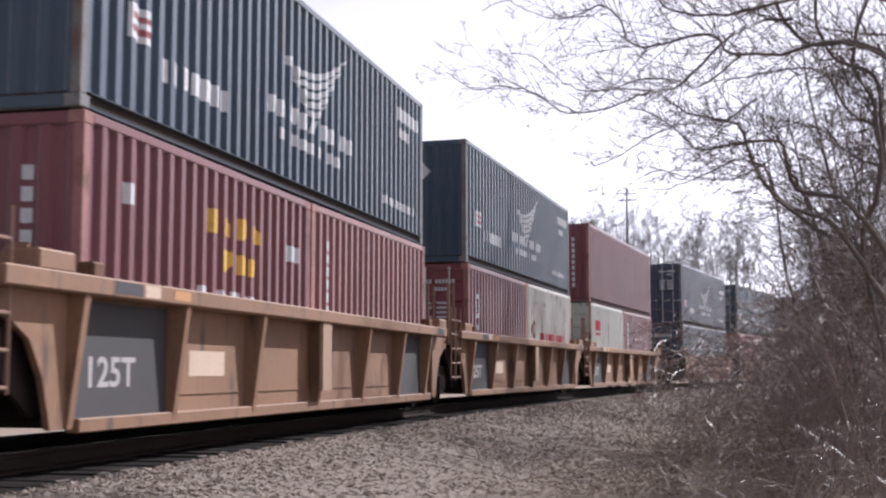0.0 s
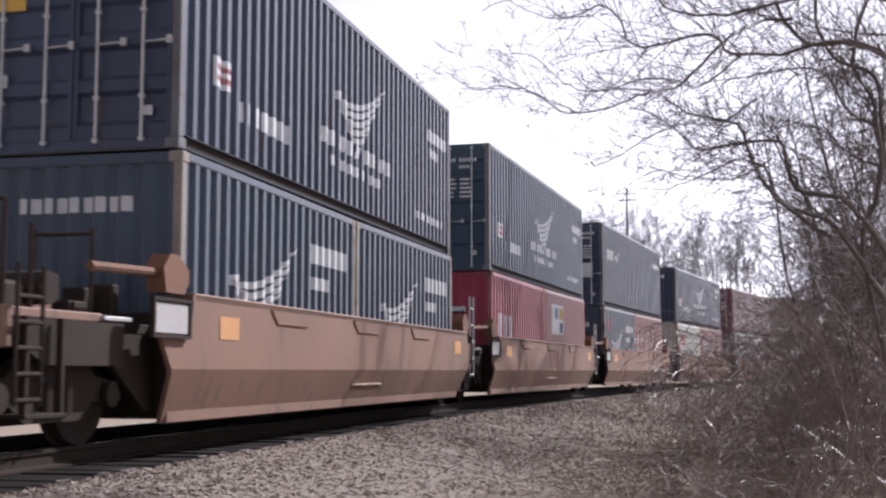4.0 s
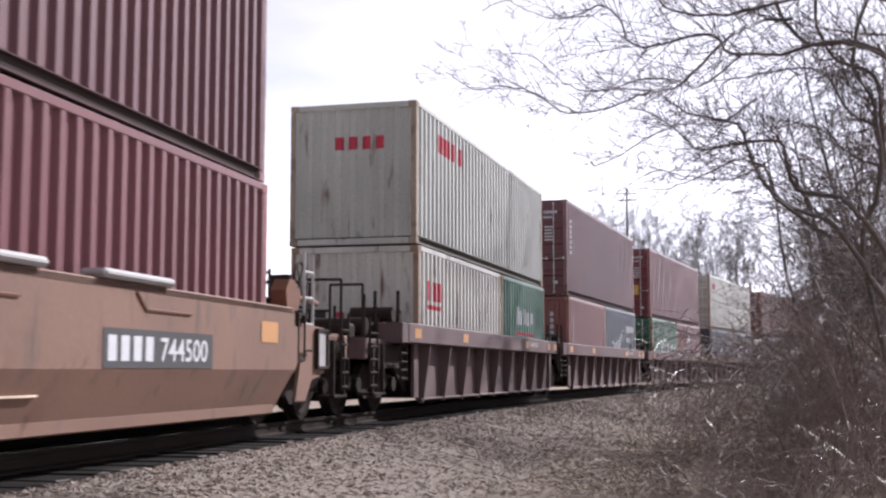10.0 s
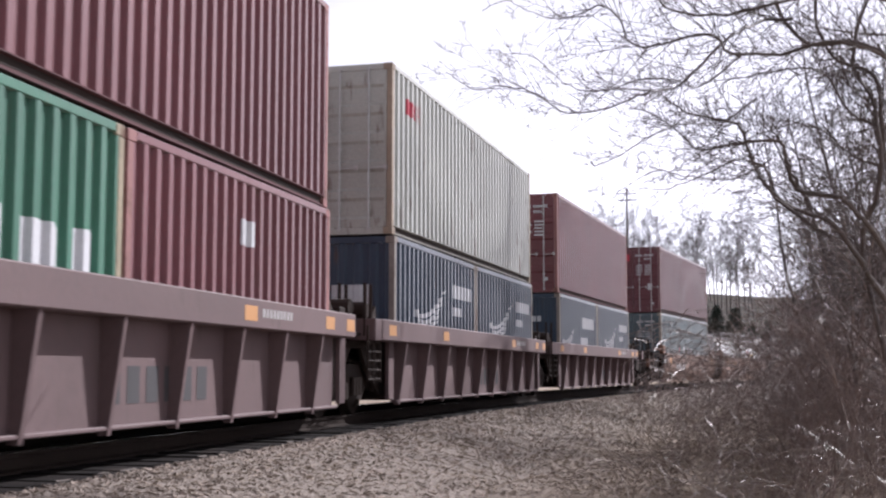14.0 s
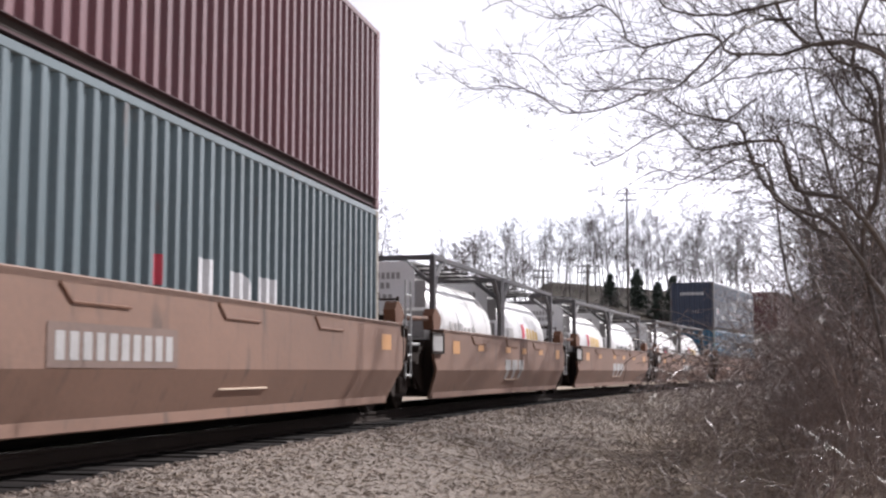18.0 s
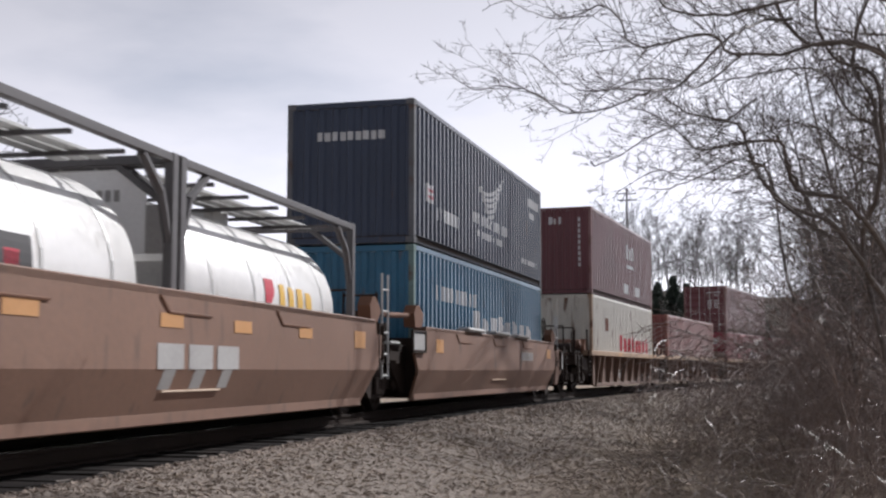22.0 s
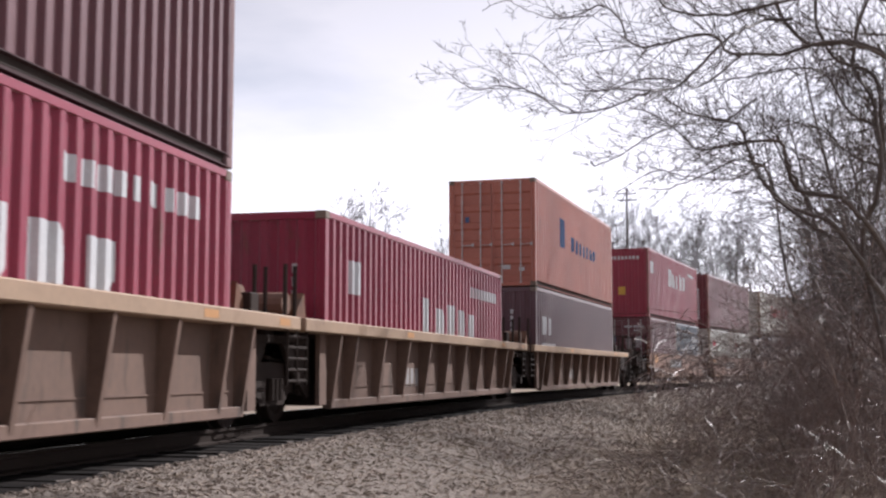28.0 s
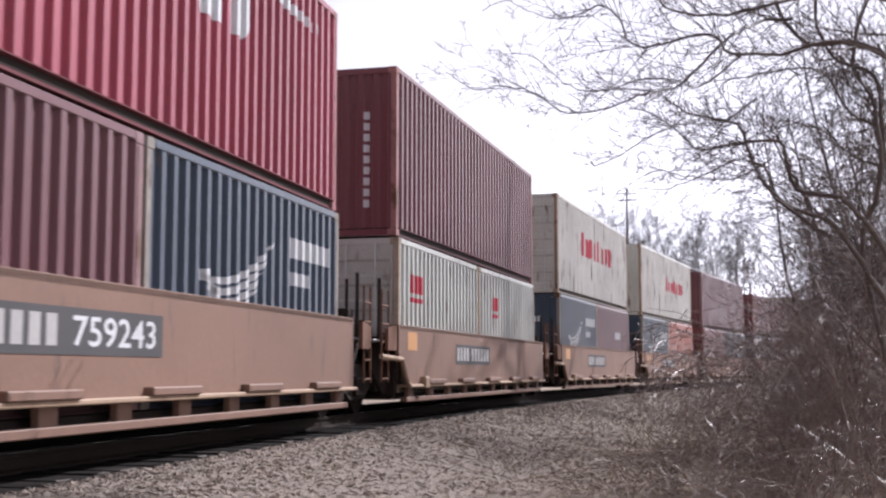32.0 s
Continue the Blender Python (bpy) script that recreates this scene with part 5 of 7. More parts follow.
UNITS = [
    # place of the boxes' front, kind of car, lower boxes, upper box, opens a car, ends a car
    (-158.65, "a", lambda: c20("red steel container with yellow and white lettering blocks", "brown", "faded red short steel container", "brick",
        dict(front=VWORD, marks=[("yellow", blocks(-0.3, 1.85, 1.7, 0.26, 4, 2) + blocks(0.1, 1.45, 1.2, 0.24, 3, 5)), ("white", blocks(-0.5, 0.98, 1.7, 0.28, 4, 3) + rect_list((2.1, 1.75, 0.5, 0.2), (-2.2, 1.9, 0.14, 0.2)))]),
        dict(marks=[("white", [rect(-2.4, 0.95 + i * 0.18, 0.14, 0.13) for i in range(7)])])),
        lambda: c40(H8, "slate", DK, marks=wing40()), True, False),
    (-143.04, "a", lambda: c20("red short steel container with a white logo block", "brown", "pale grey short container with red lettering blocks", "white",
        dict(doors=True, front=door_print(3, H8), marks=[("white", ring(-2.2, 1.75, 0.28, 0.09, 12, 0.6) + [rect(-2.3, 0.75 + i * 0.16, 0.18, 0.11) for i in range(4)])]),
        dict(marks=[("red", bars(-1.4, 1.18, 3.4, 0.2, 10)), ("brown", ring(-2.2, 1.45, 0.24, 0.1, 12)), ("faded", bars(-2.0, 2.1, 1.4, 0.1, 6))])),
        lambda: c40(H8, "slate", DK, marks=wing40(), front=[("white", [[(0.25, 1.75), (0.42, 1.95), (0.25, 2.15), (0.08, 1.95)]])]), False, False),
    (-127.52, "a", lambda: c20("grey-white short container with a red block logo", "grey", "red short steel container with upright lettering", "brown",
        dict(doors=True, front=[("red", rect_list((-0.9, 1.7, 0.36, 0.3)))], marks=[red_logo(-2.3, 1.72, 0.95, 0.34)]),
        dict(marks=[("white", [rect(-2.2, 1.1 + i * 0.19, 0.17, 0.14) for i in range(6)])])),
        lambda: c40(H8, "brown", "brown-red plain steel container", front=VWORD), False, True),
    (-107.52, "d", lambda: c20("dull blue short container with a white wing", "hblue", "dull blue short container with a white wing", "hblue",
        dict(front=end_band(2.0), marks=wing20()), dict(marks=wing20())),
        lambda: c40(H9, "navy", DK, doors=True, marks=wing40(), front=door_print(5, H9) + [("yellow", rect_list((-0.98, 1.55, 0.4, 0.2)))]), True, False),
    (-91.75, "d", lambda: c20("bright red short container with white lettering blocks", "red", "dull red short container with a yellow and blue label", "brick",
        dict(front=[("white", rect_list((-0.3, 1.7, 0.9, 0.12)))], marks=[("white", blocks(-2.3, 1.15, 1.7, 0.55, 3, 8))]),
        dict(marks=[("white", rect_list((-2.0, 1.4, 1.7, 0.85))), ("blue", rect_list((-1.55, 1.85, 0.5, 0.3), (-0.95, 1.45, 0.5, 0.3))), ("yellow", rect_list((-1.0, 1.85, 0.6, 0.3)))])),
        lambda: c40(H9, "slate", DK, doors=True, marks=wing40(), front=door_print(6, H9)), False, False),
    (-75.97, "d", lambda: c20("navy short container with a white wing", "hblue", "faded red plain short container", "brick",
        dict(front=end_band(1.9), marks=wing20() + [("red", rect_list((-2.2, 1.8, 0.2, 0.4)))]), dict(marks=[("white", rect_list((-2.5, 0.4, 0.1, 1.6)))])),
        lambda: c40(H9, "navy", "dark navy steel container with a white corner logo", doors=True, front=door_print(7, H9) + [("white", rect_list((0.35, 1.0, 0.5, 0.5), (-0.9, 2.5, 1.1, 0.2)))],
                    marks=[("white", rect_list((-5.2, 1.7, 1.0, 0.35)) + wing(-3.9, 1.7, 0.9, 0.5, 4) + rect_list((4.4, 2.1, 1.3, 0.2)))]), False, False),
    (-59.88, "d", lambda: c20("grey-white short container with a red block logo", "grey", "orange-red short container with white lettering blocks", "brick",
        dict(front=[("red", rect_list((0.2, 1.75, 0.36, 0.2)))], marks=[red_logo(-2.2, 1.78, 0.95, 0.32)]), dict(marks=[("white", blocks(-2.2, 1.5, 1.2, 0.4, 3, 4) + blocks(-2.2, 0.9, 1.0, 0.3, 3, 9))])),
        lambda: c40(H8, "navy", DK, marks=wing40(), front=end_band(2.1)), False, False),
    (-43.9, "d", lambda: c20("dull blue short container with a white wing", "hblue", "dull brown plain short container", "brown",
        dict(doors=True, front=[("white", rect_list((0.3, 1.5, 0.6, 0.25)))], marks=wing20()), None),
        lambda: c40(H8, "maroon", "maroon steel container with double doors", doors=True, front=door_print(9, H8) + [("yellow", [[(-0.95, 1.25), (-0.7, 1.25), (-0.82, 1.5)]])]), False, True),
    (-24.45, "b", lambda: [(-2.55, container(7.07, H8, "white", label="pale grey short container with a red block logo", front=[("red", bars(-0.35, 1.2, 0.9, 0.22, 4))], marks=[red_logo(-2.9, 1.65, 1.0, 0.36)]), H8),
                          (3.55, container(5.05, H8, "green", label="green short container with white lettering blocks", marks=[("white", blocks(-0.9, 1.5, 2.0, 0.45, 5, 2)), ("red", rect_list((-1.0, 1.25, 2.2, 0.06)))]), H8)],
        lambda: c40(H8, "grey", "pale grey steel container with red lettering blocks", front=[("red", bars(-0.35, 1.75, 0.95, 0.24, 4))], marks=[("red", bars(-4.6, 1.9, 1.9, 0.35, 4))]), True, False),
    (-8.68, "b", lambda: c20("red short steel container with upright lettering", "brick", "dull blue short container with a white wing", "hblue",
        dict(front=VWORD, marks=[("white", [rect(-2.4, 0.35 + i * 0.22, 0.14, 0.16) for i in range(8)])]), dict(marks=wing20())),
        lambda: c40(H9, "maroon", "maroon steel container with double doors", doors=True, front=door_print(11, H9), marks=[("white", [rect(-5.5, 1.3 + i * 0.16, 0.12, 0.1) for i in range(7)])]), False, False),
    (7.2, "b", lambda: c20("green short container with large white lettering blocks", "green", "dull brown plain short container", "brown",
        dict(doors=True, front=[("white", rect_list((-0.4, 1.4, 1.1, 0.12), (0.0, 1.2, 0.6, 0.1)))], marks=[("white", blocks(-0.9, 1.1, 3.8, 0.55, 5, 6))]), dict(marks=[("white", rect_list((-0.2, 1.8, 0.45, 0.3)))])),
        lambda: c40(H9, "brown", "brown-red steel container with a yellow door label", doors=True, front=door_print(12, H9) + [("yellow", rect_list((0.3, 0.95, 0.42, 0.42)))]), False, False),
    (22.7, "b", lambda: c20("dull blue short container with a white wing", "hblue", "dull blue short container with a white wing", "hblue",
        dict(front=[("white", rect_list((0.1, 1.3, 0.7, 0.5)))], marks=wing20()), dict(marks=wing20())),
        lambda: c40(H9, "grey", "stained beige-grey steel container with double doors", doors=True, marks=[("red", bars(-5.2, 2.2, 0.8, 0.28, 4))]), False, False),
    (38.6, "b", lambda: c20("dull blue short container with white blocks", "hblue", "dull blue short container with a white wing", "hblue",
        dict(front=end_band(1.8), marks=[("white", rect_list((0.4, 1.7, 2.1, 0.35), (0.3, 1.15, 1.0, 0.26)) + wing(-2.6, 0.92, 1.8, 0.7))]), dict(marks=wing20())),
        lambda: c40(H9, "brown", "brown-red steel container with double doors", doors=True, front=door_print(13, H9)), False, True),
    (58.3, "d", lambda: c40(H9, "teal", "grey-green steel container with double doors", doors=True, front=[("faded", ring(-0.75, 1.75, 0.26, 0.12, 14)), ("green", rect_list((-0.9, 1.75, 0.3, 0.1)))] + door_print(14, H9)[:1],
                            marks=[("white", blocks(-0.9, 1.0, 2.6, 0.55, 3, 1)), ("red", rect_list((-1.9, 1.2, 0.15, 0.3)))]),
        lambda: c40(H9, "maroon", "maroon steel container with white door labels", doors=True, front=door_print(15, H9) + [("white", rect_list((-0.95, 0.95, 0.22, 0.3), (0.65, 1.0, 0.2, 0.28))), ("red", rect_list((-0.55, 2.3, 0.4, 0.3))), ("yellow", [[(-0.5, 1.6), (-0.25, 1.6), (-0.37, 1.82)]])]), True, False),
    (73.89, "d", "tanks", None, False, False),
    (89.49, "d", "tanks", None, False, False),
    (105.3, "d", "tanks", None, False, False),
    (121.0, "d", lambda: c40(H8, "sky", "bright blue steel container with white lettering blocks", front=[("white", [rect(-0.85, 0.45 + i * 0.2, 0.16, 0.15) for i in range(7)])],
                             marks=[("white", bars(-4.6, 1.7, 3.2, 0.28, 9) + blocks(-1.6, 1.02, 6.4, 0.62, 8, 12))]),
        lambda: c40(H8, "navy", DK, marks=wing40(), front=end_band(1.9)), False, True),
    (140.96, "c", lambda: c40(H9, "white", "off-white steel container with faded red lettering blocks", marks=[("red", blocks(-1.2, 1.08, 6.3, 0.6, 8, 21)), ("brown", rect_list((-3.8, 1.75, 0.45, 0.45)))]),
        lambda: c40(H9, "maroon", "maroon steel container with a white logo", front=[("white", blocks(-0.25, 2.35, 0.5, 0.25, 3, 2) + [rect(0.75, 0.9 + i * 0.19, 0.09, 0.13) for i in range(9)])],
                    marks=[("white", blocks(0.4, 1.7, 1.6, 0.55, 3, 7) + rect_list((0.5, 1.35, 1.3, 0.12), (-0.3, 0.35, 1.0, 0.36), (2.2, 0.35, 0.9, 0.36)))]), True, False),
    (156.8, "c", lambda: c40(H9, "brick", "dull red steel container alone in its well"), None, False, False),
    (172.95, "c", lambda: c40(H8, "crimson", "crimson steel container with white lettering blocks", front=[("white", rect_list((0.1, 1.9, 0.6, 0.3)))], marks=[("white", blocks(-0.9, 1.05, 4.6, 0.62, 5, 14) + bars(2.3, 1.95, 2.9, 0.24, 9))]),
        lambda: c40(H8, "maroon", "dull maroon steel container with double doors", doors=True, front=door_print(18, H8)), False, False),
    (188.5, "c", lambda: c40(H8, "crimson", "crimson steel container alone in its well", front=[("white", [rect(0.7, 0.6 + i * 0.19, 0.09, 0.13) for i in range(7)])],
                             marks=[("white", rect_list((-5.0, 1.5, 0.55, 0.5)) + blocks(-0.9, 1.02, 4.6, 0.66, 5, 14) + bars(2.9, 1.9, 2.6, 0.22, 9))]), None, False, False),
    (204.75, "c", lambda: c40(H8, "plum", "dark plum steel container with white lettering blocks", front=[("white", ring(-0.85, 1.85, 0.22, 0.08, 14) + ring(-0.35, 1.8, 0.2, 0.08, 14) + [rect(0.5, 0.7 + i * 0.17, 0.08, 0.12) for i in range(8)])],
                             marks=[("white", blocks(-5.2, 1.35, 1.4, 0.5, 2, 3) + rect_list((-5.2, 1.0, 1.6, 0.12)))]),
        lambda: c40(H9, "orange", "faded orange steel container with blue lettering blocks", doors=True, front=[("white", rect_list((0.3, 0.45, 0.22, 0.12), (0.75, 0.4, 0.16, 0.1))), ("blue", rect_list((-0.75, 1.75, 0.12, 0.16)))],
                    marks=[("blue", rect_list((-2.9, 1.35, 0.8, 0.85)) + blocks(-1.2, 1.35, 4.3, 0.45, 7, 5))]), False, True),
    (224.74, "e", lambda: c20("dull maroon short container with double doors", "maroon", "dull blue short container with a white wing", "hblue",
        dict(doors=True, front=door_print(20, H8) + [("blue", rect_list((-0.4, 1.6, 0.14, 0.2)))]), dict(marks=wing20())),
        lambda: c40(H9, "red", "red steel container with large white lettering blocks", front=[("yellow", rect_list((-0.1, 0.95, 0.3, 0.34))), ("white", bars(-0.6, 2.45, 1.4, 0.14, 9))],
                    marks=[("white", rect_list((-5.5, 1.9, 0.5, 0.5)) + blocks(-1.6, 1.55, 4.6, 0.8, 5, 15) + bars(3.4, 2.35, 1.9, 0.14, 8))]), True, False),
    (240.1, "e", lambda: c20("grey-white short container with a red block logo", "grey", "grey-white short container with a red block logo", "grey",
        dict(doors=True, marks=[red_logo(-2.3, 1.72, 0.85, 0.32)]), dict(marks=[red_logo(-1.8, 1.72, 0.6, 0.3)])),
        lambda: c40(H9, "brown", "brown-red plain steel container", front=VWORD), False, False),
    (255.75, "e", lambda: c20("dull blue short container with a white wing", "hblue", "maroon short container with a white label", "maroon", dict(front=end_band(1.8), marks=wing20()), dict(marks=[("white", rect_list((0.3, 1.5, 0.9, 0.25)))])),
        lambda: c40(H9, "white", "light grey steel container with red lettering blocks", doors=True, front=[("yellow", rect_list((0.1, 1.0, 0.3, 0.3)))], marks=[("red", blocks(-2.6, 1.4, 5.5, 0.75, 8, 23))]), False, False),
    (271.0, "e", lambda: c20("dull blue short container with a white wing", "hblue", "faded orange plain short container", "orange", dict(marks=wing20()), None),
        lambda: c40(H9, "white", "light grey steel container with red lettering blocks", marks=[("red", blocks(-0.6, 1.3, 4.5, 0.6, 7, 24))]), False, False),
    (286.3, "e", lambda: c20("dull brown plain short container", "brown", "plain navy short steel container", "navy"), lambda: c40(H9, "maroon", "maroon plain steel container"), False, False),
    (301.6, "e", lambda: c20("dull blue short container with a white wing", "hblue", "dull brown plain short container", "brown", dict(marks=wing20()), None), lambda: c40(H8, "brown", "brown-red plain steel container"), False, True),
]

TANK_MARKS = [
    [[("faded", blocks(-1.4, 0.95, 2.3, 0.4, 6, 31))], [("red", blocks(-0.4, 1.15, 0.5, 0.4, 1, 2)), ("yellow", blocks(0.2, 1.1, 1.4, 0.36, 4, 3)), ("faded", rect_list((-2.2, 0.9, 0.8, 0.5)))]],
    [[("red", blocks(-0.5, 1.15, 0.5, 0.4, 1, 2)), ("yellow", blocks(0.1, 1.1, 1.5, 0.4, 4, 3))], [("patch", blocks(-1.2, 0.9, 2.6, 0.42, 7, 33))]],
    [[("patch", rect_list((-0.8, 0.95, 1.3, 0.5))), ("red", bars(-0.6, 1.08, 0.9, 0.24, 3))], [("red", blocks(-0.3, 1.2, 0.4, 0.3, 1, 2)), ("yellow", blocks(0.2, 1.1, 1.3, 0.36, 4, 3))]],
]


def build_train():
    tank_no = 0
    protos = {}
    for i, (s0, kind, lower, upper, opens, ends) in enumerate(UNITS):
        mid = s0 + 6.1
        if kind not in protos:
            protos[kind] = (smooth_car() if kind == "d" else ledge_car() if kind == "e" else ribbed_car(kind))[0]
            for o in protos[kind].children_recursive:
                o["spare"] = 1
        car = copy_thing(protos[kind], Matrix.Identity(4))
        tone = ROSE if kind == "b" else GRIME if kind in "ce" else WARMTAN if kind == "a" else TAN
        if opens:
            car_end(car, -1, tone)
        if ends:
            car_end(car, 1, tone)
        dress(car, i, kind)
        TRAIN.append((car, mid, 0.0))
        if lower == "tanks":
            for k, marks in zip((-3.06, 3.06), TANK_MARKS[tank_no]):
                tk = tank_container("tank_container", "pale cylindrical tank in a dark grey frame", marks)
                TRAIN.append((tk, mid + k, 0.31))
            tank_no += 1
            continue
        h = 0
        for off, box_ob, hh in lower():
            TRAIN.append((box_ob, mid + off, 0.31))
            h = hh
        if upper:
            for off, box_ob, hh in upper():
                TRAIN.append((box_ob, mid + off, 0.31 + h + 0.03))
    for p in protos.values():
        for o in list(p.children_recursive) + [p]:
            if o in WHEELS:
                WHEELS.remove(o)
            bpy.data.objects.remove(o)
    for car, _, _ in TRAIN:
        for o in car.children_recursive:
            if o.name.startswith("wheelset") and o not in WHEELS:
                WHEELS.append(o)
            if "spare" in o:
                del o["spare"]


def dress(car, i, kind):
    """Marks that set one car apart."""
    y = -1.497 if kind == "d" else -1.466 if kind == "e" else -1.274
    if kind == "d":
        if i == 7:
            part("number_patch", flat_mark([rect(1.5, 0.70, 2.36, 0.34)], y), INK["patch"], car)
            part("wordmark", flat_mark(bars(1.58, 0.76, 0.88, 0.22, 4), y - 0.003), INK["white"], car)
            part("lettering", flat_mark(lettering("744500", 2.62, 0.76, 0.22, 1.1, 0.01), y - 0.003), INK["white"], car)
        if i == 6:
            part("lettering", flat_mark(lettering("125-T", -7.1, 1.09, 0.16, 0.6, 0.0), -1.535), INK["black"], car, "dark lettering on the placard")
            part("chalk_mark", flat_mark([rect(-4.35, 0.36, 0.07, 0.42), rect(-4.6, 0.4, 0.06, 0.3)] + ring(-3.98, 0.6, 0.26, 0.06, 12, 0.55), -1.475), INK["black"], car)
        if i == 4:
            part("wordmark", flat_mark(bars(-0.72, 0.76, 1.25, 0.44, 3, 0.3), y), INK["brown"], car, "faded brown painted mark")
        if i == 17:
            part("wordmark", flat_mark(bars(2.0, 0.92, 1.4, 0.2, 9, 0.3), y), INK["faded"], car)
        if i == 13:
            part("number_patch", flat_mark([rect(-4.32, 0.70, 2.34, 0.36)], y), INK["stain"], car)
            part("wordmark", flat_mark(bars(-4.2, 0.76, 2.1, 0.23, 10, 0.35), y - 0.003), INK["faded"], car)
        if i in (7, 17):
            for x in (-3.4, -0.9, 1.4):
                part("roller_pad", boxm(x, x + 1.4, -1.56, -1.3, 1.45, 1.53, 0.03), INK["faded"], car)
        if i in (14, 15, 16):
            # three large pale characters that run over the bend of the side
            for a in (-1.05, -0.35, 0.35):
                part("wordmark", flat_mark([rect(a, 0.69, 0.58, 0.24)], y), INK["faded"], car)
                bm = bmesh.new()
                bm.faces.new([bm.verts.new(v) for v in ((a + 0.16, -1.417, 0.50), (a + 0.42, -1.417, 0.50), (a + 0.42, -1.494, 0.69), (a + 0.16, -1.494, 0.69))])
                part("wordmark", bm, INK["faded"], car)
            for a in (-3.6, -1.0, 0.8, 2.9):
                part("reflector", flat_mark([rect(a, 1.08, 0.5, 0.13)], y), INK["amber"], car)
    if kind == "e" and i in (23, 24, 25, 26):
        part("number_patch", flat_mark([rect(-3.0, 0.8, 2.9, 0.38)], y), INK["patch"], car)
        part("wordmark", flat_mark(bars(-2.9, 0.87, 0.9, 0.25, 4), y - 0.003), INK["faded"], car)
        if i == 23:
            part("lettering", flat_mark(lettering("759243", -1.75, 0.87, 0.25, 1.5, 0.01), y - 0.003), INK["white"], car)
        else:
            part("wordmark", flat_mark(bars(-1.75, 0.87, 1.5, 0.25, 6), y - 0.003), INK["faded"], car)


build_train()


# ---------- bare trees and brush ----------
def grow(rnd, start, heading, length, radius, depth, out, droop=0.0, wander=0.35, kids=(4, 7), shrink=0.55, segs=7, tip=0.3):
    """A limb and its side shoots, as tapered paths."""
    pts, radii = [start.copy()], [radius]
    d = heading.normalized()
    step = length / segs
    p = start.copy()
    for i in range(segs):
        d = (d + Vector((rnd.gauss(0, 1), rnd.gauss(0, 1), rnd.gauss(0, 1))) * wander * 0.3 + Vector((0, 0, -droop * 0.1))).normalized()
        p = p + d * step
        pts.append(p.copy())
        radii.append(max(radius * (1 - (1 - tip) * (i + 1) / segs), 0.0022))
    out.append((pts, radii))
    if depth <= 0:
        return
    for k in range(rnd.randint(*kids)):
        f = rnd.uniform(0.2, 0.98)
        i = min(int(f * segs), segs - 1)
        base = pts[i].lerp(pts[i + 1], f * segs - i)
        along = (pts[i + 1] - pts[i]).normalized()
        side = Vector((rnd.gauss(0, 1), rnd.gauss(0, 1), rnd.gauss(0, 0.8)))
        side = (side - along * side.dot(along)).normalized()
        grow(rnd, base, along * rnd.uniform(0.35, 0.9) + side * rnd.uniform(0.5, 1.0) + Vector((0, 0, 0.12)), length * shrink * rnd.uniform(0.6, 1.25) * (1.1 - 0.5 * f),
             max(radii[i] * 0.55, 0.003), depth - 1, out, droop, wander, kids, shrink, max(4, segs - 1), tip)


def smooth_path(points, r0, r1, rnd, n=5):
    """A limb through a few places, bent smoothly and slightly crooked."""
    pts = []
    P = [points[0]] + points + [points[-1]]
    for i in range(1, len(P) - 2):
        for j in range(n):
            t = j / n
            a, b, c, e = P[i - 1], P[i], P[i + 1], P[i + 2]
            pts.append(0.5 * ((2 * b) + (c - a) * t + (2 * a - 5 * b + 4 * c - e) * t * t + (3 * b - a - 3 * c + e) * t ** 3))
    pts.append(points[-1].copy())
    for p in pts[1:-1]:
        p += Vector((rnd.gauss(0, .006), rnd.gauss(0, .02), rnd.gauss(0, .006)))
    k = len(pts) - 1
    return pts, [r0 + (r1 - r0) * (i / k) ** 0.85 for i in range(k + 1)]


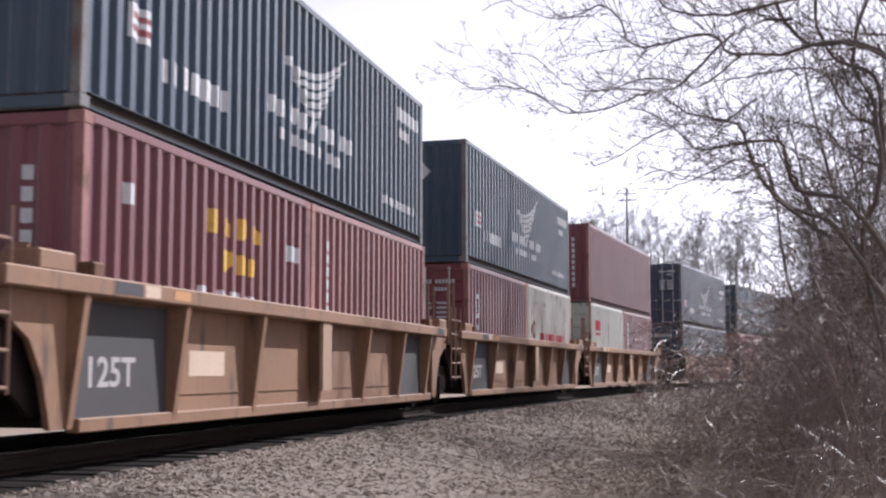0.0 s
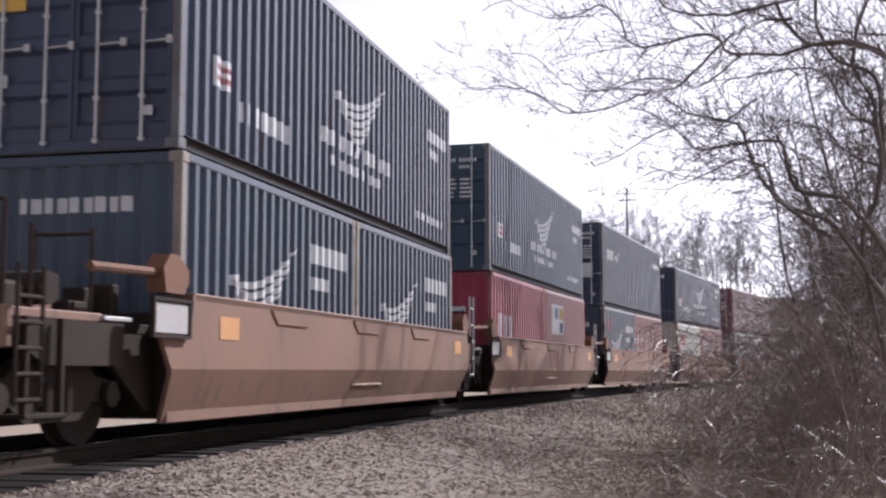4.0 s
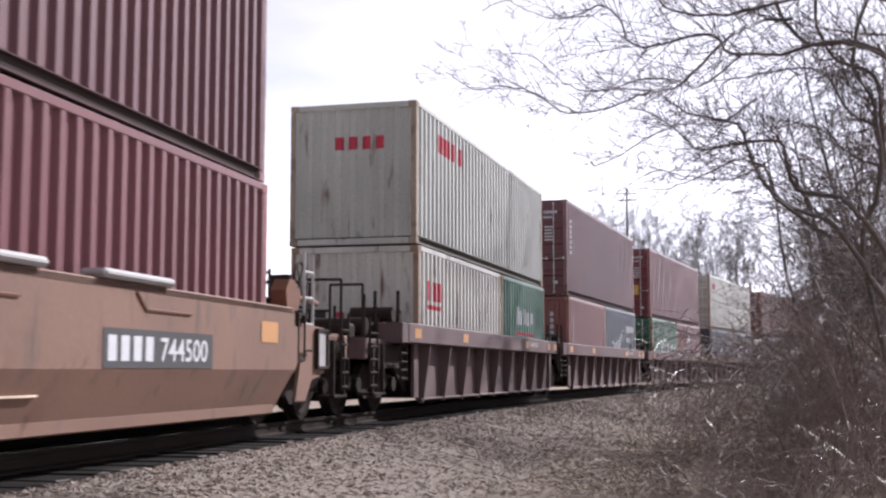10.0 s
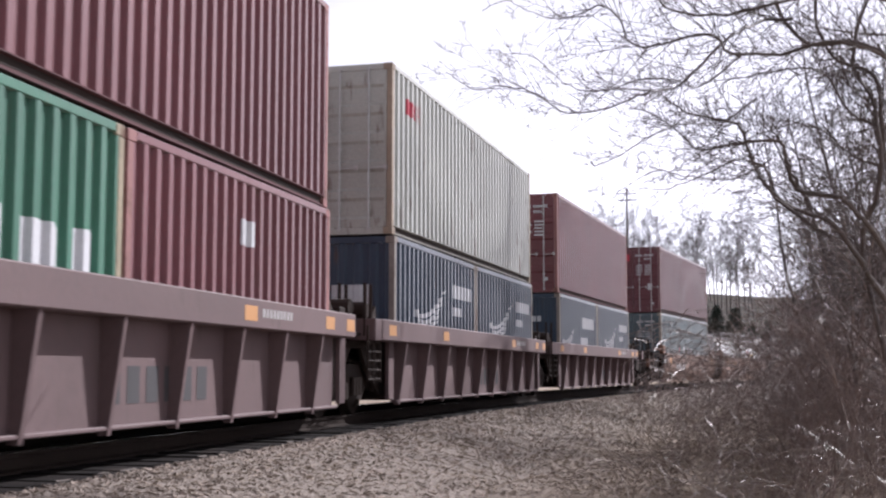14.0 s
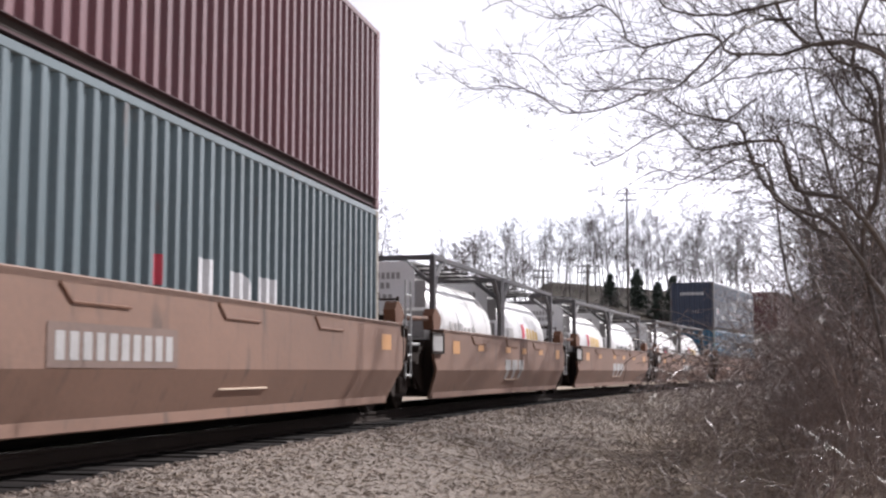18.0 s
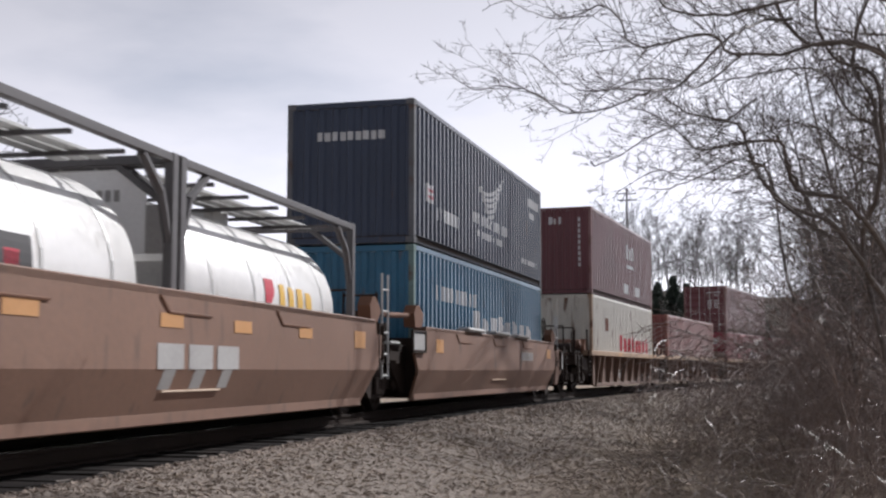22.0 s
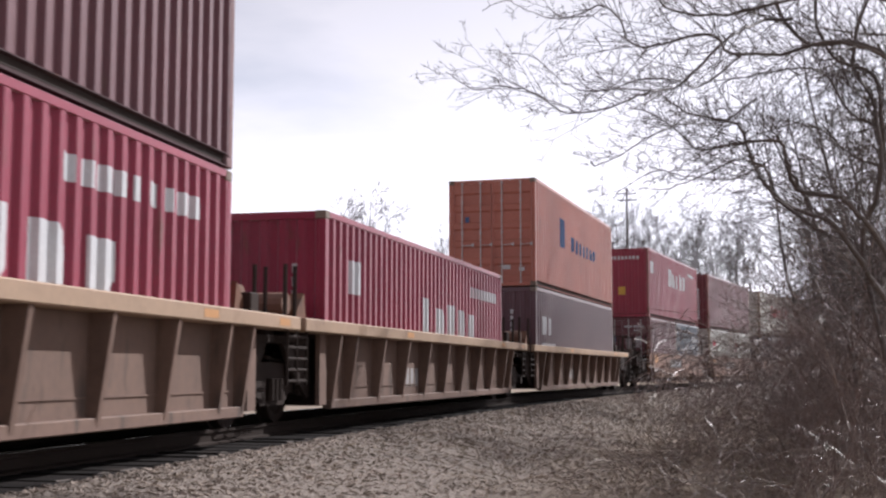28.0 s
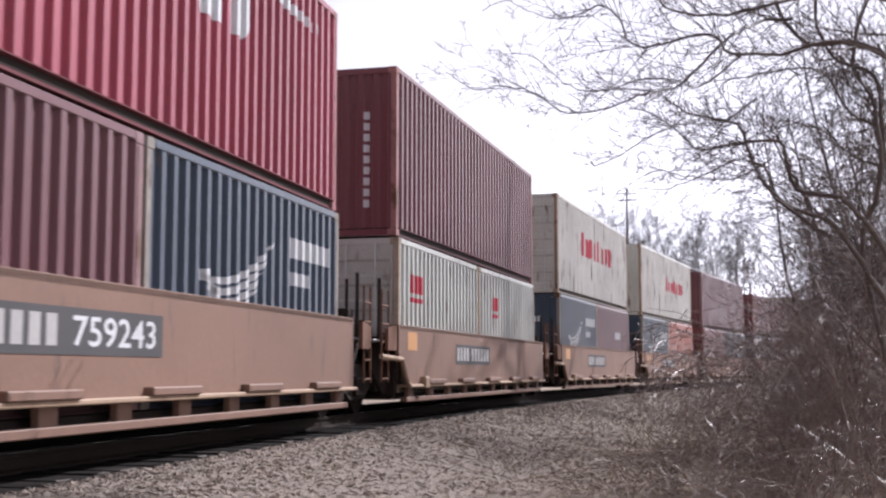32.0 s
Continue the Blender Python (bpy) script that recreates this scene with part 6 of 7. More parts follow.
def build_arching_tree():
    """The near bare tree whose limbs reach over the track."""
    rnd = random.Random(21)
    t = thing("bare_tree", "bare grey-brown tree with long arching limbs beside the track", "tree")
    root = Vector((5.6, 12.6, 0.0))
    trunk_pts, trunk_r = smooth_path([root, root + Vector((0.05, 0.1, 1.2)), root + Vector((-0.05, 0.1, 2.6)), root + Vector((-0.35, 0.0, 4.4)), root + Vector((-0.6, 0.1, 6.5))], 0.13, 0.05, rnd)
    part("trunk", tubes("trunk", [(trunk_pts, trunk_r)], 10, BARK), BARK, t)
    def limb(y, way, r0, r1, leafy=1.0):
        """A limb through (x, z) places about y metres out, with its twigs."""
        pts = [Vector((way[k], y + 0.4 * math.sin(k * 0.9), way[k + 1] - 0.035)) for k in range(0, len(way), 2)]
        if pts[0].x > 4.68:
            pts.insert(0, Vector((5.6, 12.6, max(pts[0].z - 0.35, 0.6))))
        path = smooth_path(pts, r0, r1, rnd, 4)
        ob = part("limb", tubes("limb", [path], 7, BARK), BARK, t)
        shoots = []
        P, R = path
        n = len(P)
        for i in range(2, n):
            for k in range(int(leafy * (1.25 if i < n - 9 else 0.75) + rnd.random())):
                along = (P[i] - P[i - 1]).normalized()
                side = Vector((rnd.gauss(-0.3, 0.7), rnd.gauss(0, 0.6), rnd.gauss(0.25, 1)))
                side = (side - along * side.dot(along)).normalized()
                grow(rnd, P[i - 1].lerp(P[i], rnd.random()), along * rnd.uniform(0.5, 1.2) + side * rnd.uniform(0.4, 0.9), rnd.uniform(0.3, 1.0) * (1.0 if i < n - 8 else 0.5), max(min(R[i] * 0.5, 0.006), 0.003), 2, shoots, 0.0, 0.22, (2, 4), 0.5, 5, 0.45)
        part("branchwork", tubes("twigs", shoots, 3, BARK), BARK, ob)["kind"] = "stuff"

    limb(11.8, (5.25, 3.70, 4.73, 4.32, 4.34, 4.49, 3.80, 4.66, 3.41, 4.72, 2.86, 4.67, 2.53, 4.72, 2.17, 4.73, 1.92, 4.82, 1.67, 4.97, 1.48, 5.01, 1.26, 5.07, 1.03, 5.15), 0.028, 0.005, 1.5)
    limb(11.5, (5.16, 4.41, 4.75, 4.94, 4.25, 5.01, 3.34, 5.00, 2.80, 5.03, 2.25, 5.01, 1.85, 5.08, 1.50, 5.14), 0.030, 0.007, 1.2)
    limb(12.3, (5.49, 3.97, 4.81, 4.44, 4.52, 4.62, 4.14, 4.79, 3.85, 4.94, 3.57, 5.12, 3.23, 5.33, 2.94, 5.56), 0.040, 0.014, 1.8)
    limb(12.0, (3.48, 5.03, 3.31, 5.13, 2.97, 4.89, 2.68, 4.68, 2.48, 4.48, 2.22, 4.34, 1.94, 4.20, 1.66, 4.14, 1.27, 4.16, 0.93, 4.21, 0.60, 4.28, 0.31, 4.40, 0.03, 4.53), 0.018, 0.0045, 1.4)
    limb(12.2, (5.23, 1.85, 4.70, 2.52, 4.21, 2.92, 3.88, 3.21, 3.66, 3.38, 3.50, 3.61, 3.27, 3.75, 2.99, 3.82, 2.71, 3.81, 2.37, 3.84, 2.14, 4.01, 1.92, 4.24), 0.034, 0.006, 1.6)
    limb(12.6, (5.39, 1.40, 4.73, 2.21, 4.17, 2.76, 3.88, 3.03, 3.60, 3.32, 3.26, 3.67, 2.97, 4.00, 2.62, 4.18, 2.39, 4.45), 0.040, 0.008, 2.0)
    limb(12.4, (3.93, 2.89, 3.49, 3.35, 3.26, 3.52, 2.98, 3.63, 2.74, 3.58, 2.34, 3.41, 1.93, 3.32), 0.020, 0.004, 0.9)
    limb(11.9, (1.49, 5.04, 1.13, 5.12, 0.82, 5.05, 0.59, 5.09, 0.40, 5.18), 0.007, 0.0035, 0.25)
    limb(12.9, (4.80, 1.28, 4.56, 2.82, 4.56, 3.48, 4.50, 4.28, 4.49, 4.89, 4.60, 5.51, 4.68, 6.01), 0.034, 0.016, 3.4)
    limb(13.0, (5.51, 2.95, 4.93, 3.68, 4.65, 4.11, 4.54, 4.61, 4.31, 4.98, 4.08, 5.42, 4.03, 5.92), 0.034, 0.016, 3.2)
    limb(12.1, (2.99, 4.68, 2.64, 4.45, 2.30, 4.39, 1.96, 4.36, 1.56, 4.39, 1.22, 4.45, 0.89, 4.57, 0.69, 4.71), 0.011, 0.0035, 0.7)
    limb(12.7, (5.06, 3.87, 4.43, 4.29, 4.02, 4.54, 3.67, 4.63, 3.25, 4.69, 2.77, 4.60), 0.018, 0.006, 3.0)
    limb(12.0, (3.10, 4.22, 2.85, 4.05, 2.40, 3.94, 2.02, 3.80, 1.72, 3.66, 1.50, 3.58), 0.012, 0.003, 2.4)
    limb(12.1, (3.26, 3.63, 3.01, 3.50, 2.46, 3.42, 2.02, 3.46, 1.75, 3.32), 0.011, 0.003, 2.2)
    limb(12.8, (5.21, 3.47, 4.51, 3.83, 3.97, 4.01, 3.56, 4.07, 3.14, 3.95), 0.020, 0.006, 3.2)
    return t


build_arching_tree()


def shrub_mesh(seed, height, stems, spread, droop, kids=(4, 7)):
    rnd = random.Random(seed)
    stem, fine = [], []
    for i in range(stems):
        a, q = rnd.uniform(0, 6.283), rnd.uniform(0, 0.35)
        lean = Vector((math.cos(a), math.sin(a), 0)) * rnd.uniform(0.05, spread)
        made = []
        grow(rnd, Vector((math.cos(a) * q, math.sin(a) * q, -0.05)), Vector((0, 0, 1)) + lean, height * rnd.uniform(0.55, 1.1), rnd.uniform(0.006, 0.015), 2, made, droop, 0.5, (5, 8), 0.45, 8, 0.3)
        stem.append(made[0])
        fine += made[1:]
    return [tubes("stem", [p], 5, TWIG) for p in stem], tubes("twigs", fine, 3, TWIG)


def build_brush():
    rnd = random.Random(4)
    kinds = []
    for i, (h, st, sp, dr) in enumerate([(2.4, 5, 0.8, 1.0), (2.2, 5, 1.2, 3.0), (3.2, 5, 0.6, 0.8), (1.5, 5, 1.4, 3.0), (4.0, 5, 0.5, 0.6), (2.8, 5, 1.3, 2.6)]):
        t = thing("shrub", ("leafless grey-brown shrub in the trackside brush" if i in (0, 2, 4) else "arching leafless bramble at the gravel's edge"), "shrub", "trackside brush")
        a, b = shrub_mesh(40 + i, h, st, sp, dr)
        for me in a:
            part("stem", me, TWIG, t)
        part("branchwork", b, TWIG, t)["kind"] = "stuff"
        kinds.append(t)
    tall, low = (0, 2, 4, 5), (1, 3, 5)
    n = 0
    while n < 84:
        bear = 1165 + 530 * rnd.random() ** 0.75
        y = 12.5 + 42 * rnd.random() ** 1.5
        x = (bear - 784) / 2176 * y
        u = float(lateral(x, y))
        edge = 3.6 + 0.6 * math.sin(y * 0.9) + max(0, y - 25) * 0.05
        reach = (bear - 1165) / 420
        if u < edge or (reach < 0.35 and rnd.random() < 0.5):
            continue
        i = rnd.choice(low) if reach < 0.45 else rnd.choice(tall + (1,))
        s = rnd.uniform(0.75, 1.1) * min(1.5, 0.36 + 1.35 * reach) * (0.55 if y < 17 else 0.8 if y < 22 else 1.0)
        m = pose(x, y, float(ground_z(x, y)), 0, 0, rnd.uniform(0, 360))
        copy_thing(kinds[i], m).matrix_basis = m @ Matrix.Scale(max(s, 0.3), 4)
        n += 1
    # the taller growth that closes the view beside the tree
    for k in range(85):
        bear = 1385 + 330 * rnd.random()
        y = rnd.uniform(15, 34)
        x = (bear - 784) / 2176 * y
        top = np.interp(bear, (1345, 1430, 1500, 1700), (610, 470, 330, 180)) + rnd.uniform(-20, 170)
        h = (657 - top) / 2176 * y + EYE_Z
        i = rnd.choice((0, 2, 4))
        m = pose(x, y, float(ground_z(x, y)), 0, 0, rnd.uniform(0, 360))
        copy_thing(kinds[i], m).matrix_basis = m @ Matrix.Scale(h / (2.4, 0, 3.2, 0, 4.0)[i], 4)
    for p in kinds:
        for o in list(p.children) + [p]:
            bpy.data.objects.remove(o)
    # thin young trees among the brush
    for k in range(17):
        bear = 1435 + 240 * (k + rnd.random()) / 17
        y = rnd.uniform(16, 27)
        x = (bear - 784) / 2176 * y
        top = np.interp(bear, (1425, 1500, 1660), (300, 130, -120)) + rnd.uniform(-30, 120)
        h = (657 - top) / 2176 * y + EYE_Z
        t = thing("sapling", "thin leafless young tree in the trackside brush", "tree", "saplings in the brush", at=pose(x, y, float(ground_z(x, y))))
        stem, fine = [], []
        grow(rnd, Vector((0, 0, -0.05)), Vector((rnd.uniform(-.15, .1), rnd.uniform(-.1, .1), 1)), h, 0.012 + 0.004 * h, 0, stem, 0, 0.22, segs=10, tip=0.2)
        P, R = stem[0]
        for j in range(46):
            f = rnd.uniform(0.2, 0.98)
            q = min(int(f * 10), 9)
            a = rnd.uniform(0, 6.283)
            grow(rnd, P[q].lerp(P[q + 1], f * 10 - q), Vector((math.cos(a), math.sin(a), rnd.uniform(0.3, 1.2))), h * 0.3 * (1.15 - 0.7 * f), max(R[q] * 0.45, 0.004), 2, fine, 0.2, 0.5, (3, 5), 0.5, 6, 0.35)
        part("trunk", tubes("trunk", stem, 6, BARK), BARK, t)
        part("branchwork", tubes("twigs", fine, 3, BARK), BARK, t)["kind"] = "stuff"


build_brush()


def far_tree_mesh(seed, h):
    rnd = random.Random(seed)
    paths = []
    trunk = []
    grow(rnd, Vector((0, 0, -0.3)), Vector((rnd.uniform(-.08, .08), rnd.uniform(-.08, .08), 1)), h, h * 0.008, 0, trunk, 0, 0.16, segs=9, tip=0.2)
    P, R = trunk[0]
    crown = []
    for i in range(24):
        f = rnd.uniform(0.26, 0.98)
        k = min(int(f * 9), 8)
        base = P[k].lerp(P[k + 1], f * 9 - k)
        a = rnd.uniform(0, 6.283)
        grow(rnd, base, Vector((math.cos(a), math.sin(a), rnd.uniform(0.7, 1.6))), h * 0.34 * (1.15 - f * 0.75), R[k] * 0.5, 2, crown, -0.1, 0.45, (3, 5), 0.5, 5, 0.35)
    crown = [(p, [max(r * 0.8, 0.010) for r in q]) for p, q in crown]
    return tubes("trunk", trunk, 6, FARWOOD), tubes("crown", crown, 3, FARWOOD)


def conifer_mesh(seed, h):
    rnd = random.Random(seed)
    verts, faces = [], []
    tiers = 19
    for w in range(tiers):
        f = w / tiers
        z0 = h * (0.06 + 0.92 * f)
        reach = h * 0.36 * (1 - f) ** 0.8 * rnd.uniform(0.75, 1.15) + 0.12
        for k in range(9):
            a = rnd.uniform(0, 6.283)
            d = Vector((math.cos(a), math.sin(a), 0))
            n = 9
            for j in range(n):
                q = (j + rnd.random()) / n
                c = d * reach * q + Vector((rnd.gauss(0, .1), rnd.gauss(0, .1), z0 + reach * (0.2 * q - 0.5 * q * q) + rnd.gauss(0, .12)))
                s = h * rnd.uniform(0.026, 0.05) * (1.2 - 0.5 * q)
                u = (d + Vector((rnd.gauss(0, .5), rnd.gauss(0, .5), rnd.gauss(0, .5)))).normalized() * s * 1.5
                v = Vector((rnd.gauss(0, 1), rnd.gauss(0, 1), rnd.gauss(0, 1))).normalized() * s * 0.7
                i0 = len(verts)
                verts += [c - u, c + v, c + u, c - v]
                faces.append((i0, i0 + 1, i0 + 2, i0 + 3))
    return mesh_of("foliage", verts, faces, NEEDLE)


def build_far_woods():
    rnd = random.Random(9)
    kinds = [far_tree_mesh(70 + i, h) for i, h in enumerate((8.5, 10, 7.5, 9.5, 11))]
    protos = []
    for tr, cr in kinds:
        t = thing("bare_tree", "tall leafless tree in the woods behind the line", "tree", "far woods")
        part("trunk", tr, FARWOOD, t)
        part("crown", cr, FARWOOD, t)
        protos.append(t)
    tall = (8.5, 10, 7.5, 9.5, 11)
    spots = []
    # the wood on the bank: its skyline falls towards the open side
    for k in range(74):
        bear = 775 + 560 * (k + rnd.random()) / 74
        y = rnd.uniform(165, 225)
        x = (bear - 784) / 2176 * y
        base = float(ground_z(x, y))
        sky_y = np.interp(bear, (775, 830, 900, 1000, 1100, 1400), (448, 415, 388, 376, 366, 372)) + rnd.gauss(0, 12) + 14
        h = (657 - sky_y) / 2176 * y + EYE_Z - base
        spots.append((x, y, max(h, 3.0), rnd.uniform(0, 360)))
    # scrub and young growth on the slope of the bank
    for k in range(60):
        bear = 880 + 460 * (k + rnd.random()) / 60
        y = rnd.uniform(118, 160)
        x = (bear - 784) / 2176 * y
        spots.append((x, y, rnd.uniform(2.4, 5.0), rnd.uniform(0, 360)))
    # woods on the near side, behind the brush
    placed = 0
    while placed < 34:
        y = rnd.uniform(40, 130)
        bear = rnd.uniform(1340, 1760)
        x = (bear - 784) / 2176 * y
        if float(lateral(x, y)) < 8:
            continue
        spots.append((x, y, rnd.uniform(5, 8.5), rnd.uniform(0, 360)))
        placed += 1
    # lone crowns beyond the train
    for bear, y, top in ((585, 150, 352), (640, 148, 345), (672, 152, 362), (-45, 60, 140), (15, 64, 262)):
        x = (bear - 784) / 2176 * y
        spots.append((x, y, (657 - top) / 2176 * y + EYE_Z - float(ground_z(x, y)), bear))
    for i, (x, y, h, a) in enumerate(spots):
        m = pose(x, y, float(ground_z(x, y)) - 0.1, 0, 0, a)
        ob = copy_thing(protos[i % 5], m)
        ob.matrix_basis = m @ Matrix.Scale(h / tall[i % 5], 4)
    for p in protos:
        for o in list(p.children) + [p]:
            bpy.data.objects.remove(o)
    con = [conifer_mesh(90 + i, h) for i, h in enumerate((9, 11, 8))]
    for i, (bear, y, s) in enumerate([(1080, 160, 0.5), (1128, 160, 0.5), (1165, 156, 0.6), (1192, 158, 0.66), (1216, 153, 0.6), (1240, 155, 0.68), (1268, 152, 0.62), (1300, 150, 0.6), (1330, 148, 0.7), (1360, 150, 0.7)]):
        x = (bear - 784) / 2176 * y
        t = thing("conifer", "dark green conifer in the woods behind the line", "tree", "far conifers", at=pose(x, y, float(ground_z(x, y)), 0, 0, i * 50) @ Matrix.Scale(s, 4))
        part("foliage", con[i % 3], NEEDLE, t)
        bm = bmesh.new()
        rod(bm, (0, 0, -0.2), (0, 0, 7), 0.14, 6, 0.04)
        part("trunk", bm, FARWOOD, t)


build_far_woods()


def build_tall_trees():
    """The tall bare trees beside the line whose boughs stand before the sun."""
    rnd = random.Random(55)
    for x, y, h in ((17.2, 41.7, 23.0), (20.2, 50.2, 25.0), (15.0, 35.4, 19.0), (18.5, 44.9, 21.0), (13.2, 30.5, 18.0)):
        t = thing("bare_tree", "tall bare roadside tree with high spreading boughs", "tree", "tall trees by the line", at=pose(x, y, float(ground_z(x, y)) - 0.1))
        stem, boughs, fine = [], [], []
        grow(rnd, Vector((0, 0, 0)), Vector((rnd.uniform(-.06, .02), rnd.uniform(-.05, .05), 1)), h, 0.012 * h * 0.8, 0, stem, 0, 0.1, segs=12, tip=0.22)
        P, R = stem[0]
        part("trunk", tubes("trunk", stem, 9, BARK), BARK, t)
        for k in range(12):
            f = rnd.uniform(0.55, 0.97)
            q = min(int(f * 12), 11)
            a = rnd.uniform(0, 6.283)
            made = []
            grow(rnd, P[q].lerp(P[q + 1], f * 12 - q), Vector((math.cos(a), math.sin(a), rnd.uniform(0.3, 1.1))), h * 0.34 * (1.25 - 0.7 * f), R[q] * 0.6, 2, made, 0, 0.4, (3, 4), 0.5, 7, 0.3)
            part("bough", tubes("bough", made[:1], 6, BARK), BARK, t)
            fine += made[1:]
        part("branchwork", tubes("twigs", fine, 3, BARK), BARK, t)["kind"] = "stuff"


build_tall_trees()


def utility_pole(x, y, h, arms, lean=0):
    t = thing("utility_pole", "weathered wooden utility pole with a crossarm", "utility pole", "utility poles", at=pose(x, y, float(ground_z(x, y)) - 0.2, 0, lean, 0))
    bm = bmesh.new()
    rod(bm, (0, 0, 0), (0, 0, h), 0.16, 9, 0.11)
    part("pole", bm, POLEWOOD, t)
    for z in arms:
        part("crossarm", boxm(-1.2, 1.2, -0.06, 0.06, h - z - 0.06, h - z + 0.06, 0.01), POLEWOOD, t)
        for k in (-1.1, -0.4, 0.4, 1.1):
            bm = bmesh.new()
            rod(bm, (k, 0, h - z + 0.06), (k, 0, h - z + 0.22), 0.045, 7, 0.03)
            part("insulator", bm, GRIME, t)
    return t


for bear, dist, top, arms in ((1112, 150, 332, (0.7, 1.5)), (1040, 138, 468, (0.3, 1.0)), (962, 140, 476, (0.3, 1.0))):
    gx = (bear - 784) / 2176 * dist
    utility_pole(gx, dist, (657 - top) / 2176 * dist + EYE_Z - float(ground_z(gx, dist)) + 0.2, arms)


def guard_rail():
    t = thing("guard_rail", "galvanised guard rail along the road on the bank", "guard rail")
    verts, faces = [], []
    prof = [(0, 0), (0.05, 0.06), (0, 0.13), (0.05, 0.2), (0, 0.27), (0.08, 0.27), (0.08, 0)]
    ss = np.linspace(0, 60, 31)
    for s in ss:
        x, y = 12 + s * 0.75, 148 - s * 0.1
        z = float(ground_z(x, y)) + 0.45
        for d, h in prof:
            verts.append((x, y + d, z + h))
    k = len(prof)
    for i in range(len(ss) - 1):
        for j in range(k):
            faces.append((i * k + j, i * k + (j + 1) % k, (i + 1) * k + (j + 1) % k, (i + 1) * k + j))
    part("beam", mesh_of("beam", verts, faces), GALV, t)
    for s in ss[::1]:
        x, y = 12 + s * 0.75, 148 - s * 0.1
        z = float(ground_z(x, y))
        part("post", boxm(x - 0.07, x + 0.07, y + 0.1, y + 0.24, z - 0.2, z + 0.75), POLEWOOD, t)


guard_rail()


# ---------- loose stone and dead grass ----------
def rocks():
    rnd = np.random.RandomState(2)
    n = 52000
    s = 20 + 62 * rnd.rand(n) ** 1.7
    u = 1.58 + 4.4 * rnd.rand(n) ** 1.25
    a = TH - CURVE * s
    x = X0 + (math.sin(TH) - np.sin(a)) / CURVE + np.sin(a) * (u - HALF_W)
    y = Y0 + (np.cos(a) - math.cos(TH)) / CURVE - np.cos(a) * (u - HALF_W)
    z = ground_z(x, y)
    size = (0.008 + 0.017 * rnd.rand(n) ** 2) * (1 + (s - 15) / 60)
    base = np.array([(1, 0, 0), (-1, 0, 0), (0, 1, 0), (0, -1, 0), (0, 0, 1), (0, 0, -1)], float)
    jit = base[None] + 0.45 * rnd.randn(n, 6, 3)
    jit[:, :, 2] *= 0.5
    v = jit * size[:, None, None] + np.stack([x, y, z + size * 0.2], 1)[:, None, :]
    f0 = np.array([(0, 2, 4), (2, 1, 4), (1, 3, 4), (3, 0, 4), (2, 0, 5), (1, 2, 5), (3, 1, 5), (0, 3, 5)])
    f = (f0[None] + 6 * np.arange(n)[:, None, None]).reshape(-1, 3)
    m = STONE
    nd, l = m.node_tree.nodes, m.node_tree.links
    geo, rp, mx = nd.new("ShaderNodeNewGeometry"), nd.new("ShaderNodeValToRGB"), nd.new("ShaderNodeMixRGB")
    rp.color_ramp.elements[0].color, rp.color_ramp.elements[1].color = (0.74, 0.70, 0.66, 1), (1.22, 1.16, 1.08, 1)
    l.new(geo.outputs["Random Per Island"], rp.inputs["Fac"])
    bs = nd["Principled BSDF"]
    src = bs.inputs["Base Color"].links[0].from_socket
    mx.blend_type, mx.inputs[0].default_value = "MULTIPLY", 1.0
    l.new(src, mx.inputs[1])
    l.new(rp.outputs["Color"], mx.inputs[2])
    l.new(mx.outputs["Color"], bs.inputs["Base Color"])
    me = mesh_of("stones", v.reshape(-1, 3).tolist(), f.tolist(), m)
    tagged(new("loose_stones", me), "loose grey crushed stone on the track shoulder", "gravel", kind="stuff")


rocks()


def dead_stalks():
    rnd = random.Random(31)
    paths = []
    for i in range(5200):
        y = rnd.uniform(11, 48)
        x = rnd.uniform(0.2, 14)
        u = float(lateral(x, y))
        if u < 2.4 + rnd.random() * 1.6:
            continue
        z = float(ground_z(x, y))
        h = rnd.uniform(0.08, 0.55)
        d = Vector((rnd.gauss(0, .7), rnd.gauss(0, .7), 0.8)).normalized()
        p = Vector((x, y, z - 0.02))
        b = p + d * h * 0.5
        c = b + (d + Vector((rnd.gauss(0, .4), rnd.gauss(0, .4), -0.5))).normalized() * h * 0.5
        paths.append(([p, b, c], [0.004, 0.003, 0.0015]))
    tagged(new("dead_stalks", tubes("stalks", paths, 3, GRASS)), "dry straw-coloured weed stalks on the gravel", "dead grass", kind="stuff")


dead_stalks()


def straw_litter():
    """Short bits of straw and bark lying flat on the gravel."""
    rnd = random.Random(63)
    pale, brown = [], []
    for i in range(15000):
        s, u = 22 + 46 * rnd.random() ** 1.5, 2.0 + 5.5 * rnd.random()
        x, y, a = line(s, u)
        if x / y < -0.4 or x / y > 0.42:
            continue
        z = float(ground_z(x, y)) + 0.022
        w, h = rnd.uniform(0, 6.283), rnd.uniform(0.015, 0.06)
        d = Vector((math.cos(w), math.sin(w), rnd.gauss(0.05, 0.22)))
        p = Vector((x, y, z))
        (pale if rnd.random() < 0.45 else brown).append(([p - d * h, p + Vector((0, 0, 0.006)), p + d * h], [0.002, 0.0035, 0.002]))
    tagged(new("straw_litter", tubes("straw", pale, 3, GRASS)), "pale bits of straw scattered over the gravel", "straw", kind="stuff")
    tagged(new("bark_litter", tubes("bark", brown, 3, LITTER)), "brown bits of twig scattered over the gravel", "litter", kind="stuff")


straw_litter()


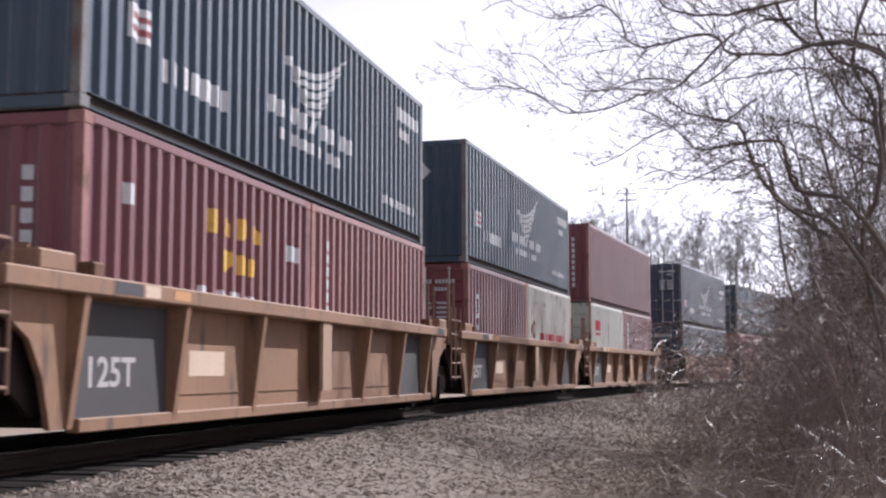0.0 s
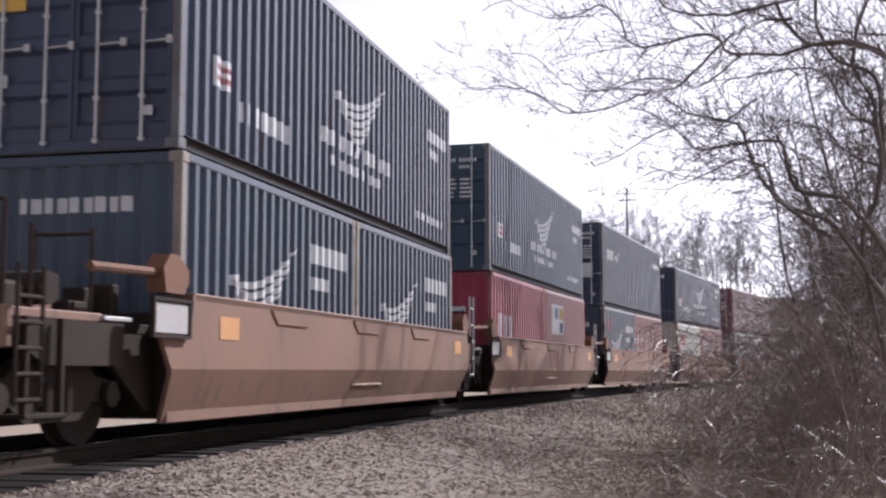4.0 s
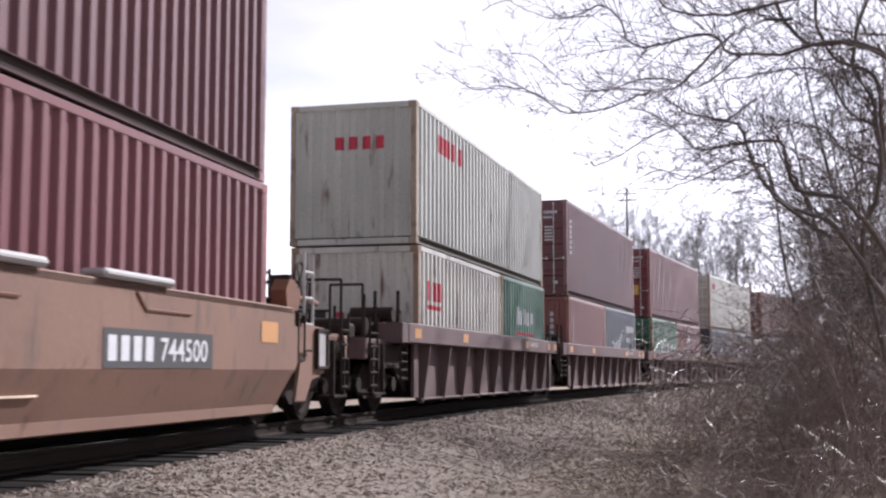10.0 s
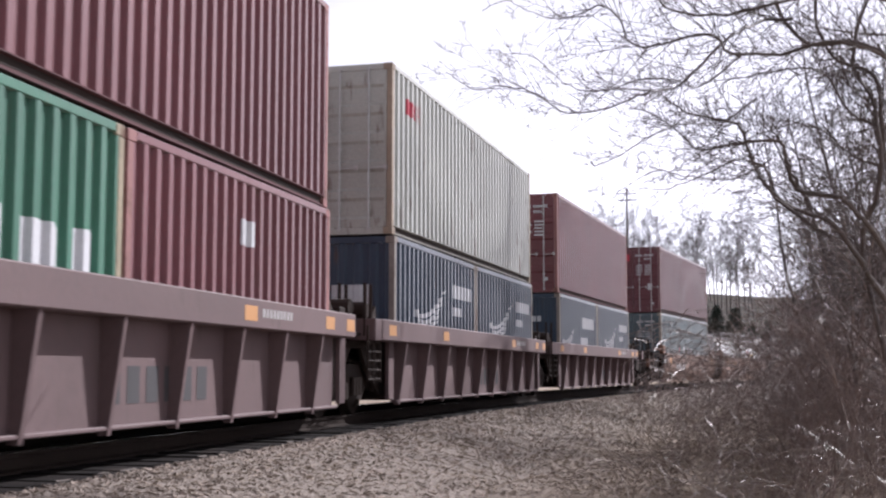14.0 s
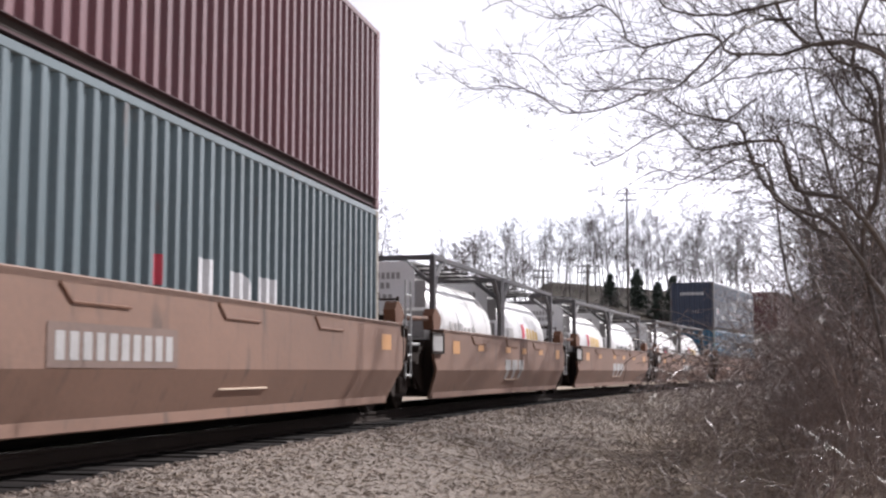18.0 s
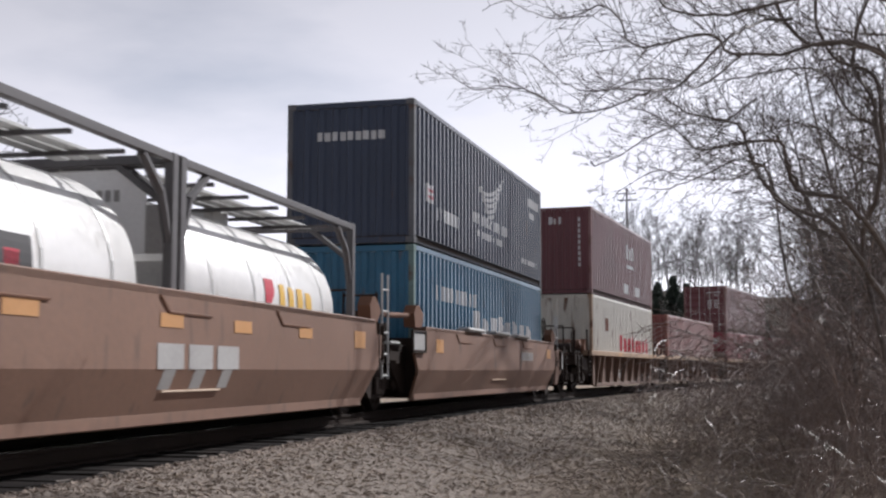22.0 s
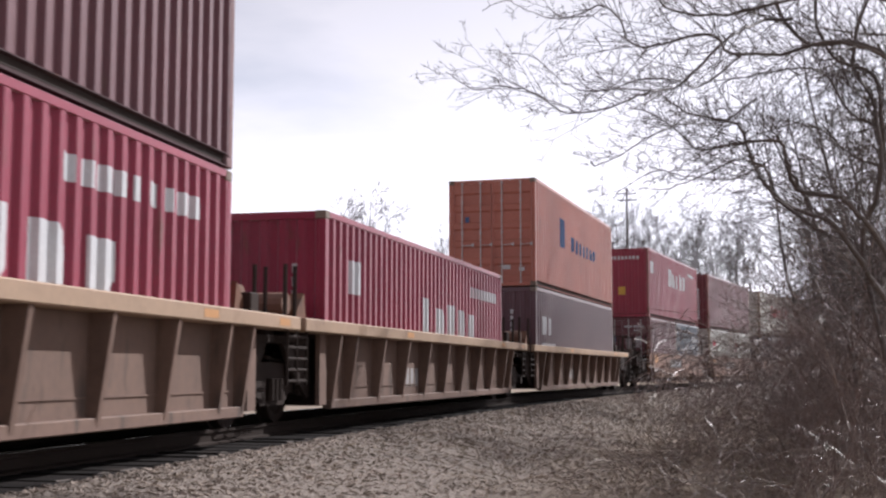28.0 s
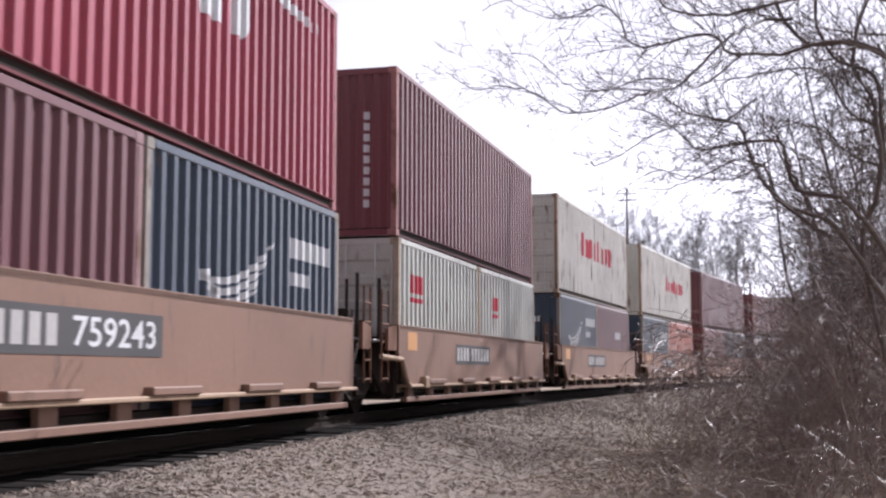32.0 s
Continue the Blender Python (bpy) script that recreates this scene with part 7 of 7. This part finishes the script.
def dead_canes():
    rnd = random.Random(77)
    paths = []
    while len(paths) < 230:
        bear = 1090 + 520 * rnd.random() ** 0.8
        y = rnd.uniform(12, 27)
        x = (bear - 784) / 2176 * y
        if float(lateral(x, y)) < 3.2:
            continue
        a, n = rnd.uniform(0, 6.283), rnd.uniform(0.7, 1.9)
        p = Vector((x, y, float(ground_z(x, y))))
        d = Vector((math.cos(a), math.sin(a), 0))
        rise = rnd.uniform(0.15, 0.75)
        pts = [p + d * n * k / 7 + Vector((rnd.gauss(0, .02), rnd.gauss(0, .02), rise * 4 * (k / 7) * (1 - 0.8 * k / 7) * (1 - 0.4 * k / 7))) for k in range(8)]
        paths.append((pts, [0.0072 - 0.0006 * k for k in range(8)]))
    tagged(new("dead_canes", tubes("canes", paths, 4, CANE)), "pale arching dead bramble canes over the dry grass", "dead brambles", kind="stuff")
    # long shiny canes that lean out of the brush towards the track
    shoots = []
    for k in range(170):
        bear = 1250 + 420 * rnd.random() ** 0.8
        y = rnd.uniform(10.5, 21)
        x = (bear - 784) / 2176 * y
        z = float(ground_z(x, y)) + rnd.uniform(0.0, 2.6) * min(1, (bear - 1180) / 260)
        n = rnd.uniform(0.5, 1.5)
        d = Vector((rnd.uniform(-1, 0.45), rnd.uniform(-0.6, 0.6), rnd.uniform(0.0, 1.0))).normalized()
        bend = Vector((0, 0, -rnd.uniform(-0.1, 0.35)))
        p = Vector((x, y, z))
        pts = [p + d * n * (j / 6) + bend * n * (j / 6) ** 2 + Vector((rnd.gauss(0, .012), rnd.gauss(0, .012), rnd.gauss(0, .012))) for j in range(7)]
        r = rnd.uniform(0.0018, 0.0042)
        shoots.append((pts, [r * (1 - 0.09 * j) for j in range(7)]))
    tagged(new("bramble_shoots", tubes("shoots", shoots, 5, GLINT)), "shiny bare bramble shoots leaning out of the brush", "brambles", kind="stuff")


dead_canes()


# ---------- what moves ----------
def motions():
    times = [k * 0.5 for k in range(65)]
    for ob, place, height in TRAIN:
        rows = []
        for t in times:
            x, y, a = line(place - run(t))
            rows.append((t, pose(x, y, RAIL_Z + height, 0, 0, math.degrees(a))))
        walk(ob, rows)
    for w in WHEELS:
        foot = w.matrix_basis.translation.copy()
        rows = []
        for k in range(32 * FPS + 1):
            t = k / FPS
            rows.append((t, Matrix.Translation(foot) @ Matrix.Rotation(-(run(t) / R_WHEEL) % (2 * math.pi), 4, "Y")))
        walk(w, rows)


motions()
